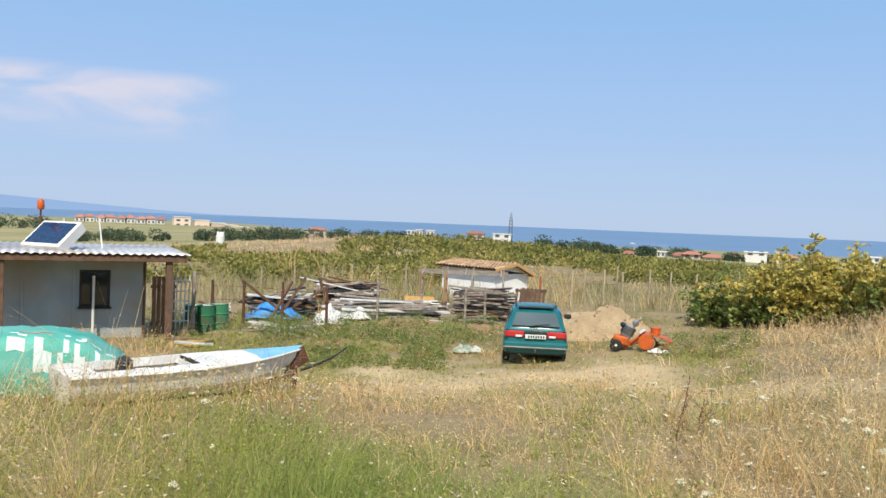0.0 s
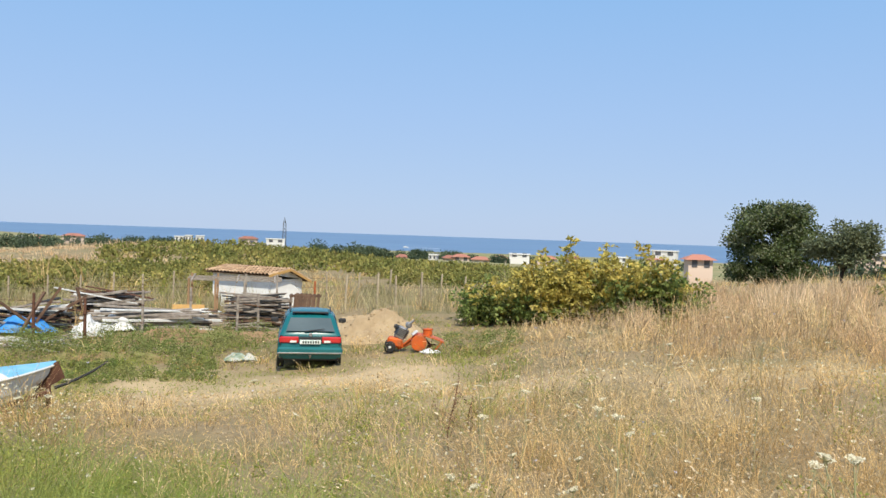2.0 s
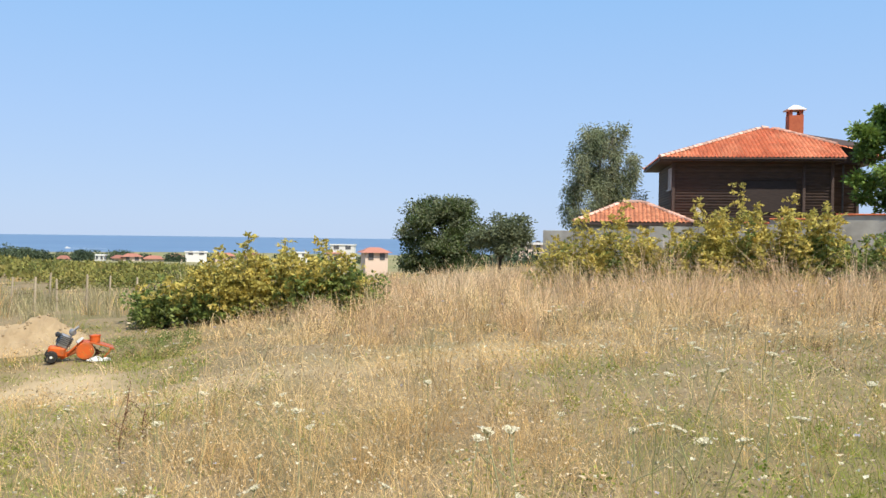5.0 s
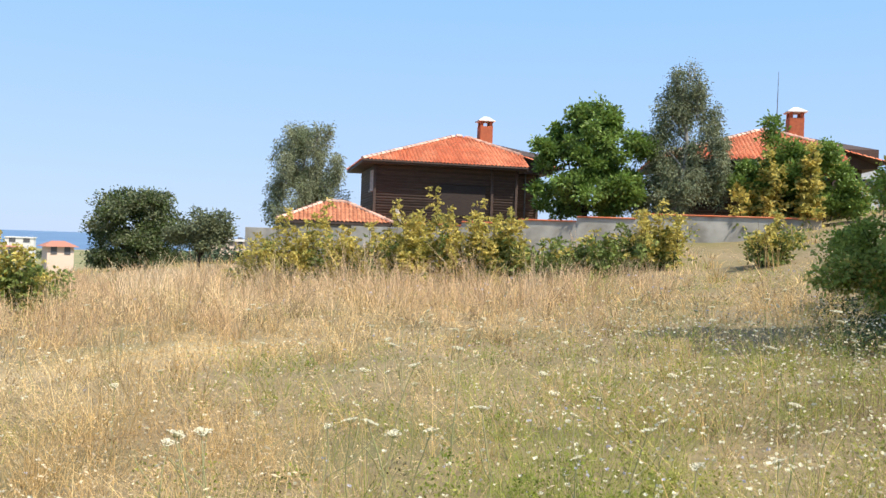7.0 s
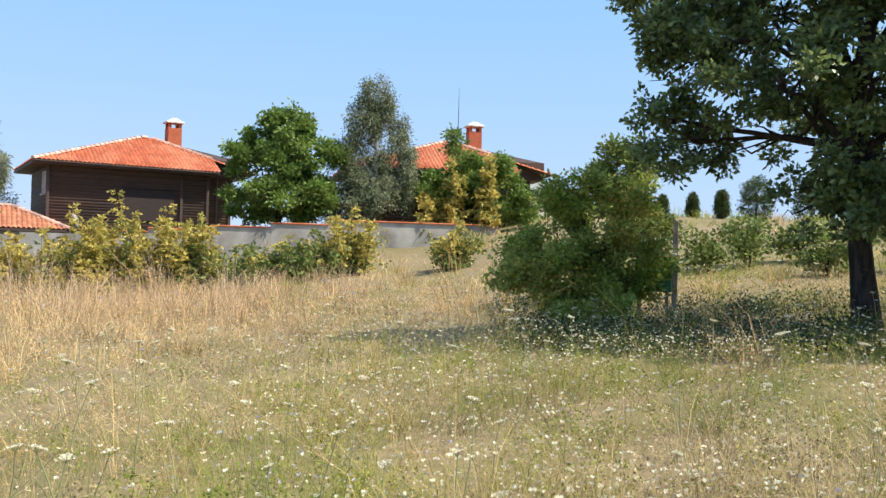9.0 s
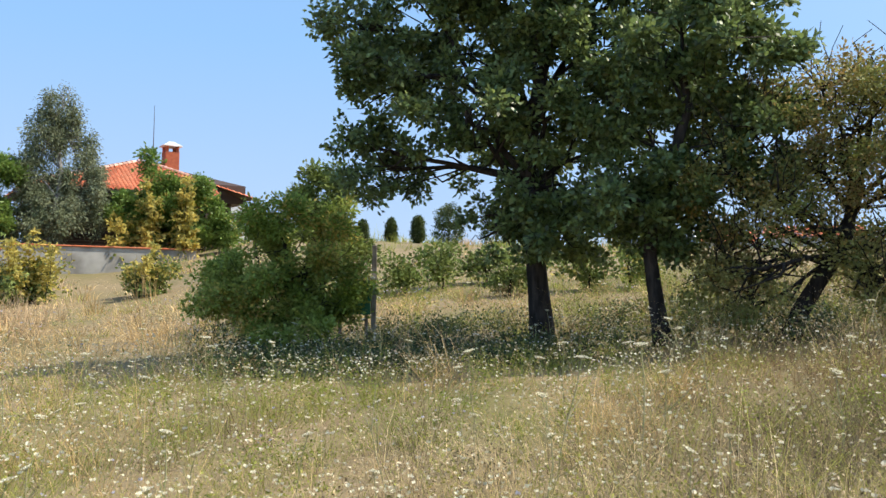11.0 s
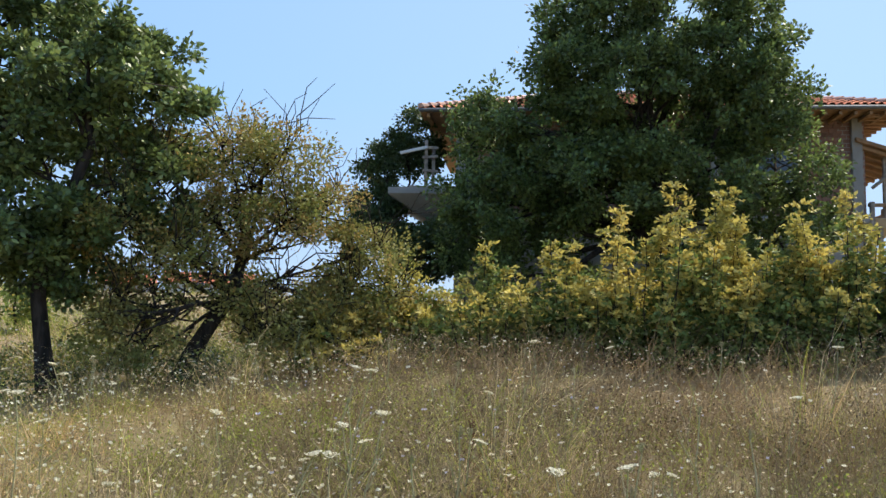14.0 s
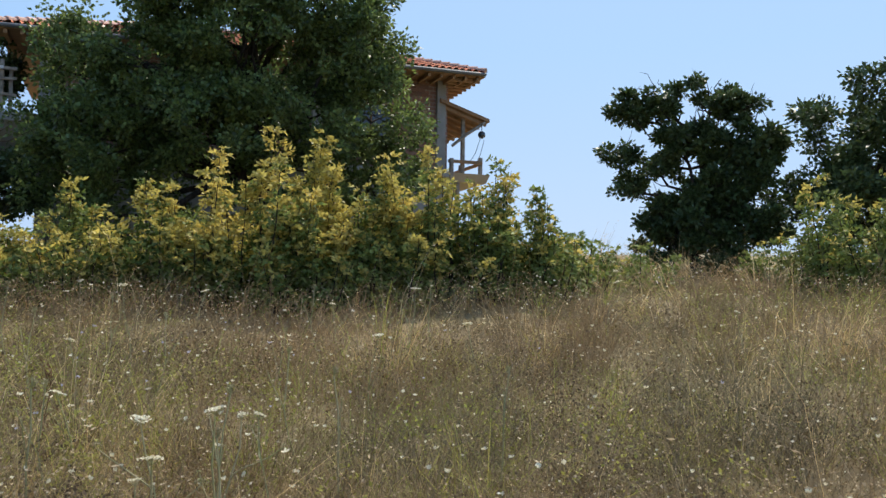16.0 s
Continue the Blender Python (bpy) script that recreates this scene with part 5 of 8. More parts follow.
# hut: origin at the foot of its front right wall corner, x to the right, y to the back
_q = at(-18.6, 26.3)
hut = empty("site_hut", _q, "grey-blue panel hut under a corrugated metal roof", "hut", turn=26)
bm = bmesh.new()
HW, HD, HH = 7.5, 2.6, 2.2
for x0, y0, x1, y1 in ((-HW, 0, -1.72, 0.08), (-1.0, 0, 0, 0.08), (-0.08, 0.08, 0, HD), (-HW, HD - 0.08, -0.08, HD)):
    box_bm((x1 - x0, y1 - y0, HH + 0.3), ((x0 + x1) / 2, (y0 + y1) / 2, -0.3), bm=bm)
box_bm((0.72, 0.08, 0.95 + 0.3), (-1.36, 0.04, -0.3), bm=bm)
box_bm((0.72, 0.08, 0.3), (-1.36, 0.04, HH - 0.3), bm=bm)
part("wall", bm, hut_panel, hut)
for x in (-0.05, -1.9, -3.2, -4.6):
    part("wall_batten", box_bm((0.07, 0.03, HH), (x, -0.017, 0), 0.004), hut_panel if x < -1 else brown_wood, hut)
window(hut, -1.70, 0.02, 0.97, 0.68, 0.9, car_dark)
part("drainpipe", box_bm((0.07, 0.07, 1.9), (-1.42, -0.35, -0.1), 0.02), white_paint, hut)
vs, fs, k = [], [], 0
RX0, RX1, RY0, RY1 = -HW - 0.3, 1.0, -1.35, HD + 0.45
nx = int((RX1 - RX0) / 0.055)
for i in range(nx + 1):
    x = RX0 + (RX1 - RX0) * i / nx
    z = 0.022 * math.sin(i * 2 * math.pi / 4)
    vs += [(x, RY0, HH + 0.26 + z), (x, RY1, HH + 0.34 + z), (x, RY0, HH + 0.25 + z), (x, RY1, HH + 0.33 + z)]
    if i:
        fs += [(k - 4, k, k + 1, k - 3), (k - 2, k - 1, k + 3, k + 2), (k - 4, k - 2, k + 2, k)]
    k += 4
_o = new("roof", mesh_of("roof", np.array(vs), np.array(fs), [zinc]))
_o.parent, _o["label"] = hut, "pale corrugated metal sheets"
for y in (-1.25, -0.1, HD):
    part("roof_beam", box_bm((RX1 - RX0 - 0.2, 0.1, 0.16), ((RX0 + RX1) / 2, y, HH + 0.05), 0.01), brown_wood, hut)
for k in range(9):
    part("joist", box_bm((0.08, RY1 - RY0 - 0.1, 0.1), (RX1 - 0.15 - k * 0.98, (RY0 + RY1) / 2, HH + 0.13), 0.008), brown_wood, hut)
for x in (0.45, -3.7, -7.0):
    part("post", box_bm((0.17, 0.17, HH + 0.3), (x, -1.15, -0.25), 0.012), brown_wood, hut)
part("post", box_bm((0.06, 0.06, HH + 0.2), (-4.15, -1.1, -0.2), 0.01), white_paint, hut)

# solar panel on the hut roof
sp = empty("solar_panel", hut.matrix_world @ Vector((-2.35, 0.6, HH + 0.33)), "white-framed solar panel tilted on the hut roof", "solar panel", turn=-24)
_o = part("panel", box_bm((1.45, 1.05, 0.30), (0, 0, 0), 0.02), white_paint, sp)
_o.matrix_local = pose(0, 0, 0.16, 40, 0, 0)
_o = part("cell_grid", box_bm((1.25, 0.85, 0.012), (0, 0, 0.302)), solar, _o, "dark blue cells")
tubes("strut", [([(0.85, 0.7, 0.85), (1.05, 0.65, 0.0)], (0.025, 0.025)), ([(-0.5, 0.7, 0.8), (-0.5, 0.75, 0.0)], (0.025, 0.025))], white_paint, sp, 5)
bc = empty("beacon", hut.matrix_world @ Vector((-2.75, 1.2, HH + 0.3)), "orange warning beacon on a short pole", "beacon")
tubes("pole", [([(0, 0, 0), (0, 0, 1.05)], (0.025, 0.025))], rust, bc, 6)
tubes("lamp", [([(0, 0, 1.05), (0, 0, 1.09), (0, 0, 1.3), (0, 0, 1.36)], (0.06, 0.10, 0.09, 0.03))], orange_paint, bc, 10)

# plank gate and lattice beside the hut
reddish_planks = material("reddish_brown_planks", (0.33, 0.185, 0.115), 0.85, (0.24, 0.13, 0.08), 6.0, 5.0, obj_random=0.2)
gate = empty("plank_gate", hut.matrix_world @ Vector((0.35, 0.9, -0.05)), "brown plank gate beside the hut", "gate", turn=26)
for k in range(5):
    part("plank", box_bm((0.12, 0.03, 1.75), (k * 0.135, 0, 0), 0.005), reddish_planks, gate)
for z in (0.3, 1.4):
    part("rail", box_bm((0.72, 0.04, 0.09), (0.27, 0.036, z), 0.005), brown_wood, gate)
lat = empty("lattice_gate", hut.matrix_world @ Vector((0.72, 0.75, -0.05)), "weathered white lattice gate leaning by the hut", "gate", turn=26)
for k in range(6):
    part("slat", box_bm((0.035, 0.02, 1.8), (k * 0.12, 0, 0), 0.003, (4, 0, 0)), plastic_white, lat)
for k in range(6):
    part("slat", box_bm((0.66, 0.02, 0.035), (0.3, -0.03 - k * 0.02, 0.12 + k * 0.3), 0.003), plastic_white, lat)
part("post", box_bm((0.1, 0.1, 2.0), (0.75, 0, -0.1), 0.01), grey_wood, lat)
part("pole", box_bm((0.05, 0.05, 1.9), (0.55, -0.35, -0.05), 0.01, (10, 6, 0)), grey_wood, lat)


def ring_solid(profile, mat, name, parent, sides=18, label=""):
    """A turned solid from (radius, height) pairs."""
    bm = bmesh.new()
    rows = [[bm.verts.new((r * math.cos(2 * math.pi * t / sides), r * math.sin(2 * math.pi * t / sides), z)) for t in range(sides)] for r, z in profile]
    for a, b in zip(rows, rows[1:]):
        for t in range(sides):
            bm.faces.new((a[t], a[(t + 1) % sides], b[(t + 1) % sides], b[t]))
    bm.faces.new(rows[0][::-1])
    bm.faces.new(rows[-1])
    return part(name, bm, mat, parent, label, smooth=False)


first = None
for az, r in ((-15.75, 28.2), (-14.95, 28.0), (-14.1, 28.3)):
    if not first:
        first = empty("oil_barrel", at(az, r, -0.08), "green steel barrel standing on the grass", "barrel", "barrels by the fence")
        ring_solid([(0.29, 0), (0.295, 0.02), (0.28, 0.04), (0.28, 0.28), (0.297, 0.30), (0.28, 0.32), (0.28, 0.56), (0.297, 0.58), (0.28, 0.60), (0.28, 0.85), (0.295, 0.88), (0.27, 0.88), (0.265, 0.855)], barrel_green, "drum", first)
        ring_solid([(0.265, 0.856), (0.265, 0.862)], plastic_white, "lid", first)
    else:
        copy_thing(first, pose(*at(az, r, -0.08), 2, 0, az * 9))

# open rowing boat with a blue foredeck, stern towards the tall grass
_bow, _stern = Vector((15.4 * math.sin(radians(-8.88)), 15.4 * math.cos(radians(-8.88)), 0)), Vector((14.0 * math.sin(radians(-23.4)), 14.0 * math.cos(radians(-23.4)), 0))
_ax = (_bow - _stern).normalized()
_z0 = float(height(_stern.x, _stern.y))
boat = empty("boat", (_stern.x, _stern.y, _z0 + 0.06), "old white open boat with a faded blue bow", "boat")
boat.matrix_world = pose(_stern.x, _stern.y, _z0 - 0.04, 0, 0.4, math.degrees(math.atan2(_ax.y, _ax.x)))
BL = (_bow - _stern).length
secs = []
for i in range(17):
    t = i / 16
    bmx = 0.68 * (1 - max(0, (t - 0.45) / 0.55) ** 2.2) * (0.9 + 0.1 * min(1, t / 0.3))
    bmx = max(bmx, 0.012)
    sheer = 0.50 + 0.16 * t * t
    keel = 0.02 + 0.55 * max(0, (t - 0.62) / 0.38) ** 2.0
    secs.append((t * BL, bmx, sheer, keel))
bm = bmesh.new()
rows = []
for x, b, s, kz in secs:
    h = s - kz
    pts = [(x, 0, kz), (x, b * 0.62, kz + 0.12 * h), (x, b * 0.88, kz + 0.45 * h), (x, b, s)]
    full = [(p[0], -p[1], p[2]) for p in pts[:0:-1]] + pts
    rows.append([bm.verts.new(p) for p in full])
for a, b in zip(rows, rows[1:]):
    for q in range(6):
        bm.faces.new((a[q], a[q + 1], b[q + 1], b[q]))
bm.faces.new(rows[0][::-1])
bmesh.ops.recalc_face_normals(bm, faces=bm.faces)
bmesh.ops.solidify(bm, geom=bm.faces[:], thickness=0.025)
part("hull", bm, boat_white, boat, "chalky white hull", smooth=False)


def deck(name, i0, i1, mat, inner=0.0, up=0.012):
    """Deck between stations; with an opening of that half width in the middle."""
    bm = bmesh.new()
    for side in (-1, 1):
        prev = None
        for x, b, s, _ in secs[i0:i1 + 1]:
            c = 0.05 * (1 - 0.2)
            row = [bm.verts.new((x, side * (b + 0.02), s + up)), bm.verts.new((x, side * b * 0.6 if not inner else side * max(inner, 0.01) if inner < b else side * b * 0.5, s + up + c * 0.8)),
                   bm.verts.new((x, 0 if not inner else side * (max(inner, 0.01) if inner < b else b * 0.5), s + up + (c if not inner else -0.10)))]
            if prev:
                bm.faces.new((prev[0], row[0], row[1], prev[1]))
                bm.faces.new((prev[1], row[1], row[2], prev[2]))
            prev = row
    bmesh.ops.remove_doubles(bm, verts=bm.verts, dist=0.001)
    bmesh.ops.recalc_face_normals(bm, faces=bm.faces)
    return part(name, bm, mat, boat)


deck("foredeck", 8, 12, boat_white)
deck("bow_deck", 12, 16, boat_blue)
deck("side_deck", 0, 8, boat_white, inner=0.46)
part("bulkhead", box_bm((0.03, 0.98, 0.38), (secs[8][0] - 0.02, 0, 0.14)), boat_white, boat)
part("floor", box_bm((secs[8][0] - 0.1, 0.9, 0.03), (secs[8][0] / 2, 0, 0.13)), grey_wood, boat)
for x in (0.45, 1.35):
    part("thwart", box_bm((0.28, 1.12, 0.04), (x, 0, 0.36), 0.01), boat_white, boat)
part("stern_locker", box_bm((0.5, 0.9, 0.3), (0.3, 0, 0.16), 0.02), boat_white, boat)
part("engine_cover", box_bm((0.24, 0.26, 0.26), (1.05, 0.36, 0.36), 0.07), car_dark, boat, "black engine cover")
_l = [([(x, s * (b + 0.015), sh - 0.01) for x, b, sh, _ in secs], [0.022] * 17) for s in (-1, 1)]
tubes("rub_rail", _l, boat_white, boat, 5)

# rusty trailer under the bow
tr = empty("boat_trailer", at(-9.4, 15.1, -0.08), "rusty boat trailer under the bow", "trailer", turn=math.degrees(math.atan2(_ax.y, _ax.x)))
part("tongue", box_bm((1.3, 0.07, 0.07), (-0.55, 0, 0.2), 0.01, (0, -10, 0)), rust, tr)
part("winch_plate", box_bm((0.5, 0.05, 0.30), (0.16, 0.14, 0.42), 0.008, (0, -24, 0)), rust, tr)
part("prop_leg", box_bm((0.07, 0.07, 0.6), (0.1, 0.1, -0.05), 0.01), rust, tr)
part("cross_bar", box_bm((0.08, 1.2, 0.08), (-0.9, 0, 0.2), 0.01), rust, tr)
tubes("cable", [(bent(np.random.default_rng(3), (0.2, 0.1, 0.38), (1.05, 0.0, 0.74), 6, 0.06), [0.028, 0.026, 0.024, 0.02, 0.018, 0.014])], car_dark, tr, 5)

# car under a green tarpaulin
_tc = at(-26.0, 16.2, -0.04)
tc = empty("covered_car", _tc, "car wrapped in a green printed tarpaulin", "car", turn=18)
prof = [(-2.3, 0.05), (-2.25, 0.62), (-1.7, 0.80), (-1.2, 0.90), (-0.8, 1.06), (-0.1, 1.12), (0.7, 1.10), (1.2, 0.98), (1.65, 0.66), (1.88, 0.40), (1.95, 0.05)]
px = np.interp(np.linspace(0, 10, 61), range(11), [p[0] for p in prof])
pz = 0.97 * np.interp(np.linspace(0, 10, 61), range(11), [p[1] for p in prof])
bm = bmesh.new()
rows = []
for j in range(25):
    s = -1 + 2 * j / 24
    row = []
    for x, z in zip(px, pz):
        edge = abs(s) ** 4
        zz = z * (1 - 0.10 * s * s - 0.0 * edge)
        yy = s * 0.82
        if abs(s) > 0.72:
            k = (abs(s) - 0.72) / 0.28
            yy = math.copysign(0.62 + 0.26 * k ** 0.5, s)
            zz = z * (0.95 * (1 - k ** 1.6)) + 0.02
        w = 0.025 * noise.noise((x * 2.3, s * 3, 1)) + 0.02 * math.sin(x * 16 + 3 * noise.noise((x, s * 4, 0))) * min(1.0, abs(s) * 1.2)
        row.append(bm.verts.new((x, yy + w, max(0.0, zz + w))))
    rows.append(row)
for a, b in zip(rows, rows[1:]):
    for q in range(60):
        bm.faces.new((a[q], a[q + 1], b[q + 1], b[q]))
bmesh.ops.recalc_face_normals(bm, faces=bm.faces)
tarp_points = [[v.co.copy() for v in row] for row in rows]
part("tarpaulin", bm, tarp_green, tc, smooth=True)
_rng = random.Random(5)


def print_patch(name, i0, i1, j0, j1, mat):
    """A printed patch lying on the tarpaulin's own folds."""
    bm = bmesh.new()
    vs = {}
    for j in range(j0, j1 + 1):
        for i in range(i0, i1 + 1):
            p = tarp_points[j][i]
            vs[i, j] = bm.verts.new(p + Vector((0, -0.006, 0.006)))
    for j in range(j0, j1):
        for i in range(i0, i1):
            bm.faces.new((vs[i, j], vs[i + 1, j], vs[i + 1, j + 1], vs[i, j + 1]))
    return part(name, bm, mat, tc)


for i in range(23, 50):
    for j in range(1, 6):
        if i % 3 and j != 3 and _rng.random() < 0.36:
            print_patch("print_bar", i, i + 1, j, j + 1, print_white)
print_patch("print_shape", 32, 36, 6, 7, print_red)
for i in range(7, 18):
    if _rng.random() < 0.55:
        print_patch("print_bar", i, i + 1, 1 + i % 3, 2 + i % 3, print_white)

# teal hatchback estate seen from behind
_cp = at(6.35, 22.1)
car = empty("car", (_cp.x, _cp.y, _cp.z + 0.0), "teal estate car parked on the worn grass", "car", turn=-5.0)
bm = bmesh.new()
rows = []
for y, w, zb, zt in ((0.0, 0.70, 0.34, 0.80), (0.06, 0.78, 0.28, 0.88), (0.25, 0.81, 0.24, 0.92), (0.9, 0.825, 0.20, 0.93), (2.0, 0.825, 0.19, 0.92), (3.0, 0.81, 0.20, 0.89), (3.6, 0.79, 0.22, 0.80), (3.95, 0.73, 0.27, 0.70), (4.1, 0.62, 0.34, 0.60)):
    h = zt - zb
    half = [(w * 0.86, zb), (w * 0.97, zb + 0.10 * h), (w, zb + 0.42 * h), (w * 0.985, zb + 0.74 * h), (w * 0.95, zb + 0.92 * h), (w * 0.88, zt)]
    pts = [(-x, y, z) for x, z in half] + [(x, y, z) for x, z in half[::-1]]
    rows.append([bm.verts.new(p) for p in pts])
for a, b in zip(rows, rows[1:]):
    for q in range(12):
        bm.faces.new((a[q], a[(q + 1) % 12], b[(q + 1) % 12], b[q]))
bm.faces.new(rows[0])
bm.faces.new(rows[-1][::-1])
bmesh.ops.recalc_face_normals(bm, faces=bm.faces)
body = part("body", bm, car_paint, car, smooth=True)
# cabin
bm = bmesh.new()
rows = []
for y, w, z in ((0.05, 0.74, 0.90), (0.20, 0.70, 1.06), (0.42, 0.63, 1.27), (0.58, 0.585, 1.375), (1.2, 0.58, 1.42), (2.0, 0.575, 1.40), (2.35, 0.60, 1.33), (3.05, 0.72, 0.92)):
    k = (z - 0.88) / 0.54
    rows.append([bm.verts.new(p) for p in ((-0.76, y, 0.88), (-(0.76 + (w - 0.76) * 0.9), y, z - 0.06), (-w * 0.86, y, z - 0.005), (-w * 0.4, y, z + 0.02 * k), (w * 0.4, y, z + 0.02 * k), (w * 0.86, y, z - 0.005), (0.76 + (w - 0.76) * 0.9, y, z - 0.06), (0.76, y, 0.88))])
for a, b in zip(rows, rows[1:]):
    for q in range(7):
        bm.faces.new((a[q], b[q], b[q + 1], a[q + 1]))
bm.faces.new(rows[0][::-1])
bmesh.ops.recalc_face_normals(bm, faces=bm.faces)
part("cabin", bm, car_paint, car, smooth=True)


def plate_quad(name, corners, mat, parent, thick=0.012, label=""):
    """A thin solid panel through four corners."""
    bm = bmesh.new()
    f = bm.faces.new([bm.verts.new(p) for p in corners])
    bmesh.ops.recalc_face_normals(bm, faces=[f])
    bmesh.ops.solidify(bm, geom=[f], thickness=thick)
    return part(name, bm, mat, parent, label)


# glass colour lightened to carry the sky's reflection
car_glass = material("sky_lifted_car_glass", (0.07, 0.095, 0.10), 0.1, (0.10, 0.13, 0.135), 1.0, spec=0.8)
rw = plate_quad("rear_window", [(-0.60, 0.065, 0.985), (0.60, 0.065, 0.985), (0.50, 0.37, 1.29), (-0.50, 0.37, 1.29)], car_glass, car)
part("wiper", box_bm((0.5, 0.02, 0.02), (0.1, 0.05, 1.01), 0.004, (0, -8, 0)), car_dark, rw)
for s in (-1, 1):
    plate_quad("side_window", [(s * 0.725, 0.5, 0.97), (s * 0.735, 2.6, 0.97), (s * 0.63, 2.2, 1.30), (s * 0.625, 0.62, 1.32)], car_glass, car)
    tl = part("tail_light", box_bm((0.50, 0.10, 0.16), (s * 0.52, 0.01, 0.70), 0.03), red_lens, car, "red tail light")
    part("reversing_lamp", box_bm((0.16, 0.02, 0.05), (s * 0.42, -0.045, 0.715), 0.005), print_white, tl)
    mi = part("mirror", box_bm((0.20, 0.10, 0.13), (s * 0.93, 2.55, 0.95), 0.03), car_dark, car, "black door mirror")
part("rear_panel", box_bm((0.60, 0.05, 0.16), (0, -0.005, 0.70), 0.01), car_dark, car)
pl = part("number_plate", box_bm((0.52, 0.015, 0.105), (0, -0.045, 0.68), 0.004), print_white, car)
for k in range(7):
    part("plate_bar", box_bm((0.035, 0.006, 0.06), (-0.17 + k * 0.062, -0.0555, 0.70)), car_dark, pl)
bu = part("bumper", box_bm((1.62, 0.14, 0.20), (0, 0.0, 0.40), 0.05), car_paint, car)
part("bumper_strip", box_bm((1.60, 0.03, 0.035), (0, -0.075, 0.44), 0.008), steel, bu)
part("lower_valance", box_bm((1.45, 0.10, 0.14), (0, 0.09, 0.26), 0.02), car_dark, car)
tubes("tow_ball", [([(0, 0.05, 0.34), (0, -0.13, 0.35), (0, -0.13, 0.42)], (0.02, 0.02, 0.03))], steel, car, 6)
tubes("exhaust", [([(0.45, 0.3, 0.24), (0.45, 0.02, 0.23)], (0.025, 0.025))], rust, car, 8)
part("spoiler", box_bm((0.92, 0.16, 0.035), (0, 0.56, 1.40), 0.012), car_dark, car)
part("badge", box_bm((0.07, 0.012, 0.07), (0, -0.01, 0.875), 0.01), steel, car)
for s in (-1, 1):
    tubes("roof_bar", [([(s * 0.52, 0.7, 1.43), (s * 0.53, 1.5, 1.47), (s * 0.52, 2.1, 1.43)], (0.018, 0.018, 0.018))], car_dark, car, 5)
for s in (-1, 1):
    for y in (0.72, 3.25):
        wh = ring_solid([(0.22, -0.09), (0.28, -0.085), (0.295, -0.05), (0.295, 0.05), (0.28, 0.085), (0.22, 0.09)], tyre, "wheel", car, 20)
        wh.matrix_local = pose(s * 0.72, y, 0.285, 0, 90, 0)
        rim = ring_solid([(0.21, -0.07), (0.19, 0.06), (0.06, 0.075), (0.05, 0.095)], steel, "rim", wh, 16)
        rim.matrix_local = pose(0, 0, 0.012 * s)

# motor tiller with an orange rotor hood
tl = empty("motor_tiller", at(13.1, 24.0), "orange two-wheeled motor tiller by a clay heap", "tiller", turn=-12)
for y in (-0.27, 0.27):
    w = ring_solid([(0.08, -0.06), (0.13, -0.06), (0.155, -0.03), (0.155, 0.03), (0.13, 0.06), (0.08, 0.06)], tyre, "wheel", tl, 18)
    w.matrix_local = pose(-0.66, y, 0.14, 90, 0, 0)
    ring_solid([(0.085, -0.03), (0.075, 0.04), (0.03, 0.062)], plastic_white, "rim", w, 12)
part("gearbox", box_bm((0.42, 0.36, 0.26), (-0.55, 0, 0.12), 0.05, (0, 8, 0)), orange_paint, tl)
part("chassis", box_bm((0.5, 0.14, 0.12), (-0.2, 0, 0.14), 0.02, (0, -24, 0)), orange_paint, tl)
eng = part("engine", box_bm((0.30, 0.30, 0.34), (-0.44, 0, 0.34), 0.04, (0, 26, 0)), steel, tl, "grey engine block")
for k in range(5):
    part("cooling_fin", box_bm((0.36, 0.34, 0.014), (-0.40 + 0.022 * k, 0, 0.44 + 0.042 * k), 0.003, (0, 26, 0)), car_dark, eng)
part("air_filter", box_bm((0.17, 0.2, 0.15), (-0.2, -0.06, 0.66), 0.04, (0, 26, 0)), steel, tl)
part("fuel_tank", box_bm((0.2, 0.24, 0.12), (-0.5, 0.02, 0.6), 0.04, (0, 26, 0)), car_dark, tl)
tubes("handlebar", [([(-0.3, s * 0.1, 0.45), (-0.12, s * 0.16, 0.78), (-0.02, s * 0.2, 0.86)], (0.02, 0.018, 0.018)) for s in (-1, 1)], steel, tl, 6)
tubes("link_rod", [([(-0.28, -0.1, 0.2), (-0.1, -0.1, 0.36), (0.08, -0.08, 0.52)], (0.028, 0.028, 0.028))], orange_paint, tl, 6)
part("seat_rag", box_bm((0.2, 0.2, 0.05), (0.02, -0.1, 0.5), 0.02, (0, -38, 10)), plastic_white, tl, "white rag over the linkage")
for y in (-0.32, 0.30):
    d = ring_solid([(0.02, 0.0), (0.2, 0.0), (0.215, 0.012), (0.2, 0.024), (0.02, 0.03)], orange_paint, "side_disc", tl, 22)
    d.matrix_local = pose(0.12, y, 0.27, 90, 0, 0)
bm = bmesh.new()
rows = []
for x, z in ((0.0, 0.44), (0.12, 0.49), (0.30, 0.47), (0.55, 0.41), (0.80, 0.32), (0.82, 0.27)):
    rows.append([bm.verts.new((x, s * 0.31, z)) for s in (-1, 1)])
for p, q in zip(rows, rows[1:]):
    bm.faces.new((p[0], p[1], q[1], q[0]))
bmesh.ops.recalc_face_normals(bm, faces=bm.faces)
bmesh.ops.solidify(bm, geom=bm.faces[:], thickness=0.025)
part("rotor_hood", bm, orange_paint, tl, "orange rotor hood")
part("hood_back", box_bm((0.03, 0.58, 0.3), (0.22, 0, 0.14), 0.004), car_dark, tl)
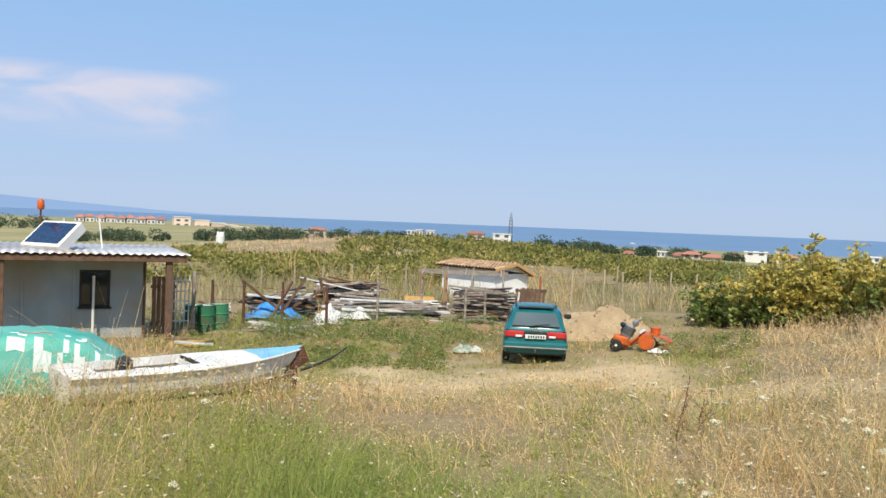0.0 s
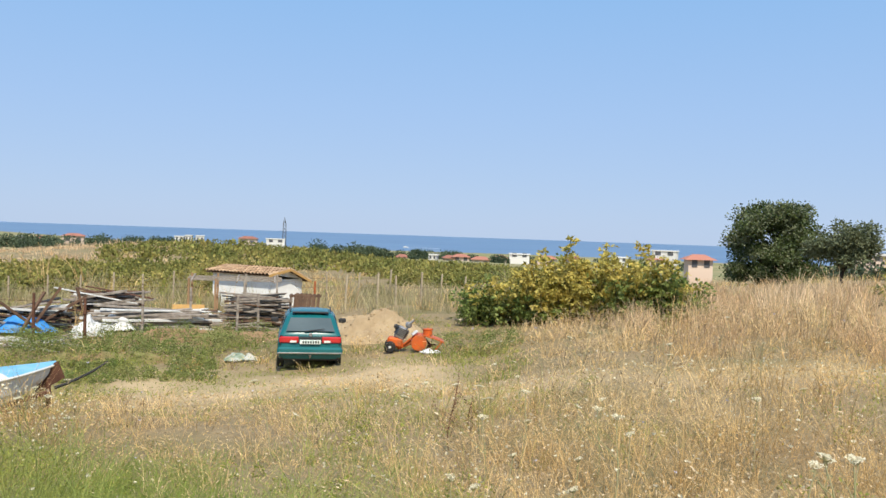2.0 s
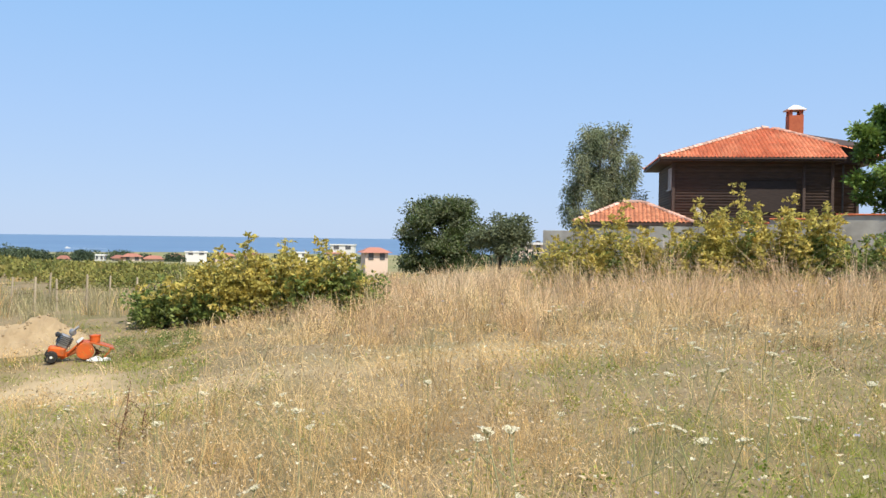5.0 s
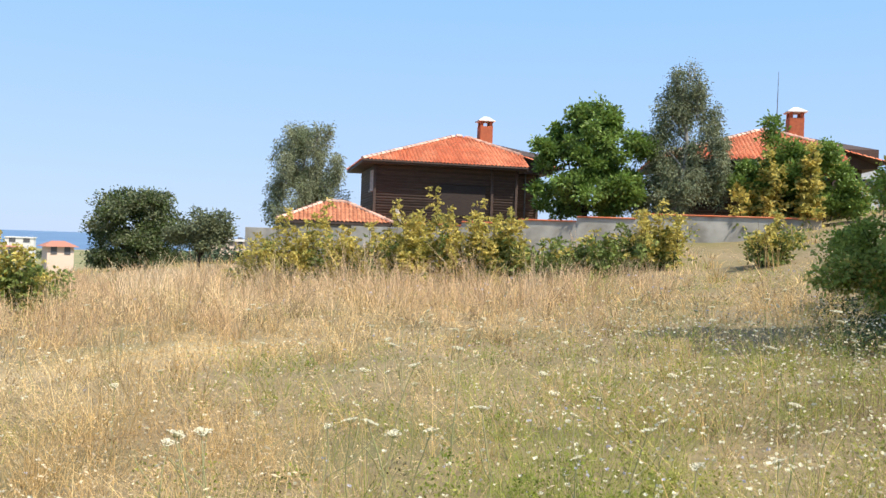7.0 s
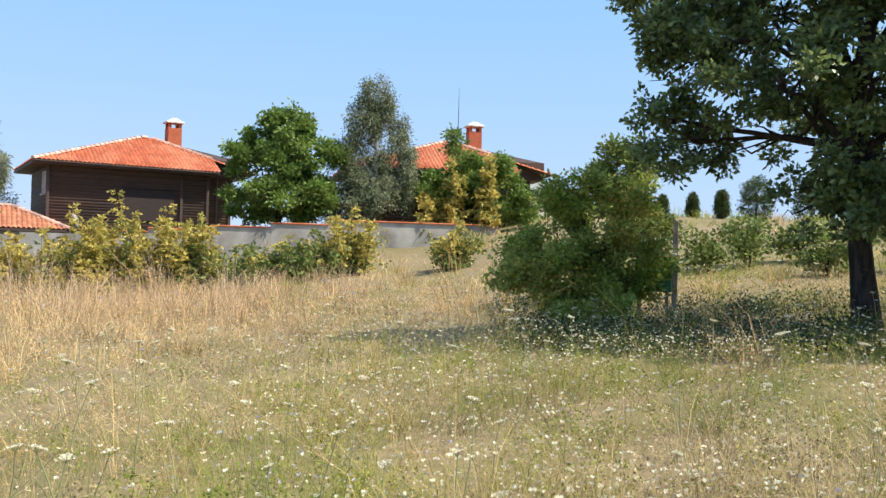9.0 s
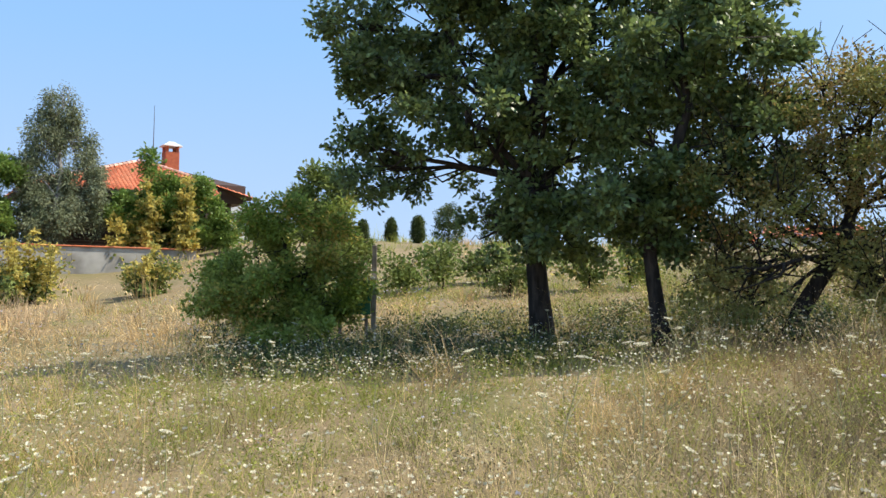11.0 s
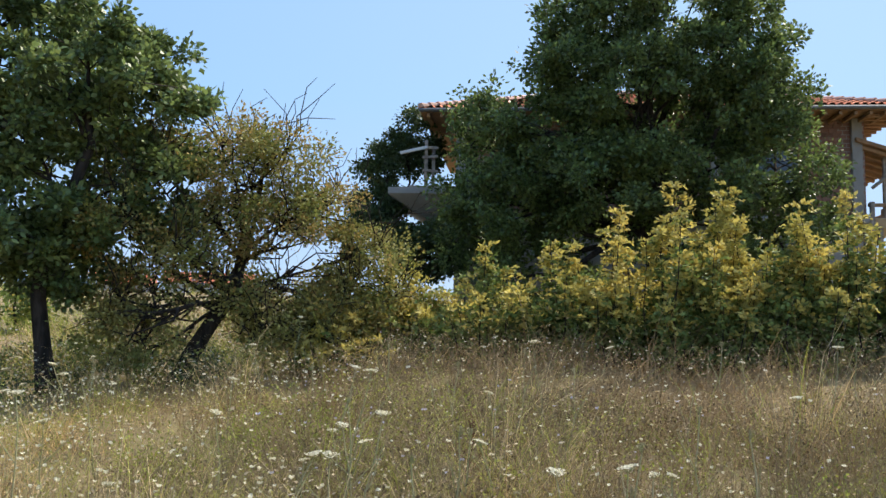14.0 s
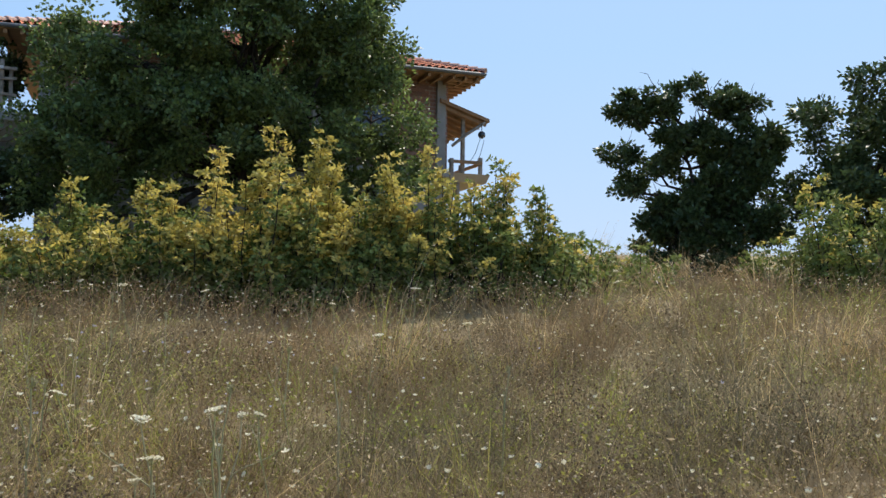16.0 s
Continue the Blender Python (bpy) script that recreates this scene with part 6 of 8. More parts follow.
tubes("flap_stay", [([(0.74, -0.29, 0.32), (0.66, -0.28, 0.2), (0.58, -0.27, 0.1)], (0.03, 0.028, 0.026))], orange_paint, tl, 5)
tubes("rotor", [([(0.42, -0.29, 0.2), (0.42, 0.29, 0.2)], (0.05, 0.05))] + [([(0.42, -0.26 + 0.1 * k, 0.2), (0.42 + 0.17 * math.cos(k * 2.1), -0.26 + 0.1 * k, 0.2 + 0.17 * math.sin(k * 2.1))], (0.02, 0.012)) for k in range(6)], rust, tl, 5)
ring_solid([(0.13, 0), (0.13, 0.15), (0.145, 0.155), (0.145, 0.185), (0.05, 0.2)], orange_paint, "cap", tl, 16).matrix_local = pose(0.36, 0, 0.45)

_rng = np.random.default_rng(8)


def heap(name, label, category, az, r, w, d, h, mat, seed, lumps=90, stuff=True):
    """A low lumpy heap, blended into the ground, with clods on it."""
    bm = bmesh.new()
    n = 48
    grid = []
    c = at(az, r)
    for j in range(n):
        for i in range(n):
            u, v = -1 + 2 * i / (n - 1), -1 + 2 * j / (n - 1)
            q = max(0.0, 1 - u * u - v * v)
            x, y = u * w, v * d
            z = float(height(c.x + x, c.y + y)) - c.z + h * q ** 0.8 * (0.75 + 0.5 * noise.noise((u * 2 + seed, v * 2, 0))) + 0.09 * min(1.0, 3 * q) * noise.noise((u * 9, v * 6, seed)) + 0.05 * min(1.0, 3 * q) * noise.noise((u * 19, v * 13, seed)) - 0.05 + 0.03 * (q > 0)
            grid.append(bm.verts.new((x, y, z)))
    for j in range(n - 1):
        for i in range(n - 1):
            bm.faces.new((grid[j * n + i], grid[j * n + i + 1], grid[(j + 1) * n + i + 1], grid[(j + 1) * n + i]))
    rr = random.Random(seed)
    zs = [v.co.z for v in grid]
    for _ in range(lumps):
        k = rr.randrange(len(grid))
        u, v = (k % n) / (n - 1) * 2 - 1, (k // n) / (n - 1) * 2 - 1
        if u * u + v * v > 0.95:
            continue
        s = rr.uniform(0.02, 0.05)
        made = bmesh.ops.create_icosphere(bm, subdivisions=1, radius=s)["verts"]
        for q in made:
            q.co = Vector((q.co.x * rr.uniform(0.8, 1.3), q.co.y, q.co.z * 0.7)) + Vector((u * w, v * d, zs[k] + s * 0.2))
    ob = part(name, bm, mat, smooth=False)
    ob.location = c
    return tagged(ob, label, category, kind="stuff")


heap("clay_heap", "heap of dry tan clay and clods", "heap", 10.0, 27.0, 1.9, 1.2, 0.85, clay, 3, 130)
heap("earth_bank", "grassy bank of tan earth by the timber", "heap", 0.0, 28.5, 2.6, 1.1, 0.42, bank_earth, 7, 40)
heap("earth_bank", "low bank of earth overgrown with weeds", "heap", -5.5, 25.0, 1.8, 0.9, 0.26, bank_earth, 9, 40)


def sheet(name, label, category, az, r, w, d, h, mat, seed, turn=0.0):
    """A crumpled cloth or plastic sheet lying over something."""
    bm = bmesh.new()
    n = 16
    c = at(az, r)
    g = []
    for j in range(n):
        for i in range(n):
            u, v = -1 + 2 * i / (n - 1), -1 + 2 * j / (n - 1)
            q = max(0.0, 1 - 0.9 * max(abs(u), abs(v)) ** 2)
            g.append(bm.verts.new((u * w + 0.06 * noise.noise((u * 3, v * 3, seed)), v * d, 0.02 + h * q * (0.7 + 0.6 * noise.noise((u * 1.7, v * 1.7, seed + 4))) + 0.10 * h * abs(noise.noise((u * 6, v * 6, seed))))))
    for j in range(n - 1):
        for i in range(n - 1):
            bm.faces.new((g[j * n + i], g[j * n + i + 1], g[(j + 1) * n + i + 1], g[(j + 1) * n + i]))
    ob = part(name, bm, mat)
    ob.matrix_world = pose(*c, 0, 0, turn)
    return tagged(ob, label, category)


sheet("plastic_bag", "crumpled white plastic bag on the grass", "bag", 1.75, 24.5, 0.34, 0.26, 0.26, bag_white, 1)
sheet("plastic_bag", "small grey plastic bag beside another bag", "bag", 2.5, 24.4, 0.22, 0.2, 0.2, bag_white, 2)
sheet("rag", "crumpled white rag under the tiller", "rag", 14.2, 23.55, 0.27, 0.14, 0.13, plastic_white, 5)
sheet("tarpaulin", "crumpled blue tarpaulin over a timber pile", "tarpaulin", -10.7, 31.5, 1.0, 0.6, 0.62, blue_sheet, 6, 12)
sheet("plastic_sheet", "white plastic sheet sagging off a timber pile", "sheet", -7.0, 29.5, 0.5, 0.5, 0.75, plastic_white, 7, 40)
sheet("plastic_sheet", "white sheet lying on the timber", "sheet", -5.6, 30.6, 0.6, 0.5, 0.6, plastic_white, 12, 10)

_board = {}


def pile(name, label, category, az, r, n, length, spread, high, mats, seed, turn=0.0, wild=12.0, wide=(0.08, 0.2), thick=(0.03, 0.08)):
    """Loose boards or branches stacked in layers; each board is a part."""
    th = empty(name, at(az, r, -0.03), label, category, turn=turn)
    rr = random.Random(seed)
    for k in range(n):
        q = k / n
        key = (name, rr.randrange(4), mats[rr.randrange(len(mats))].name)
        if key not in _board:
            bm = box_bm((1.0, rr.uniform(*wide), rr.uniform(*thick)), (0, 0, 0), 0.006)
            me = bpy.data.meshes.new("board")
            bm.to_mesh(me)
            bm.free()
            me.materials.append(bpy.data.materials[key[2]])
            _board[key] = me
        ob = new("board", _board[key])
        ob.parent = th
        l = length * rr.uniform(0.6, 1.1)
        shrink = 1 - 0.55 * q
        ob.matrix_local = pose(rr.uniform(-0.3, 0.3) * length * 0.5, rr.uniform(-1, 1) * spread * shrink, high * q * rr.uniform(0.8, 1.05), rr.uniform(-6, 6), rr.uniform(-wild, wild) * 0.35 * (0.2 + q), rr.uniform(-wild, wild)) @ Matrix.Diagonal((l, 1, 1, 1))
    return th


pile("timber_pile", "long pile of grey weathered planks and battens", "timber pile", -3.4, 31.0, 70, 3.6, 0.8, 0.75, [grey_wood, grey_wood, plastic_white, brown_wood, grey_wood], 21, 4, 13)
pile("timber_pile", "heap of broken boards and beams", "timber pile", -6.0, 33.0, 60, 2.6, 0.9, 1.25, [brown_wood, grey_wood, rust, car_dark, grey_wood, plastic_white], 22, -8, 30)
pile("timber_pile", "jumbled heap of old timber and frames", "timber pile", -10.2, 32.0, 34, 2.4, 0.8, 0.9, [brown_wood, grey_wood, car_dark, plastic_white], 23, 18, 40)
pile("branch_pile", "loose pile of bleached branches on the grass", "branch pile", -10.0, 27.5, 34, 2.2, 0.7, 0.28, [grey_wood, plastic_white], 24, 0, 40, (0.03, 0.07), (0.03, 0.06))
pile("firewood_stack", "stack of grey split firewood", "firewood", 2.9, 31.0, 190, 1.9, 0.55, 1.2, [grey_wood, grey_wood, brown_wood, car_dark], 25, -3, 22, (0.03, 0.07), (0.03, 0.06))
pile("timber_pile", "low row of stacked boards by the shed", "timber pile", -0.2, 33.0, 36, 2.4, 0.5, 0.45, [grey_wood, brown_wood], 26, 2, 8)
pile("board_stack", "boards lying beside the hut", "timber pile", -15.9, 24.6, 8, 1.2, 0.4, 0.16, [plastic_white, orange_panel, brown_wood], 27, 10, 25, (0.4, 0.7), (0.03, 0.06))
pile("rubble_pile", "rusty scrap and stones behind the barrels", "scrap", -15.0, 31.0, 22, 1.6, 0.6, 0.55, [rust, plastic_white, grey_wood], 28, 0, 50)
_o = tagged(part("ochre_panel", box_bm((1.15, 0.06, 0.42), (0, 0, 0), 0.01), orange_panel), "ochre board propped on stacked timber", "board")
_o.matrix_world = pose(*at(-1.35, 33.0, 0.38), -20, 0, 2)
for az, r, l, tilt, turn in ((-11.2, 30.8, 2.3, 38, 25), (-9.6, 31.2, 1.9, -58, 10), (-10.2, 31.0, 1.6, -50, 60), (-7.6, 32.0, 1.5, 75, 20), (-8.7, 31.4, 1.9, -32, 12)):
    _o = tagged(part("beam", box_bm((l, 0.09, 0.09), (0, 0, 0), 0.008), brown_wood), "brown beam leaning on the timber heap", "beam", "leaning beams")
    _o.matrix_world = pose(*at(az, r, 0.70), 0, tilt, turn)

# pallets stood on edge by the firewood
for az, r in ((4.9, 31.2), (5.3, 31.8)):
    p = empty("pallet", at(az, r, -0.02), "grey wooden pallet stood on edge", "pallet", "pallets", turn=-25)
    for k in range(6):
        part("slat", box_bm((0.09, 0.025, 1.15), (k * 0.16, 0, 0), 0.004, (-12, 0, 0)), brown_wood, p)
    for z in (0.1, 0.55, 1.0):
        part("bearer", box_bm((0.95, 0.08, 0.09), (0.4, 0.06 + z * 0.2, z), 0.004), brown_wood, p)

# shed: long side and white gable
shed_white = material("whitewashed_boards", (0.88, 0.88, 0.86), 0.8, (0.78, 0.78, 0.76), 2.0, 5.0)
_sp = at(3.6, 41.0)
shed = empty("garden_shed", (_sp.x, _sp.y, eye_z(-2.9, 41) - 2.38), "small white shed with a tiled gable roof", "shed", turn=-46)
bm = bmesh.new()
for x0, y0, x1, y1 in ((-3.6, 0, 0, 0.12), (-0.12, 0.12, 0, 2.3), (-3.6, 0.12, -3.48, 2.3), (-3.48, 2.18, -0.12, 2.3)):
    box_bm((x1 - x0, y1 - y0, 2.82 if y1 < 1 else 2.6), ((x0 + x1) / 2, (y0 + y1) / 2, -0.6), bm=bm)
part("wall", bm, shed_white, shed)
bm = bmesh.new()
for x in (-3.6, -0.12):
    vs = [bm.verts.new(p) for p in ((x, 0, 2.25), (x, 2.3, 2.0), (x, 1.15, 2.45), (x + 0.12, 0, 2.25), (x + 0.12, 2.3, 2.0), (x + 0.12, 1.15, 2.45))]
    for f in ((0, 1, 2), (3, 5, 4), (0, 3, 4, 1), (1, 4, 5, 2), (2, 5, 3, 0)):
        bm.faces.new([vs[i] for i in f])
part("gable", bm, shed_white, shed)
v1, f1 = tile_slope((-3.9, -0.35, 2.24), (0.3, -0.35, 2.24), (0.3, 1.15, 2.50), (-3.9, 1.15, 2.50), 0.22, 0.34)
v2, f2 = tile_slope((0.3, 2.65, 1.90), (-3.9, 2.65, 1.90), (-3.9, 1.15, 2.50), (0.3, 1.15, 2.50), 0.22, 0.34)
_o = new("roof", mesh_of("roof", np.concatenate([v1, v2]), np.concatenate([f1, f2 + len(v1)]), [shed_tile]))
_o.parent = shed
for y0, z0 in ((-0.35, 2.14), (2.65, 1.80)):
    plate_quad("barge_board", [(0.32, y0, z0), (0.32, 1.15, 2.40), (0.32, 1.15, 2.52), (0.32, y0, z0 + 0.12)], orange_panel, shed, 0.03)
plate_quad("roof_boards", [(-3.85, -0.33, 2.21), (0.28, -0.33, 2.21), (0.28, 1.15, 2.46), (-3.85, 1.15, 2.46)], brown_wood, shed, 0.02)
plate_quad("roof_boards", [(-3.85, 2.63, 1.87), (0.28, 2.63, 1.87), (0.28, 1.15, 2.46), (-3.85, 1.15, 2.46)], brown_wood, shed, 0.02)
# open lean-to frame in front of it
per = empty("lean_to", at(1.6, 36.5), "open timber lean-to frame over stacked wood", "lean-to", turn=-4)
for x in (-1.9, -0.85, 0.3, 1.6):
    for y in (0, 1.4):
        part("post", box_bm((0.08, 0.08, 1.75 if y else 1.6), (x, y, -0.1), 0.008), pine if x < 0 else grey_wood, per)
for k in range(5):
    part("rail", box_bm((3.8, 0.05, 0.035), (-0.1, k * 0.36, 1.42 + k * 0.02), 0.006), grey_wood, per)
for x in (-1.8, 0.0, 1.5):
    part("rafter", box_bm((0.06, 1.7, 0.07), (x, 0.7, 1.45), 0.006, (6, 0, 0)), grey_wood, per)

# fence posts and wire
post_mesh = {}


def fence_post(az, r, h, mat, lean, label, group):
    th = empty("fence_post", at(az, r, -0.1), label, "fence post", group, turn=az)
    _o = part("post", box_bm((0.085, 0.085, h), (0, 0, 0), 0.012, (lean, lean * 0.6, 0), taper=0.85), mat, th)
    for z in (0.35, 0.7):
        part("wire_tie", box_bm((0.10, 0.10, 0.02), (0, 0, h * z), 0.004), rust, th)


rusty_row = [(-14.6, 30.0, 1.55), (-12.65, 29.5, 1.55), (-10.2, 29.0, 1.6), (-7.35, 27.5, 1.55)]
for az, r, h in rusty_row:
    fence_post(az, r, h, rust, random.uniform(-2, 2), "rusty iron fence post", "iron fence posts")
for az, r, h in [(-4.06, 29.0, 1.6), (-1.2, 31.5, 1.5), (1.65, 28.6, 1.55), (3.0, 29.5, 1.5)]:
    fence_post(az, r, h, grey_wood, random.uniform(-3, 3), "grey wooden fence post", "wooden fence posts")
far_row = [(-11.6, 44, 1.5), (-9.5, 44, 1.5), (-7.7, 44, 1.5), (-5.8, 44, 1.6), (-4.1, 44, 1.6), (-2.3, 44, 1.7), (5.5, 44, 1.6), (7.3, 44, 1.7), (8.5, 37, 1.6), (9.3, 45, 1.7), (10.55, 36, 1.6), (11.35, 45, 1.8), (11.8, 41, 1.5), (13.42, 38, 1.6), (14.7, 46, 1.6), (16.3, 44, 1.5)]
bleached = material("bleached_post", (0.46, 0.38, 0.27), 0.9, (0.33, 0.27, 0.19), 6.0, obj_random=0.15)
for az, r, h in far_row:
    fence_post(az, r, h, bleached, random.uniform(-3, 3), "bleached wooden fence post in dry grass", "field fence posts")
fence_post(6.5, 36.0, 1.45, orange_paint, 1, "red-painted stake by the shed", "")
lines = []
for z in (0.35, 0.8, 1.25):
    lines.append(([at(a, r, z) for a, r, _ in rusty_row], [0.006] * 4))
    lines.append(([at(a, r, z) for a, r in ((-11.6, 44), (-7.7, 44), (-2.3, 44), (5.5, 44), (9.3, 45), (14.7, 46))], [0.006] * 6))
tagged(tubes("fence_wire", lines, rust, sides=4), "thin rusty fence wires between the posts", "wire", kind="stuff")

# feeder frame beside the bush
fd = empty("feeder", at(88.9, 15.9), "old wooden post with a white-topped crate in the bush", "crate", turn=-89)
part("post", box_bm((0.09, 0.09, 1.9), (0.18, 0, -0.1), 0.01), grey_wood, fd)
part("crate", box_bm((0.62, 0.4, 0.62), (-0.18, 0.05, 0.55), 0.01), barrel_green, fd, "faded green crate")
part("lid", box_bm((0.72, 0.5, 0.05), (-0.16, 0.05, 1.18), 0.008), white_paint, fd, "white lid")
for x in (-0.42, 0.05):
    part("leg", box_bm((0.06, 0.06, 0.6), (x, 0.05, -0.05), 0.005), grey_wood, fd)

# parked car and low house far beyond the oaks
fc = empty("far_car", at(107.9, 46.0, 0), "blue-grey parked car beyond the trees", "car", turn=-115)
part("body", box_bm((3.9, 1.6, 0.6), (0, 0, 0.3), 0.15), material("blue_grey_paint", (0.20, 0.27, 0.36), 0.3, spec=0.6), fc)
part("cabin", box_bm((2.1, 1.4, 0.5), (-0.1, 0, 0.9), 0.12, taper=0.75), car_glass, fc)
for x in (-1.2, 1.2):
    for y in (-0.7, 0.7):
        ring_solid([(0.3, -0.08), (0.3, 0.08)], tyre, "wheel", fc, 14).matrix_local = pose(x, y, 0.3, 90, 0, 0)
for az, r, w, el in ((110.3, 62, 7.0, 3.1), (117.0, 66, 6.0, 3.4)):
    lh = empty("low_house", at(az, r), "low house with a red tiled roof beyond the trees", "house", turn=-az)
    zt = eye_z(el, r) - at(az, r).z
    part("wall", box_bm((w, 5, zt + 1), (0, 2.5, -1)), white_paint, lh)
    v1, f1 = tile_slope((-w / 2 - 0.4, -0.4, zt), (w / 2 + 0.4, -0.4, zt), (w / 2 + 0.4, 2.5, zt + 0.9), (-w / 2 - 0.4, 2.5, zt + 0.9), 0.3, 0.5)
    v2, f2 = tile_slope((w / 2 + 0.4, 5.4, zt), (-w / 2 - 0.4, 5.4, zt), (-w / 2 - 0.4, 2.5, zt + 0.9), (w / 2 + 0.4, 2.5, zt + 0.9), 0.3, 0.5)
    _o = new("roof", mesh_of("roof", np.concatenate([v1, v2]), np.concatenate([f1, f2 + len(v1)]), [tile_red]))
    _o.parent = lh
    window(lh, -1.2, -0.03, max(0.2, zt - 1.3), 0.8, 0.7, white_paint)

# ---- scrub, woods and buildings towards the coast ----
scrub_leaf = material("scrub_leaf", (0.15, 0.172, 0.045), 0.7, (0.27, 0.255, 0.065), 0.3, 5.0, island=0.5, through_light=0.35, color3=(0.37, 0.30, 0.09), scale3=0.25)
wood_leaf = material("far_wood_leaf", (0.045, 0.072, 0.042), 0.8, (0.075, 0.10, 0.052), 0.05, 4.0, island=0.3)
far_wall = material("far_house_wall", (0.66, 0.54, 0.45), 0.9, (0.58, 0.43, 0.34), 0.05, obj_random=0.18)
far_roof = material("far_house_roof", (0.40, 0.175, 0.12), 0.9, (0.34, 0.15, 0.11), 0.2, obj_random=0.2)
far_white = material("far_white_wall", (0.72, 0.71, 0.68), 0.9, (0.62, 0.60, 0.58), 0.05)
far_pane = material("far_window", (0.10, 0.10, 0.11), 0.3)
far_field = material("far_dry_field", (0.34, 0.27, 0.12), 0.95, (0.26, 0.24, 0.10), 0.03, 6.0, color3=(0.18, 0.2, 0.07), scale3=0.02)


def clumps(name, label, category, spots, leaves, leaf, mat, seed):
    """Many bushy clumps of leaves as one mesh: spots of (x, y, z, radius, height)."""
    rng = np.random.default_rng(seed)
    sp = np.asarray(spots, float)
    k = np.repeat(np.arange(len(sp)), leaves)
    d = unit(rng.normal(size=(len(k), 3)))
    q = rng.uniform(0.55, 1.05, len(k))[:, None]
    pts = sp[k, :3] + d * q * np.stack([sp[k, 3], sp[k, 3], sp[k, 4] * 0.5], 1) + np.stack([0 * k, 0 * k, sp[k, 4] * 0.5], 1)
    axis = unit(d + rng.normal(size=d.shape) * 0.7)
    v, f = leaf_arrays(rng, pts, axis, leaf, leaf * 0.65)
    return tagged(new(name, mesh_of(name, v, f, [mat])), label, category, kind="stuff")


rng = np.random.default_rng(77)
spots = []
for _ in range(4600):
    az, r = rng.uniform(-30, 27), math.sqrt(rng.uniform(50 ** 2, 150 ** 2))
    if az > 3 and r < 60 + 16 * noise.noise((az * 0.3, r * 0.05, 5.0)) + 10 * (az > 6):
        continue
    if noise.noise((az * 0.12, r * 0.02, 2.0)) < -0.18 and r < 110:
        continue
    if -14 < az < -6.5 + 2.5 * noise.noise((r * 0.05, az * 0.3, 7.0)) and 95 < r < 150:
        continue
    p = at(az, r)
    ridge = 0.6 + 0.12 * max(0.0, 1 - abs(az - 1.5) / 9)
    h = rng.uniform(0.9, 1.9) * (ridge if r > 90 else 0.8) * (0.55 + 0.45 * min(1.0, max(0.0, (az + 8) / 5)) if r > 90 and az > -9 else 1.0)
    spots.append((p.x, p.y, p.z - 0.2, h * rng.uniform(0.55, 0.9), h))
nearer = [q for q in spots if q[0] ** 2 + q[1] ** 2 < 85 ** 2]
clumps("scrub", "yellowing green scrub on the near slope", "scrub", nearer, 58, 0.28, scrub_leaf, 4)
clumps("scrub", "yellowing green scrub covering the hill", "scrub", [q for q in spots if q[0] ** 2 + q[1] ** 2 >= 85 ** 2], 19, 0.5, scrub_leaf, 5)

spots = []
for a0, a1, r0, r1, n, hh in ((-32, -24, 420, 480, 40, 6), (-23, -17, 280, 330, 22, 4), (-16, -9, 280, 330, 34, 4.2), (-12, -6, 300, 360, 26, 4.5), (-6.5, -1.5, 330, 380, 45, 4.5), (6.5, 10.5, 280, 380, 34, 4.6), (10, 16, 400, 480, 30, 4.6), (15, 22, 335, 370, 20, 3.0), (12.7, 13.6, 300, 315, 7, 3.6), (9.9, 11.4, 300, 315, 8, 3.4), (18.2, 19.2, 300, 315, 6, 3.2), (18, 30, 400, 480, 26, 3.6), (25, 34, 300, 420, 16, 4), (38, 42, 110, 160, 16, 3.5)):
    for _ in range(n):
        az, r = rng.uniform(a0, a1), rng.uniform(r0, r1)
        p = at(az, r)
        h = hh * rng.uniform(0.5, 1.15)
        spots.append((p.x, p.y, p.z - 0.5, h * rng.uniform(0.5, 0.8), h))
clumps("woods", "dark belts of trees between the fields", "woods", spots, 210, 0.7, wood_leaf, 6)


def far_house(az, r, w, d, el_base, h, roof, turn=0.0, flat=False, wall=None, label="white house with a red roof near the coast"):
    """A simple house with storeys of windows; its eave h over the base at that elevation."""
    z = eye_z(el_base, r)
    x, y = r * math.sin(radians(az)), r * math.cos(radians(az))
    th = empty("coast_house", (x, y, z), label, "house", "houses near the coast", turn=-az + turn)
    sink = max(1.0, z - float(height(x, y)) + 1.0)
    part("wall", box_bm((w, d, h + sink), (0, d / 2, -sink)), wall or far_wall, th)
    if flat:
        part("roof", box_bm((w + 0.6, d + 0.6, 0.4), (0, d / 2, h)), far_white, th)
    else:
        bm = bmesh.new()
        e = 0.7
        vs = [bm.verts.new(p) for p in ((-w / 2 - e, -e, h), (w / 2 + e, -e, h), (w / 2 + e, d + e, h), (-w / 2 - e, d + e, h), (-w / 4, d / 2, h + roof), (w / 4, d / 2, h + roof))]
        for f in ((0, 1, 5, 4), (1, 2, 5), (2, 3, 4, 5), (3, 0, 4), (3, 2, 1, 0)):
            bm.faces.new([vs[i] for i in f])
        part("roof", bm, far_roof, th)
    n = max(2, int(w / 4))
    for s in range(max(1, int(h / 3))):
        for k in range(n):
            part("window", box_bm((w / n * 0.45, 0.1, 1.4), (-w / 2 + (k + 0.5) * w / n, -0.05, 0.9 + s * 3.0)), far_pane, th)
    return th


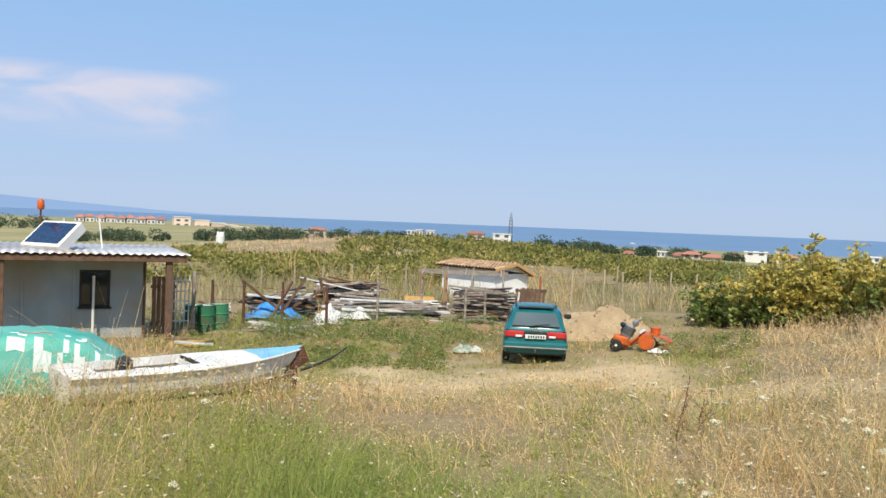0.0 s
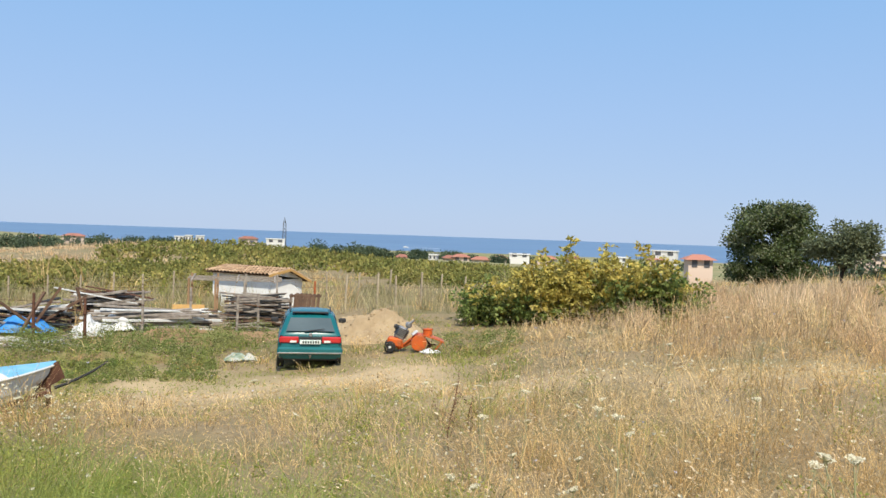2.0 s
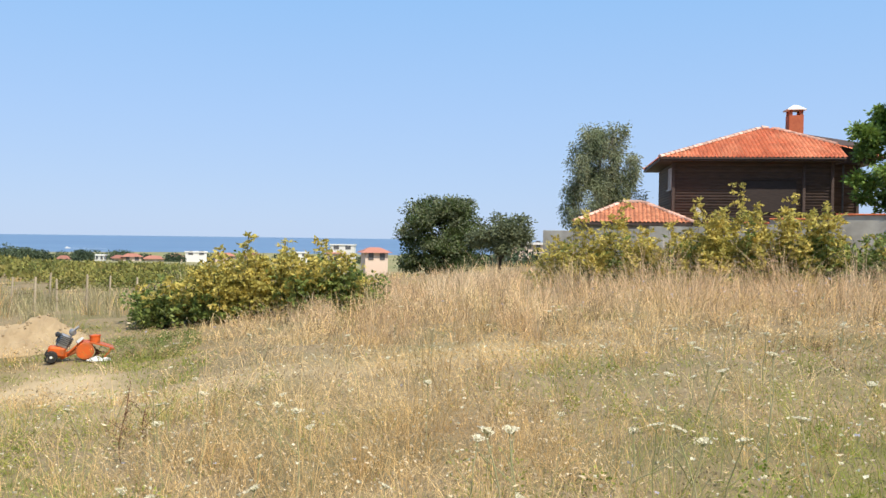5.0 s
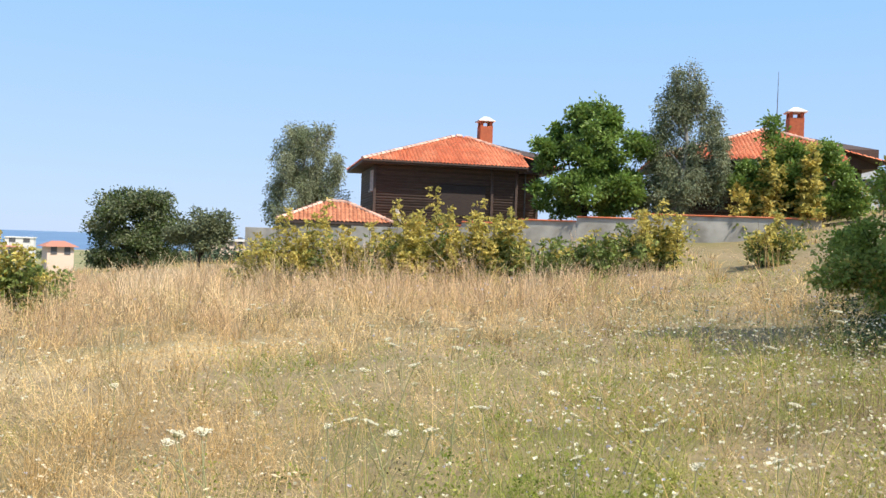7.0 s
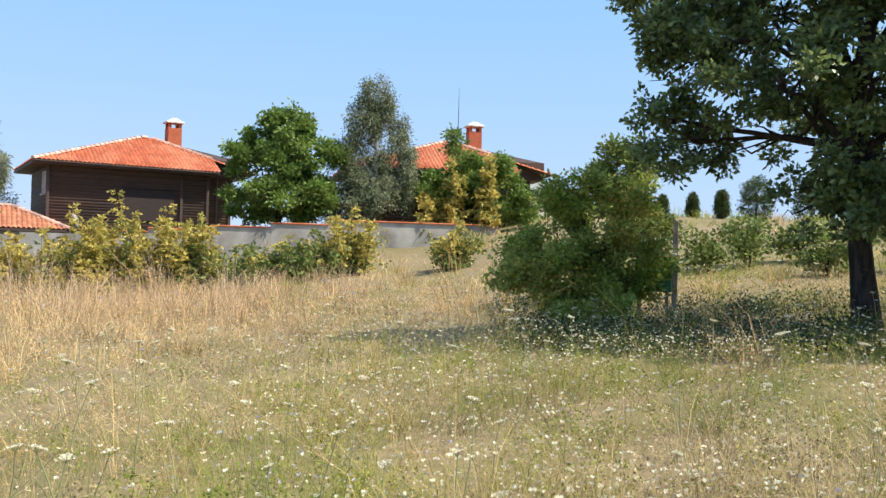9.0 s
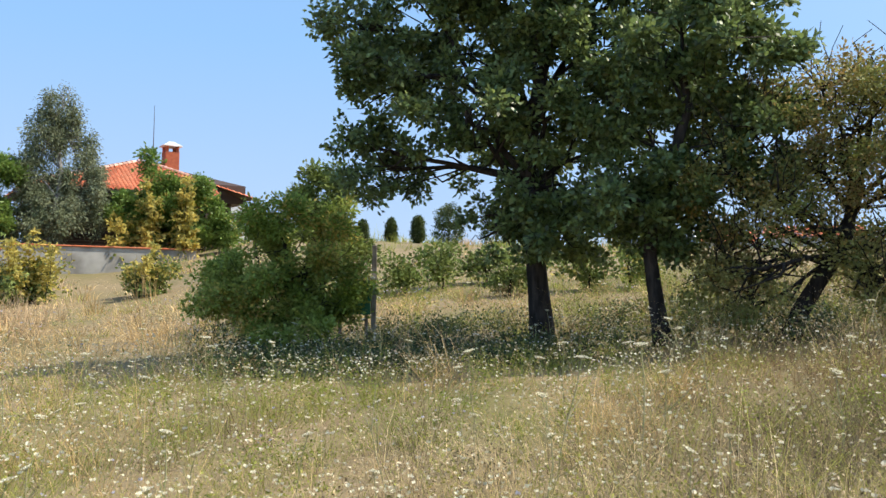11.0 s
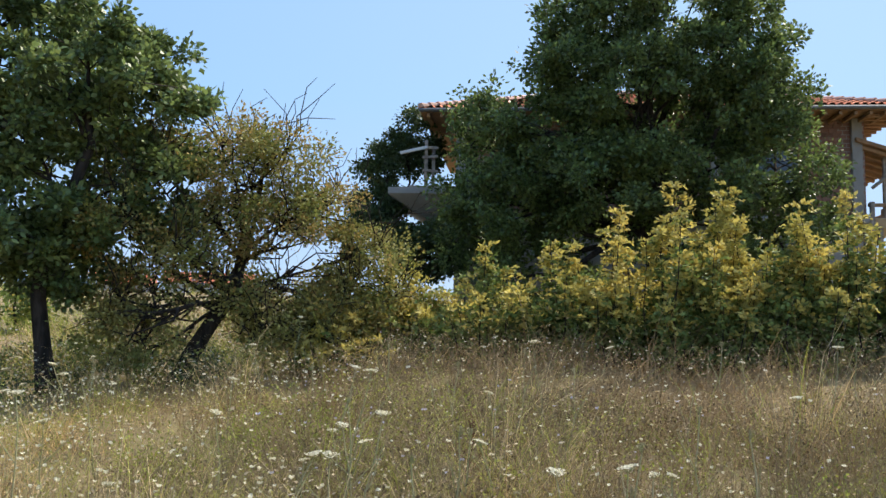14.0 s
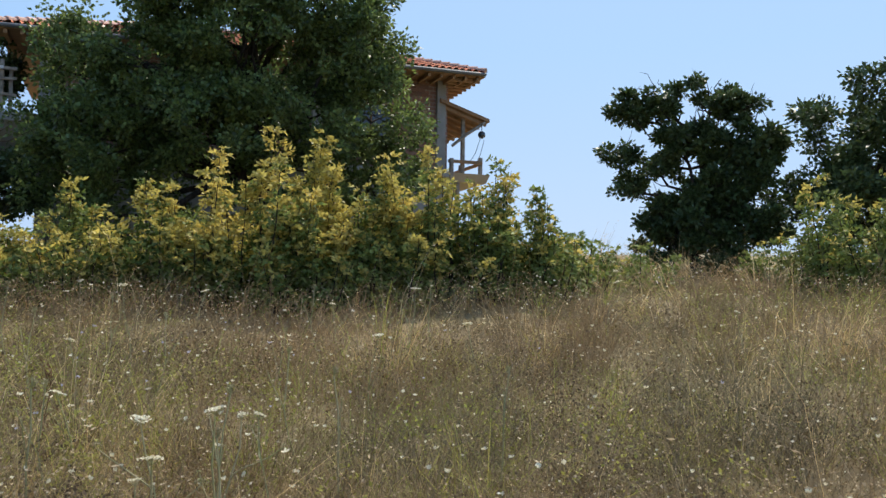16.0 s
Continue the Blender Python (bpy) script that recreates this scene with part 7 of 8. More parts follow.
for k in range(9):
    far_house(-22.6 + k * 0.59, 620, 5.6 - 0.2 * (k % 3), 7, -1.0, 3.3 + 0.5 * (k % 2), 1.9, turn=(k * 37) % 24 - 12, wall=far_white)
for k, (az, w, h) in enumerate(((-16.6, 10.5, 7.0), (-15.4, 9.5, 6.0), (-14.4, 9.0, 5.5), (-13.6, 8.0, 4.6), (-12.85, 7.6, 3.7))):
    far_house(az, 600, w, 9, (-1.11, -1.18, -1.28, -1.29, -1.3)[k], h - 0.4, 1.5, 8, flat=True, label="pale multi-storey holiday block on the hill")
for az, w, h, fl, el in ((-11.0, 4.5, 2.0, True, -1.37), (-10.0, 5.2, 1.9, False, -1.41), (-8.2, 9.0, 3.2, False, -1.39), (-2.06, 4.0, 1.9, True, -1.08), (-1.5, 2.9, 2.8, True, -1.12), (-0.8, 3.8, 2.9, True, -1.14), (2.15, 8.6, 3.2, False, -1.24), (3.9, 8.8, 2.3, True, -1.11)):
    far_house(az, 430, w, 6, el, h, 1.2, (az * 31) % 16 - 8, flat=fl, wall=far_white if fl else None)
for az, w, h, fl, el in ((9.4, 5.4, 1.4, True, -1.75), (12.1, 3.8, 2.0, False, -2.06), (14.1, 3.0, 2.1, True, -1.89), (15.25, 3.5, 2.8, False, -2.16), (16.0, 6.0, 2.2, False, -1.95), (17.3, 6.6, 2.9, False, -2.2), (18.6, 4.0, 2.0, False, -1.9), (19.8, 7.3, 1.7, True, -1.57),
                         (21.6, 7.0, 2.5, False, -1.92), (23.4, 5.0, 2.2, False, -1.85), (26.3, 5.0, 2.0, True, -1.6), (29.0, 8.6, 2.3, True, -1.12), (28.9, 8.6, 3.2, False, -1.81)):
    far_house(az, 320, w, 6, el, h, 1.1, (az * 47) % 20 - 10, flat=fl, wall=far_white if fl else None)
far_house(31.25, 150, 4.0, 3.2, -1.96, 2.1, 0.9, 14, label="cream house with a red roof by the dark tree")
for az in (40.5, 41.5, 42.1):
    far_house(az, 150, 3.0, 4, -1.1, 1.6, 0.6, 10, flat=True, wall=far_wall, label="pale house glimpsed behind a small tree")

# white water tower, lattice mast, motor boat
tw = empty("water_tank", (205 * math.sin(radians(-14.26)), 205 * math.cos(radians(-14.26)), eye_z(-2.45, 205)), "white cylindrical tank among the scrub", "tank")
ring_solid([(0.95, -4), (0.95, 3.2), (0.8, 3.4), (0.8, 3.7), (0.6, 3.9)], far_white, "cylinder", tw, 20)
for x in (-0.6, 0.2, 0.7):
    ring_solid([(0.18, 3.4), (0.18, 4.1)], far_white, "vent", tw, 8).location.x = x
ms = empty("lattice_mast", (480 * math.sin(radians(4.45)), 480 * math.cos(radians(4.45)), eye_z(-1.5, 480)), "grey lattice mast standing above the coast", "mast")
H_ = 480 * (math.tan(radians(0.65)) + math.tan(radians(1.5)))
for sx, sy in ((-1, -1), (1, -1), (-1, 1), (1, 1)):
    tubes("leg", [([(sx * 1.1, sy * 1.1, -3), (sx * 0.7, sy * 0.7, H_ * 0.8), (0, 0, H_)], (0.14, 0.12, 0.08))], gutter_mat, ms, 4)
for k in range(9):
    z, w = H_ * k / 10, 1.1 - 0.45 * k / 10
    tubes("brace", [([(-w, -w, z), (w, -w, z + H_ / 10)], (0.07, 0.07)), ([(w, -w, z), (-w, -w, z + H_ / 10)], (0.07, 0.07)), ([(w, w, z), (-w, w, z + H_ / 10)], (0.07, 0.07))], gutter_mat, ms, 4)
_bd = 1150
mb = empty("motor_boat", (_bd * math.sin(radians(12.3)), _bd * math.cos(radians(12.3)), SEA + 0.2), "small white motor boat crossing the bay", "boat", turn=-10)
part("hull", box_bm((6, 2.2, 1.1), (0, 0, 0), 0.3, taper=1.15), far_white, mb)
part("cabin", box_bm((2.2, 1.6, 0.9), (-0.4, 0, 1.1), 0.2), far_white, mb)
bm = bmesh.new()
vs = [bm.verts.new(p) for p in ((2, -2.5, 0.3), (2, 2.5, 0.3), (44, 5, 0.3), (44, -9, 0.3))]
bm.faces.new(vs)
foam = tagged(part("boat_wake", bm, material("sea_foam", (0.82, 0.84, 0.86), 0.9, (0.5, 0.6, 0.68), 0.15)), "pale foaming wake on the sea", "wake", kind="stuff")
foam.matrix_world = mb.matrix_world


def field_gap(az, r):
    """Bare patches left in the weeds."""
    return noise.noise((az * 0.5, r * 0.6, 5.0)) < -0.3 or (1.0 < az < 9.5 and r < 25.2)


# rank green weeds on the banks by the timber
spots = []
for _ in range(640):
    az, r = rng.uniform(-11.5, 4.0), rng.uniform(20.5, 29.5)
    if field_gap(az, r):
        continue
    p = at(az, r)
    h = rng.uniform(0.2, 0.58) * (0.5 if r < 24.5 else 1.0)
    spots.append((p.x, p.y, p.z - 0.02 + 0.1 * (r > 24.5), h * rng.uniform(0.5, 0.9), h))
for _ in range(60):
    az, r = rng.uniform(14.5, 20.0), rng.uniform(23, 27)
    p = at(az, r)
    h = rng.uniform(0.15, 0.38)
    spots.append((p.x, p.y, p.z - 0.05, h * rng.uniform(0.6, 1.0), h))
for _ in range(60):
    az, r = rng.uniform(-18.5, -11), rng.uniform(26.5, 33)
    p = at(az, r)
    h = rng.uniform(0.2, 0.4)
    spots.append((p.x, p.y, p.z - 0.05, h * rng.uniform(0.6, 1.0), h))
bank_leaf = material("bank_weed_leaf", (0.15, 0.21, 0.05), 0.7, (0.28, 0.28, 0.10), 1.0, island=0.35, through_light=0.3)
clumps("bank_weeds", "rank green weeds on the earth banks", "weeds", spots, 85, 0.05, bank_leaf, 9)

# ---- the meadow ----
straw = material("dry_straw_grass", (0.72, 0.52, 0.25), 0.8, (0.52, 0.335, 0.14), 0.8, 5.0, island=0.5, through_light=0.3, color3=(0.74, 0.58, 0.33), scale3=0.25)
feather = material("feathery_dry_grass", (0.74, 0.54, 0.33), 0.8, (0.52, 0.34, 0.19), 0.5, 5.0, island=0.4, through_light=0.3, color3=(0.74, 0.58, 0.38), scale3=0.2)
green = material("green_grass", (0.22, 0.28, 0.042), 0.7, (0.42, 0.40, 0.10), 0.6, 5.0, island=0.42, through_light=0.4)
weed = material("brown_grey_weeds", (0.215, 0.14, 0.068), 0.85, (0.33, 0.235, 0.13), 0.9, 5.0, island=0.5, through_light=0.25, color3=(0.15, 0.13, 0.075), scale3=0.5)
dark_weed = material("dark_twiggy_weeds", (0.12, 0.082, 0.05), 0.85, (0.19, 0.14, 0.08), 1.2, 4.0, island=0.4, through_light=0.2)
seed_head = material("pale_seed_heads", (0.78, 0.66, 0.46), 0.8, (0.58, 0.44, 0.28), 1.0, island=0.35, through_light=0.3)
brown_head = material("brown_seed_heads", (0.36, 0.26, 0.165), 0.85, (0.50, 0.39, 0.26), 1.0, island=0.4, through_light=0.3)
petal = material("white_petals", (0.84, 0.79, 0.62), 0.7, (0.76, 0.70, 0.50), 5.0, through_light=0.3, island=0.12)
lilac = material("lilac_petals", (0.52, 0.49, 0.60), 0.7, (0.60, 0.57, 0.66), 5.0, through_light=0.3)
yellow_fl = material("yellow_petals", (0.65, 0.48, 0.04), 0.7, through_light=0.3)
stem_green = material("pale_green_stem", (0.28, 0.29, 0.13), 0.8, (0.40, 0.35, 0.20), 4.0)
_lat = np.random.default_rng(4).random((64, 64))


def field(x, y, scale):
    """Smooth value noise in 0..1."""
    u, v = x / scale + 1000, y / scale + 1000
    i, j = np.floor(u).astype(int), np.floor(v).astype(int)
    fu, fv = u - i, v - j
    fu, fv = fu * fu * (3 - 2 * fu), fv * fv * (3 - 2 * fv)
    g = lambda a, b: _lat[a % 64, b % 64]
    return (g(i, j) * (1 - fu) + g(i + 1, j) * fu) * (1 - fv) + (g(i, j + 1) * (1 - fu) + g(i + 1, j + 1) * fu) * fv


def bump(v, lo, hi, soft):
    return np.clip((v - lo) / soft + 0.5, 0, 1) * np.clip((hi - v) / soft + 0.5, 0, 1)


def scatter(rng, n, r0, r1, power, a0=-36, a1=194):
    """Places round the meadow, denser near its middle; heading and distance too."""
    q = rng.random(n)
    p = 2 - power
    r = (r0 ** p + q * (r1 ** p - r0 ** p)) ** (1 / p)
    az = rng.uniform(a0, a1, n)
    x, y = r * np.sin(np.radians(az)), r * np.cos(np.radians(az))
    return x, y, az, r


def worn(x, y, az, r):
    """The trodden, nearly bare track round the car."""
    t = bump(az, -5.5, 15, 5) * bump(r, 14.5, 22.5, 3) + 0.6 * bump(az, 12, 48, 10) * bump(r, 13.5, 16.5, 2)
    return np.clip(t * (-0.15 + 1.3 * field(x, y, 2.4) + 0.6 * field(x, y, 0.8)), 0, 0.92)


def tall(x, y, az, r):
    """How high the growth stands, in metres."""
    h = 0.16 + 0.16 * field(x, y, 3.0) + 0.12 * field(x, y, 0.8)
    h = h + 0.34 * bump(az, 26, 62, 12) * bump(r, 19, 37, 6) + 0.35 * bump(az, -16, 26, 4) * bump(r, 32, 58, 4)
    h = h + 0.17 * bump(az, 112, 200, 20) + 0.08 * bump(az, 66, 112, 10) - 0.05 * bump(az, -12, 12, 10) * bump(r, 0, 11, 3) + 0.30 * bump(az, -36, -9, 8) * bump(r, 6, 14, 3) + 0.1 * bump(az, 14, 40, 8) * bump(r, 6, 13, 3)
    return h * (1 - 0.86 * worn(x, y, az, r))


_gm = ground.data
_gc = np.empty(len(_gm.vertices) * 3)
_gm.vertices.foreach_get("co", _gc)
_gx, _gy = _gc[0::3], _gc[1::3]
_gm.attributes.new("worn", "FLOAT", "POINT").data.foreach_set("value", worn(_gx, _gy, np.degrees(np.arctan2(_gx, _gy)), np.hypot(_gx, _gy)))
_gm.attributes.new("pasture", "FLOAT", "POINT").data.foreach_set("value", np.clip((np.hypot(_gx, _gy) - 120) / 120, 0, 0.9))


def blocked(x, y):
    """Where nothing grows: under the car, the hut, the boat and the heaps."""
    out = np.zeros(len(x), bool)
    for ob, x0, x1, y0, y1 in ((car, -0.9, 0.9, -0.1, 4.2), (hut, -7.5, 0.0, 0.0, 2.6), (boat, 0.0, 4.4, -0.6, 0.6), (tc, -2.2, 1.9, -0.8, 0.8), (tl, -0.8, 1.0, -0.4, 0.4), (b3, 1.2, 14, 1.2, 9)):
        m = np.array(ob.matrix_world.inverted())
        lx, ly = m[0, 0] * x + m[0, 1] * y + m[0, 3], m[1, 0] * x + m[1, 1] * y + m[1, 3]
        out |= (lx > x0) & (lx < x1) & (ly > y0) & (ly < y1)
    c = at(10.0, 27.0)
    return out | (((x - c.x) / 1.6) ** 2 + ((y - c.y) / 1.0) ** 2 < 1)


def blades(name, label, n, seed, r0, r1, power, keep, mat, low, high, width, lean, tip=0.15, head=None, a0=-36, a1=194, per=24):
    """Tufts of grass: each blade a bent tapering strip of two quads, fanning out of its tuft."""
    rng = np.random.default_rng(seed)
    m = n // per
    x, y, az, r = scatter(rng, m, r0, r1, power, a0, a1)
    ok = (rng.random(m) < keep(x, y, az, r)) & ~blocked(x, y)
    x, y, az, r = x[ok], y[ok], az[ok], r[ok]
    m = len(x)
    grow = np.exp(rng.normal(size=m) * 0.36)
    way = rng.normal(size=(m, 2)) * 0.45
    k = np.repeat(np.arange(m), per)
    n = len(k)
    off = rng.normal(size=(n, 2))
    spread = (0.07 + 0.004 * r) * np.exp(rng.normal(size=m) * 0.35)
    x, y, r, az = x[k] + off[:, 0] * spread[k], y[k] + off[:, 1] * spread[k], r[k], az[k]
    z = height(x, y)
    h = tall(x, y, az, r) * rng.uniform(low, high, n) * grow[k]
    w = np.maximum(width, r * 0.0005) * rng.uniform(0.7, 1.3, n)
    th = rng.uniform(0, 2 * np.pi, n)
    side = np.stack([np.cos(th), np.sin(th), 0 * th], 1)
    go = off * 0.45 + way[k] + rng.normal(size=(n, 2)) * 0.5
    bend = (h * lean)[:, None] * np.stack([go[:, 0], go[:, 1], 0 * h], 1)
    base = np.stack([x, y, z - 0.02], 1)
    up = np.array([0, 0, 1.0])
    drop = 1 / np.sqrt(1 + 0.6 * (go ** 2).sum(1) * lean ** 2)
    mid = base + bend * 0.35 + up * (h * 0.62 * (0.5 + 0.5 * drop))[:, None]
    top = base + bend + up * (h * drop)[:, None]
    w = w[:, None]
    v = np.stack([base - side * w * 0.5, base + side * w * 0.5, mid + side * w * 0.4, mid - side * w * 0.4, top + side * w * tip, top - side * w * tip], 1).reshape(-1, 3)
    q = np.arange(n)[:, None] * 6
    f = np.concatenate([q + np.array([[0, 1, 2, 3]]), q + np.array([[3, 2, 4, 5]])])
    ob = tagged(new(name, mesh_of(name, v, f, [mat])), label, "grass", kind="stuff")
    if head:
        pick = rng.random(n) < head[1]
        hp = top[pick] - up * 0.02
        ax = unit(bend[pick] + up * 0.12 + rng.normal(size=(pick.sum(), 3)) * 0.02)
        big = np.maximum(1.0, r[pick] / 13)
        vv, ff = leaf_arrays(rng, hp, ax, head[2], head[3])
        cen = np.repeat(hp, 4, 0)
        vv = cen + (vv - cen) * np.repeat(big, 4)[:, None]
        tagged(new("seed_heads", mesh_of("seed_heads", vv, ff, [head[0]])), "pale seed heads over the dry grass", "grass", kind="stuff")
    return ob


def greenness(x, y, az, r):
    g = 0.20 + 0.9 * (field(x, y, 2.6) - 0.5) + 0.6 * (field(x, y, 0.9) - 0.5)
    g = g + 0.6 * bump(az, -16, 14, 9) * bump(r, 0, 9.5, 2.5) + 0.30 * bump(az, -36, -10, 8) * bump(r, 0, 14, 4)
    g = g + 0.30 * bump(az, 50, 122, 26) * bump(r, 0, 12, 5)
    g = g + 0.6 * bump(az, -16, 5, 6) * bump(r, 17, 31, 3) + 0.40 * bump(az, 12, 21, 5) * bump(r, 20, 27, 4)
    g = g - 0.35 * bump(az, 20, 66, 14) * bump(r, 12, 60, 6)
    g = g + 0.55 * bump(az, 82, 118, 8) * bump(r, 20, 80, 6) + 0.45 * bump(az, 80, 122, 6) * bump(r, 9.5, 20, 3)
    return np.clip(0.4 + 1.35 * (g - 0.4), 0.02, 0.97)


def weediness(x, y, az, r):
    q = 0.08 + 0.8 * (field(x + 40, y, 2.0) - 0.5) + 0.62 * bump(az, 112, 200, 24) + 0.2 * bump(az, 132, 220, 20) + 0.04 * bump(az, 45, 108, 20) * bump(r, 0, 22, 6) - 0.3 * bump(az, -34, 9, 14) * bump(r, 0, 9.5, 2.5)
    return np.clip(q, 0.0, 0.94)


def keep_straw(x, y, az, r):
    return (1 - greenness(x, y, az, r)) ** 1.3 * (1 - weediness(x, y, az, r)) * (1 - 0.35 * worn(x, y, az, r))


def keep_green(x, y, az, r):
    return greenness(x, y, az, r) * (1 - 0.5 * weediness(x, y, az, r)) * (1 - 0.6 * worn(x, y, az, r))


def keep_weed(x, y, az, r):
    return weediness(x, y, az, r) * (1 - worn(x, y, az, r))


blades("dry_grass", "dry straw-coloured grass", 135000, 1, 3.4, 30, 1.9, keep_straw, straw, 0.4, 1.5, 0.0028, 0.9, head=(seed_head, 0.5, 0.036, 0.011))
blades("green_grass", "green grass between the dry stalks", 150000, 2, 3.4, 30, 1.9, keep_green, green, 0.35, 1.1, 0.0036, 1.0)
blades("meadow_weeds", "brown-grey weeds and thin stalks", 95000, 3, 3.4, 26, 1.9, keep_weed, weed, 0.4, 1.4, 0.0026, 1.0, head=(brown_head, 0.4, 0.016, 0.012))
blades("withered_growth", "matted brown-grey withered growth", 58000, 8, 3.4, 24, 1.7, lambda x, y, az, r: np.clip(1.4 * weediness(x, y, az, r), 0, 1), weed, 0.35, 0.95, 0.0045, 1.1, a0=108, a1=194, per=30)
blades("green_growth", "low green growth under the withered weeds", 20000, 9, 3.4, 20, 1.7, lambda x, y, az, r: np.clip(0.4 + 1.4 * (field(x + 7, y, 1.3) - 0.4), 0, 1), green, 0.25, 0.7, 0.0045, 1.0, a0=108, a1=194, per=30)
blades("field_stubble", "dry brown grass on the field below the village", 22000, 10, 90, 230, 0.6, lambda x, y, az, r: 0.4 + 0.6 * field(x, y, 12.0), feather, 0.8, 2.2, 0.03, 0.5, a0=-32, a1=-2, per=30)
blades("feather_grass", "tall feathery tan grass gone to seed", 54000, 6, 15, 50, 1.2, lambda x, y, az, r: np.clip(bump(az, 25, 68, 11) * bump(r, 19 - 0.04 * (az - 22), 48, 5) * (0.35 + 0.9 * field(x, y, 3.0)), 0, 1), feather, 0.7, 1.35, 0.006, 0.45, a0=18, a1=72, per=30)
dull_grass = material("dull_tall_grass", (0.50, 0.41, 0.25), 0.8, (0.30, 0.28, 0.13), 0.35, 5.0, island=0.4, through_light=0.3)
blades("feather_grass", "tan and rusty tall grass behind the fence", 24000, 7, 31, 60, 1.0, lambda x, y, az, r: np.clip(0.35 + 0.9 * field(x, y, 4.0) + 0 * az, 0, 1) * bump(r, 33, 58, 3), dull_grass, 0.6, 1.2, 0.011, 0.4, a0=-24, a1=24, per=30)


def tangle(name, label, n, seed, r1, keep, mat, length, width):
    """Broken straws, leaflets and bracts lying every way in the growth."""
    rng = np.random.default_rng(seed)
    x, y, az, r = scatter(rng, n, 3.4, r1, 2.0001)
    x, y = x + 0.12 * np.sin(9 * y + 5 * np.sin(3 * x)), y + 0.12 * np.sin(9 * x + 5 * np.sin(3 * y))
    ok = (rng.random(n) < keep(x, y, az, r)) & ~blocked(x, y)
    x, y, az, r = x[ok], y[ok], az[ok], r[ok]
    z = height(x, y) + tall(x, y, az, r) * rng.random(len(x)) ** 0.6
    ax = unit(rng.normal(size=(len(x), 3)) * np.array([1, 1, 0.8]) + np.array([0, 0, 0.3]))
    p = np.stack([x, y, z], 1)
    v, f = leaf_arrays(rng, p, ax, length, width)
    cen = np.repeat(p, 4, 0)
    v = cen + (v - cen) * np.repeat(np.clip(r / 9, 0.55, 2.2), 4)[:, None]
    return tagged(new(name, mesh_of(name, v, f, [mat])), label, "grass", kind="stuff")


tangle("straw_litter", "tangled dry straw and seed husks", 215000, 11, 30, keep_straw, straw, 0.05, 0.007)
tangle("green_leaves", "small green leaves among the grass", 200000, 12, 30, keep_green, green, 0.036, 0.0095)
tangle("weed_bracts", "brown bracts and dry leaflets of weeds", 180000, 13, 28, keep_weed, weed, 0.032, 0.009)
blades("far_dry_grass", "dry grass on the rise beyond the meadow", 50000, 4, 28, 110, 0.85, keep_straw, straw, 0.7, 1.5, 0.02, 0.5)
blades("far_green_grass", "green growth among the far dry grass", 44000, 5, 26, 110, 0.85, lambda *q: keep_green(*q) + 0.5 * keep_weed(*q), green, 0.6, 1.3, 0.02, 0.6)


def flowers(name, label, n, seed, keep, mat, size, r1=26, petals=3, lift=0.0):
    """Small flower heads at the tips of the growth."""
    rng = np.random.default_rng(seed)
    x, y, az, r = scatter(rng, n, 3.2, r1, 0.95)
    ok = (rng.random(n) < keep(x, y, az, r)) & ~blocked(x, y)
    x, y, az, r = x[ok], y[ok], az[ok], r[ok]
    z = height(x, y) + tall(x, y, az, r) * rng.uniform(0.75, 1.25, len(x)) + lift
    c = np.repeat(np.stack([x, y, z], 1), petals, 0)
    th = np.tile(np.arange(petals) * 2 * np.pi / petals, len(x)) + np.repeat(rng.uniform(0, 6, len(x)), petals)
    tilt = np.repeat(rng.normal(size=(len(x), 3)) * 0.35, petals, 0)
    ax = unit(np.stack([np.cos(th), np.sin(th), 0.7 + 0 * th], 1) + tilt * 1.2)
    up = unit(np.array([0, 0, 1.0]) + tilt * 2)
    sd = unit(np.cross(ax, up))
    s = np.repeat(np.maximum(size, r * size * 0.092) * rng.uniform(0.35, 1.35, len(x)), petals)[:, None]
    v = np.stack([c - ax * s * 0.15, c + ax * s * 0.35 + sd * s * 0.38, c + ax * s * 0.75, c + ax * s * 0.35 - sd * s * 0.38], 1).reshape(-1, 3)
    return tagged(new(name, mesh_of(name, v, np.arange(len(v)).reshape(-1, 4), [mat])), label, "flowers", kind="stuff")


flowers("small_white_flowers", "small white flower heads scattered in the grass", 56000, 31,
        lambda x, y, az, r: np.clip((17 - r) / 4, 0.02, 1) * np.clip(0.03 + 0.9 * bump(az, 66, 116, 20) * (0.35 + field(x, y, 1.6)) + 0.22 * bump(az, 108, 142, 20) * (0.2 + field(x, y, 1.6)) + 0.06 * bump(az, 138, 200, 10) + 0.12 * bump(az, 10, 66, 10) + 0.8 * bump(az, -23, -7, 5) * bump(r, 9.5, 14, 2) * (field(x, y, 1.0) > 0.45), 0, 1), petal, 0.025)
flowers("pale_seed_specks", "tiny pale dry flower heads over the withered weeds", 42000, 34,
        lambda x, y, az, r: np.clip(0.85 * bump(az, 112, 204, 20) * (0.25 + field(x + 5, y, 1.1)) + 0.45 * bump(az, 18, 112, 12) * (0.1 + 0.9 * field(x + 5, y, 1.4)), 0, 1), seed_head, 0.012, r1=20)
flowers("lilac_flowers", "pale lilac flower heads in patches", 6000, 32,
        lambda x, y, az, r: np.clip(bump(az, 50, 140, 40) * (field(x, y, 2.5) > 0.62) * 0.8 + 0.03, 0, 1), lilac, 0.024)
flowers("yellow_flowers", "small yellow flowers in the grass", 700, 33, lambda x, y, az, r: 0.4 + 0 * x, yellow_fl, 0.012)


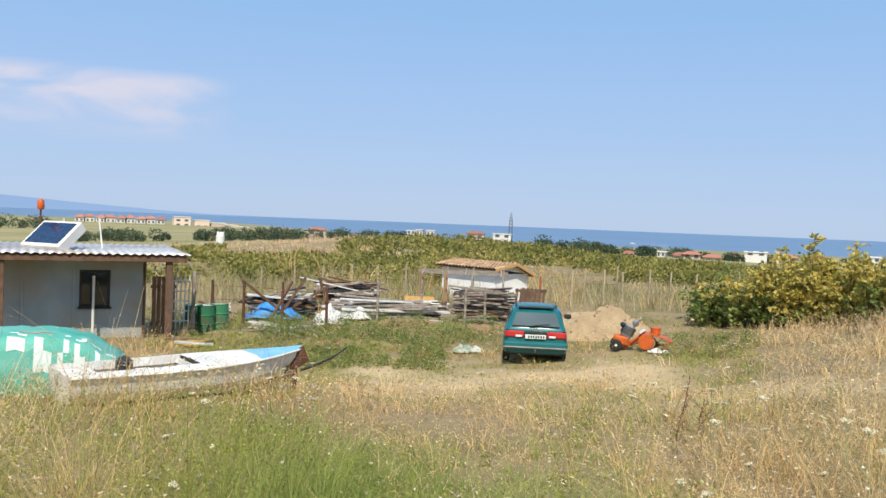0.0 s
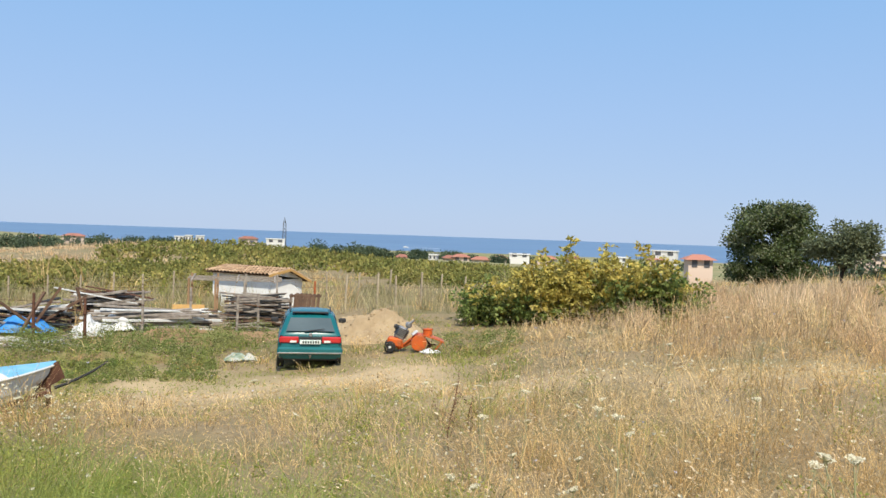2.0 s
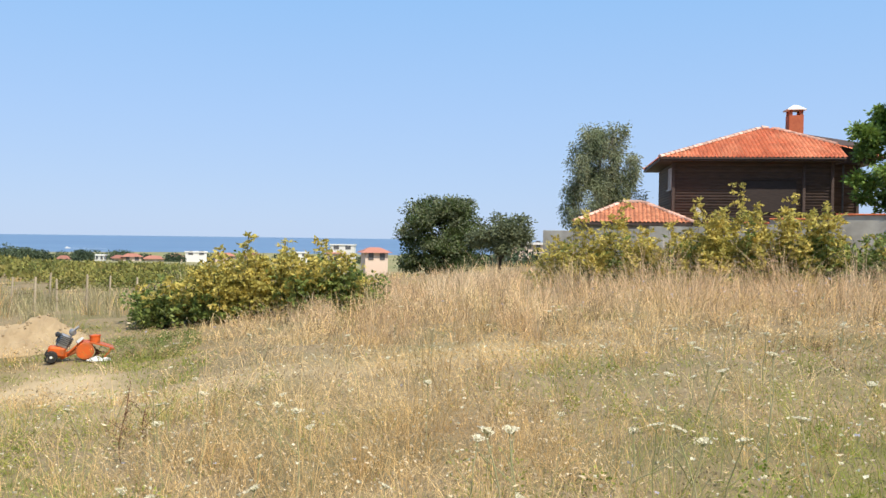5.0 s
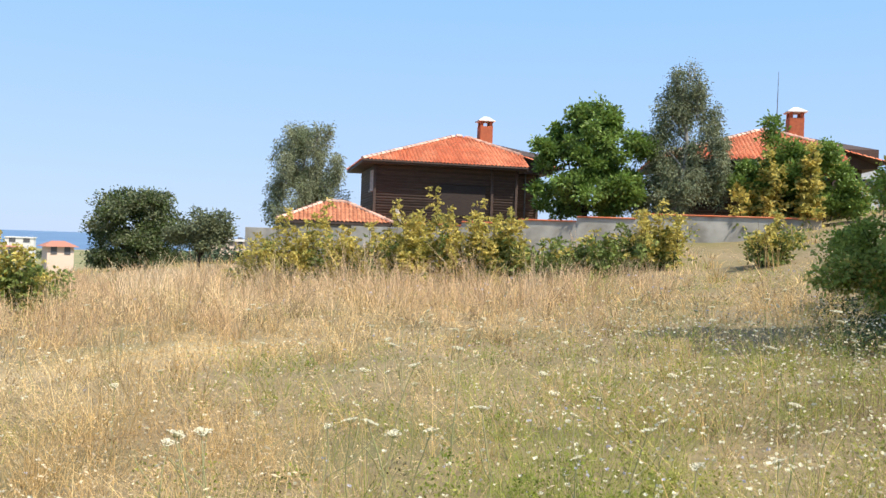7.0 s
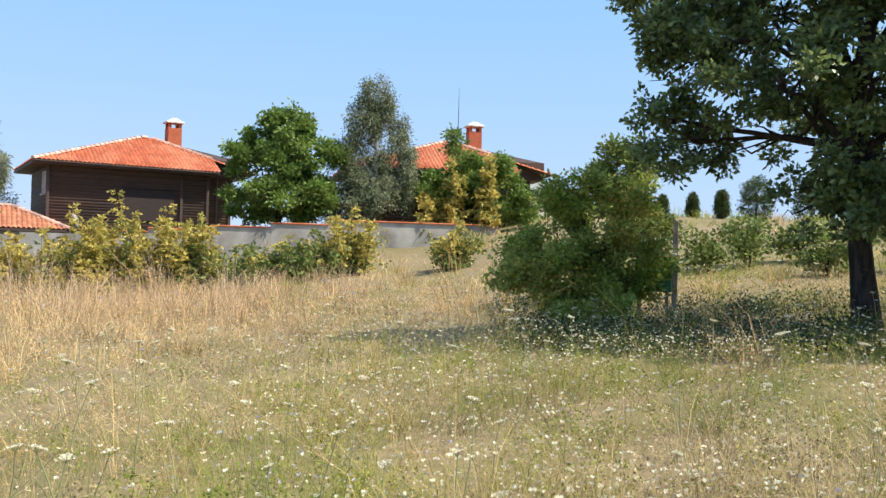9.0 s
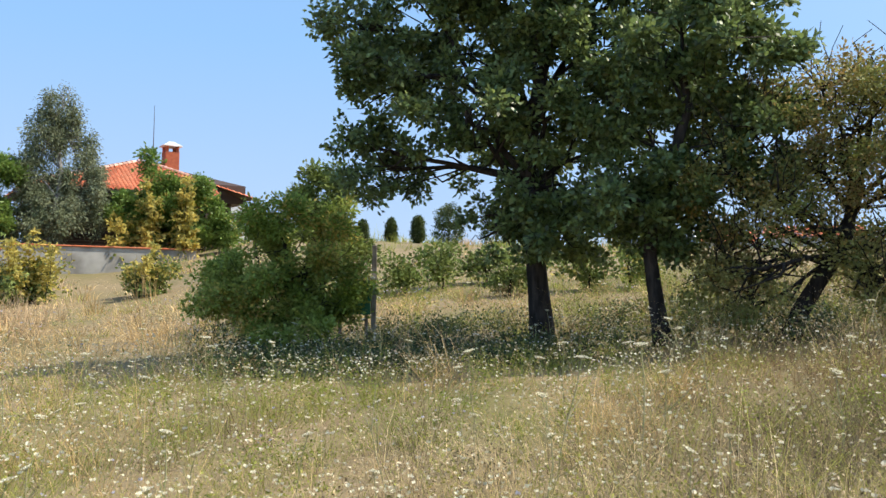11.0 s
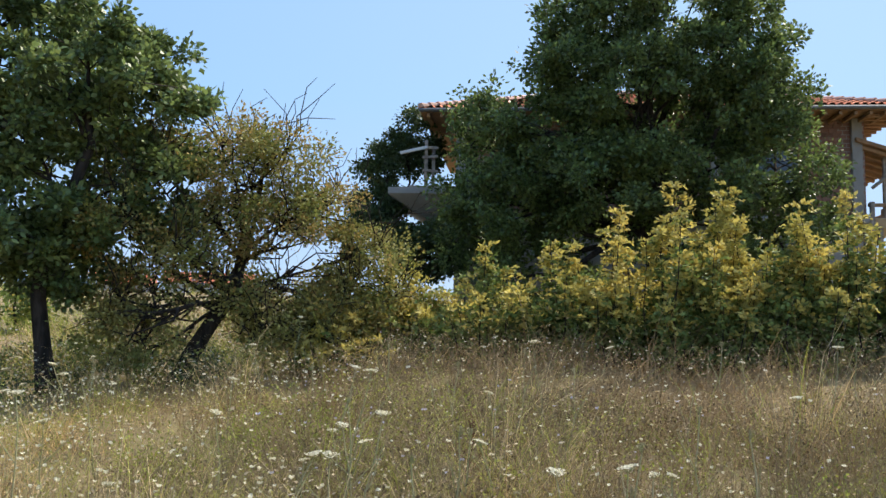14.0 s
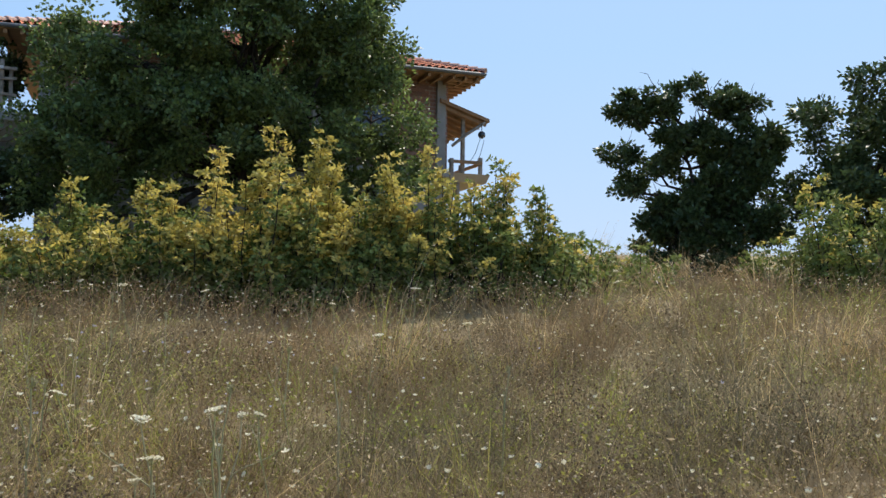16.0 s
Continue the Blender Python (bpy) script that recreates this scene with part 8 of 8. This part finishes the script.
# low twiggy weeds in dark and pale clumps, and long bent stalks over them
_rw = np.random.default_rng(71)
for _name, _label, _mat, _n, _leaf in (("dark_weed_clumps", "dark twiggy clumps of withered weeds", dark_weed, 1000, 0.024), ("pale_weed_clumps", "grey-brown clumps of fluffy weeds", weed, 420, 0.022), ("green_weed_clumps", "low green leafy clumps in the meadow", green, 320, 0.03)):
    sx, sy, saz, sr = scatter(_rw, _n * 3, 3.8, 16, 1.4)
    prob = {"dark_weed_clumps": np.clip(0.9 * bump(saz, 122, 200, 24) * (field(sx, sy, 1.4) > 0.55) + 0.9 * bump(saz, 162, 175, 3) * bump(sr, 3.8, 6.5, 1), 0, 1), "pale_weed_clumps": np.clip(0.10 + 0.7 * bump(saz, 100, 200, 24), 0, 1), "green_weed_clumps": greenness(sx, sy, saz, sr)}[_name]
    ok = (_rw.random(len(sx)) < prob) & ~blocked(sx, sy) & (worn(sx, sy, saz, sr) < 0.2)
    sx, sy, saz, sr = sx[ok][:_n], sy[ok][:_n], saz[ok][:_n], sr[ok][:_n]
    hh = tall(sx, sy, saz, sr) * _rw.uniform(0.6, 1.35, len(sx))
    clumps(_name, _label, "weeds", np.stack([sx, sy, height(sx, sy) - 0.03, hh * _rw.uniform(0.3, 0.6, len(sx)), hh], 1), 90, _leaf, _mat, 73)
blades("long_stalks", "long thin pale stalks bending over the meadow", 1100, 75, 5.0, 18, 1.3, lambda x, y, az, r: np.clip(0.25 + 0.75 * bump(az, 100, 200, 20), 0, 1) * (1 - worn(x, y, az, r)), brown_head, 1.2, 1.75, 0.0026, 0.8, per=4)

# wild carrot: flat white umbels on tall stems; each plant is a thing
def umbel(bm_list, rng, c, rad, tilt, closed=False):
    """Florets of one umbel as leaf-like quads on a shallow dome round c."""
    n = 60
    k = np.arange(n)
    q = np.sqrt((k + 0.5) / n) * rad
    t = k * 2.39996
    rim = (0.75 + 0.25 * np.sin(t * 3 + rng.uniform(0, 6)))
    p = np.stack([q * np.cos(t) * rim, q * np.sin(t) * rim, (0.14 * rad * (1 - (q / rad) ** 2) if not closed else 0.9 * np.sqrt(np.maximum(0, rad ** 2 - (q * 0.98) ** 2)))], 1)
    m = np.array(pose(0, 0, 0, tilt[0], tilt[1], 0).to_3x3())
    p = p @ m.T + c
    ax = unit(np.stack([np.cos(t * 1.7), np.sin(t * 1.7), 0.35 + 0 * t], 1) @ m.T)
    v, f = leaf_arrays(rng, p, ax, rad * 0.30, rad * 0.26)
    return v, f, p


nest_mat = material("closed_umbel", (0.36, 0.36, 0.17), 0.85, (0.30, 0.22, 0.13), 6.0, island=0.2)


def carrot_plant(seed, h, rad, closed, group="wild carrots in the meadow"):
    rng = np.random.default_rng(seed)
    th = empty("wild_carrot", (0, 0, 0), "wild carrot with a closed greenish seed head" if closed else "wild carrot with a flat white flower head", "flower", group)
    lean = rng.normal(size=2) * 0.08
    top = np.array([lean[0], lean[1], h])
    stem = bent(rng, (0, 0, -0.05), top, 6, 0.04)
    lines = [(stem, np.linspace(0.006, 0.0035, 6))]
    v, f, p = umbel(None, rng, top + np.array([0, 0, 0.02]), rad, rng.uniform(-22, 22, 2), closed)
    for q in p[::5]:
        lines.append((np.array([top, (top + q) / 2 + np.array([0, 0, -0.004]), q]), (0.0022, 0.0018, 0.0012)))
    side = stem[3]
    if h > 0.5:
        s2 = side + np.array([rng.normal() * 0.14, rng.normal() * 0.14, h * 0.28])
        lines.append((bent(rng, side, s2, 5, 0.06), np.linspace(0.004, 0.0025, 5)))
        v2, f2, _ = umbel(None, rng, s2, rad * 0.5, (0, 0), True)
        _o = new("side_head", mesh_of("side_head", v2, f2, [nest_mat]))
        _o.parent = th
    tubes("stem", lines, stem_green, th, 4)
    _o = new("umbel", mesh_of("umbel", v, f, [nest_mat if closed else petal]))
    _o.parent = th
    return th


kinds = [carrot_plant(200 + k, h, rad, cl) for k, (h, rad, cl) in enumerate(((0.55, 0.045, False), (0.7, 0.055, False), (0.85, 0.05, False), (0.62, 0.035, False), (0.8, 0.028, True), (0.95, 0.055, False)))]
# the tall ones nearest the camera, by heading, distance and height
near_plants = [(13.65, 4.1, 0, -0.03), (100.93, 6.0, 5, 0.0), (106.23, 6.0, 5, 0.0), (124.83, 6.6, 2, 0.05), (126.33, 5.4, 1, 0.0), (144.23, 4.6, 3, 0.0), (139.93, 4.0, 3, -0.14), (138.73, 7.6, 2, 0.05), (129.53, 8.0, 4, 0.1), (133.03, 7.0, 4, 0.0), (96.53, 7.0, 2, 0.0), (111.03, 7.5, 4, 0.1), (135.03, 5.0, 4, -0.1), (20.2, 8.0, 1, 0.0), (18.5, 9.0, 0, 0.0)]
rr = random.Random(61)
spots = list(near_plants)
for _ in range(230):
    az = rr.choice((rr.uniform(12, 75), rr.uniform(40, 130), rr.uniform(-30, 185)))
    r = 4.5 + 15 * rr.random() ** 1.4
    if -12 < az < 16 and 13 < r < 24.5:
        continue
    spots.append((az, r, rr.choice((0, 0, 1, 1, 2, 3, 3, 4 if az > 90 else 0)), rr.uniform(-0.2, 0.05)))
# flat and closed heads standing over the withered growth: heading, elevation, distance, kind
for az, el, r, k in ((140.32, -10.09, 3.8, 1), (140.36, -8.45, 4.0, 1), (145.6, -8.92, 3.8, 4), (144.5, -6.6, 4.2, 4), (144.6, -7.63, 4.0, 2), (125.61, -1.97, 6.0, 5), (125.7, -3.55, 5.2, 4), (126.79, -4.86, 4.8, 2), (130.58, -7.48, 4.2, 4), (133.5, -5.5, 4.6, 4), (132.0, 0.0, 8.0, 4), (136.57, -0.59, 7.5, 4), (139.45, -1.78, 7.0, 4),
                     (154.93, 0.14, 8.5, 5), (157.3, 0.56, 8.5, 4), (151.39, -5.17, 4.8, 4), (146.8, -7.6, 4.2, 3), (149.0, -4.0, 5.6, 4), (153.0, -3.0, 6.5, 2), (160.5, -2.2, 7.5, 2)):
    spots.append((az, r, k, min(0.1, eye_z(el, r) - at(az, r).z - (0.55, 0.7, 0.85, 0.62, 0.8, 0.95)[k])))
for i, (az, r, k, up) in enumerate(spots):
    m = pose(*at(az, r, up), rr.uniform(-5, 5), rr.uniform(-5, 5), rr.uniform(0, 360))
    copy_thing(kinds[k], m)
for k, (az, r) in zip(kinds, ((60, 12.0), (72, 10.0), (90, 11.0), (35, 13.0), (150, 9.0), (80, 8.0))):
    k.matrix_world = pose(*at(az, r), 0, 0, 30)

# rusty dock stalks and dark branching weeds
dock_mat = material("rusty_dock_seed", (0.13, 0.06, 0.035), 0.9, (0.20, 0.09, 0.05), 8.0, island=0.3)
for k, (az, r, h) in enumerate(((20.0, 4.6, 0.55), (15.6, 9.5, 0.75), (17.0, 9.8, 0.6), (133.53, 6.2, 0.6))):
    rng = np.random.default_rng(300 + k)
    th = empty("dock_plant", at(az, r, -0.03), "dry rusty dock stalk in the grass", "weed", "dock stalks")
    stem = bent(rng, (0, 0, 0), (rng.normal() * 0.08, rng.normal() * 0.08, h), 7, 0.04)
    lines = [(stem, np.linspace(0.006, 0.003, 7))]
    pts = [stem[3:]]
    for j in range(6):
        b = stem[2 + j % 4]
        e = b + np.array([rng.normal() * 0.10, rng.normal() * 0.10, h * rng.uniform(0.18, 0.35)])
        br = bent(rng, b, e, 5, 0.05)
        lines.append((br, np.linspace(0.003, 0.0015, 5)))
        pts.append(br[1:])
    tubes("stalk", lines, dock_mat, th, 4)
    pts = np.concatenate(pts)
    c = np.repeat(pts, 14, 0) + rng.normal(size=(len(pts) * 14, 3)) * np.array([0.012, 0.012, 0.03])
    v, f = leaf_arrays(rng, c, unit(rng.normal(size=c.shape)), 0.014, 0.01)
    _o = tagged(new("seeds", mesh_of("seeds", v, f, [dock_mat])), kind="stuff")
    _o.parent = th

# short turf in the wheel tracks and by the parked car
blades("short_turf", "short trodden grass between the bare wheel tracks", 42000, 81, 12.5, 27, 1.0, lambda x, y, az, r: np.clip(1.5 * field(x + 9, y, 1.1) - 0.35, 0, 1), green, 0.25, 0.5, 0.006, 1.2, a0=-18, a1=20, per=16)

# rank weeds under the oaks and the bush, leaves darkened to deepen the shade
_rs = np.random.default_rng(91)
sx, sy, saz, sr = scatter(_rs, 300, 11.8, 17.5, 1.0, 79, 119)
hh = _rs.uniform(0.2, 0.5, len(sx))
clumps("shade_weeds", "rank weeds with leaves darkened to deepen the shade under the oaks", "weeds", np.stack([sx, sy, height(sx, sy) - 0.03, hh * 0.9, hh], 1), 110, 0.05, shaded_leaf, 92)

# hollow bricks laid in courses on the open stretch of the upper storey
_bm = box_bm((0.238, 0.05, 0.128), (0, 0, 0), 0.004)
_brick = bpy.data.meshes.new("brick")
_bm.to_mesh(_brick)
_bm.free()
_brick.materials.append(material("hollow_brick", (0.26, 0.15, 0.112), 0.9, (0.20, 0.115, 0.088), 8.0, obj_random=0.25, bump=0.3, bump_scale=60))
upper = next(c for c in b3.children if c.name.startswith("upper_wall"))
for row in range(22):
    for col in range(15):
        x = 9.95 + 0.25 * col + (0.125 if row % 2 else 0.0)
        z = 3.42 + 0.14 * row
        if x > 13.5 or (10.66 < x < 12.34 and 3.9 < z < 5.55):
            continue
        ob = new("brick", _brick)
        ob.parent = upper
        ob.location = (x, 1.2, z)

# trodden grass round the camera's stand and on behind it
blades("dry_grass", "short dry grass trodden flat", 9000, 95, 1.0, 3.7, 1.0, lambda x, y, az, r: 0.8 + 0 * x, straw, 0.3, 0.6, 0.004, 1.4, a0=-36, a1=324, per=18)
blades("dry_grass", "dry grass behind the open ground", 26000, 96, 3.4, 30, 1.2, lambda x, y, az, r: 0.9 + 0 * x, straw, 0.5, 1.2, 0.006, 0.9, a0=194, a1=324)
blades("green_grass", "green grass behind the open ground", 16000, 97, 3.4, 30, 1.2, lambda x, y, az, r: np.clip(field(x, y, 2.6), 0, 1), green, 0.4, 1.0, 0.006, 0.9, a0=194, a1=324)

# a patch of fresh green grass before the open ground
fresh = material("fresh_green_grass", (0.22, 0.29, 0.06), 0.7, (0.37, 0.40, 0.12), 0.8, 5.0, island=0.35, through_light=0.4)
blades("fresh_grass", "fresh green grass growing thick in a damp patch", 52000, 98, 5.2, 11.0, 1.2, lambda x, y, az, r: np.clip(0.75 * bump(az, -12, 12, 9) * bump(r, 0, 9.0, 2.5) * (1.5 * field(x + 3, y, 1.2) - 0.05), 0, 1), fresh, 0.5, 1.05, 0.005, 0.9, a0=-24, a1=20, per=26)
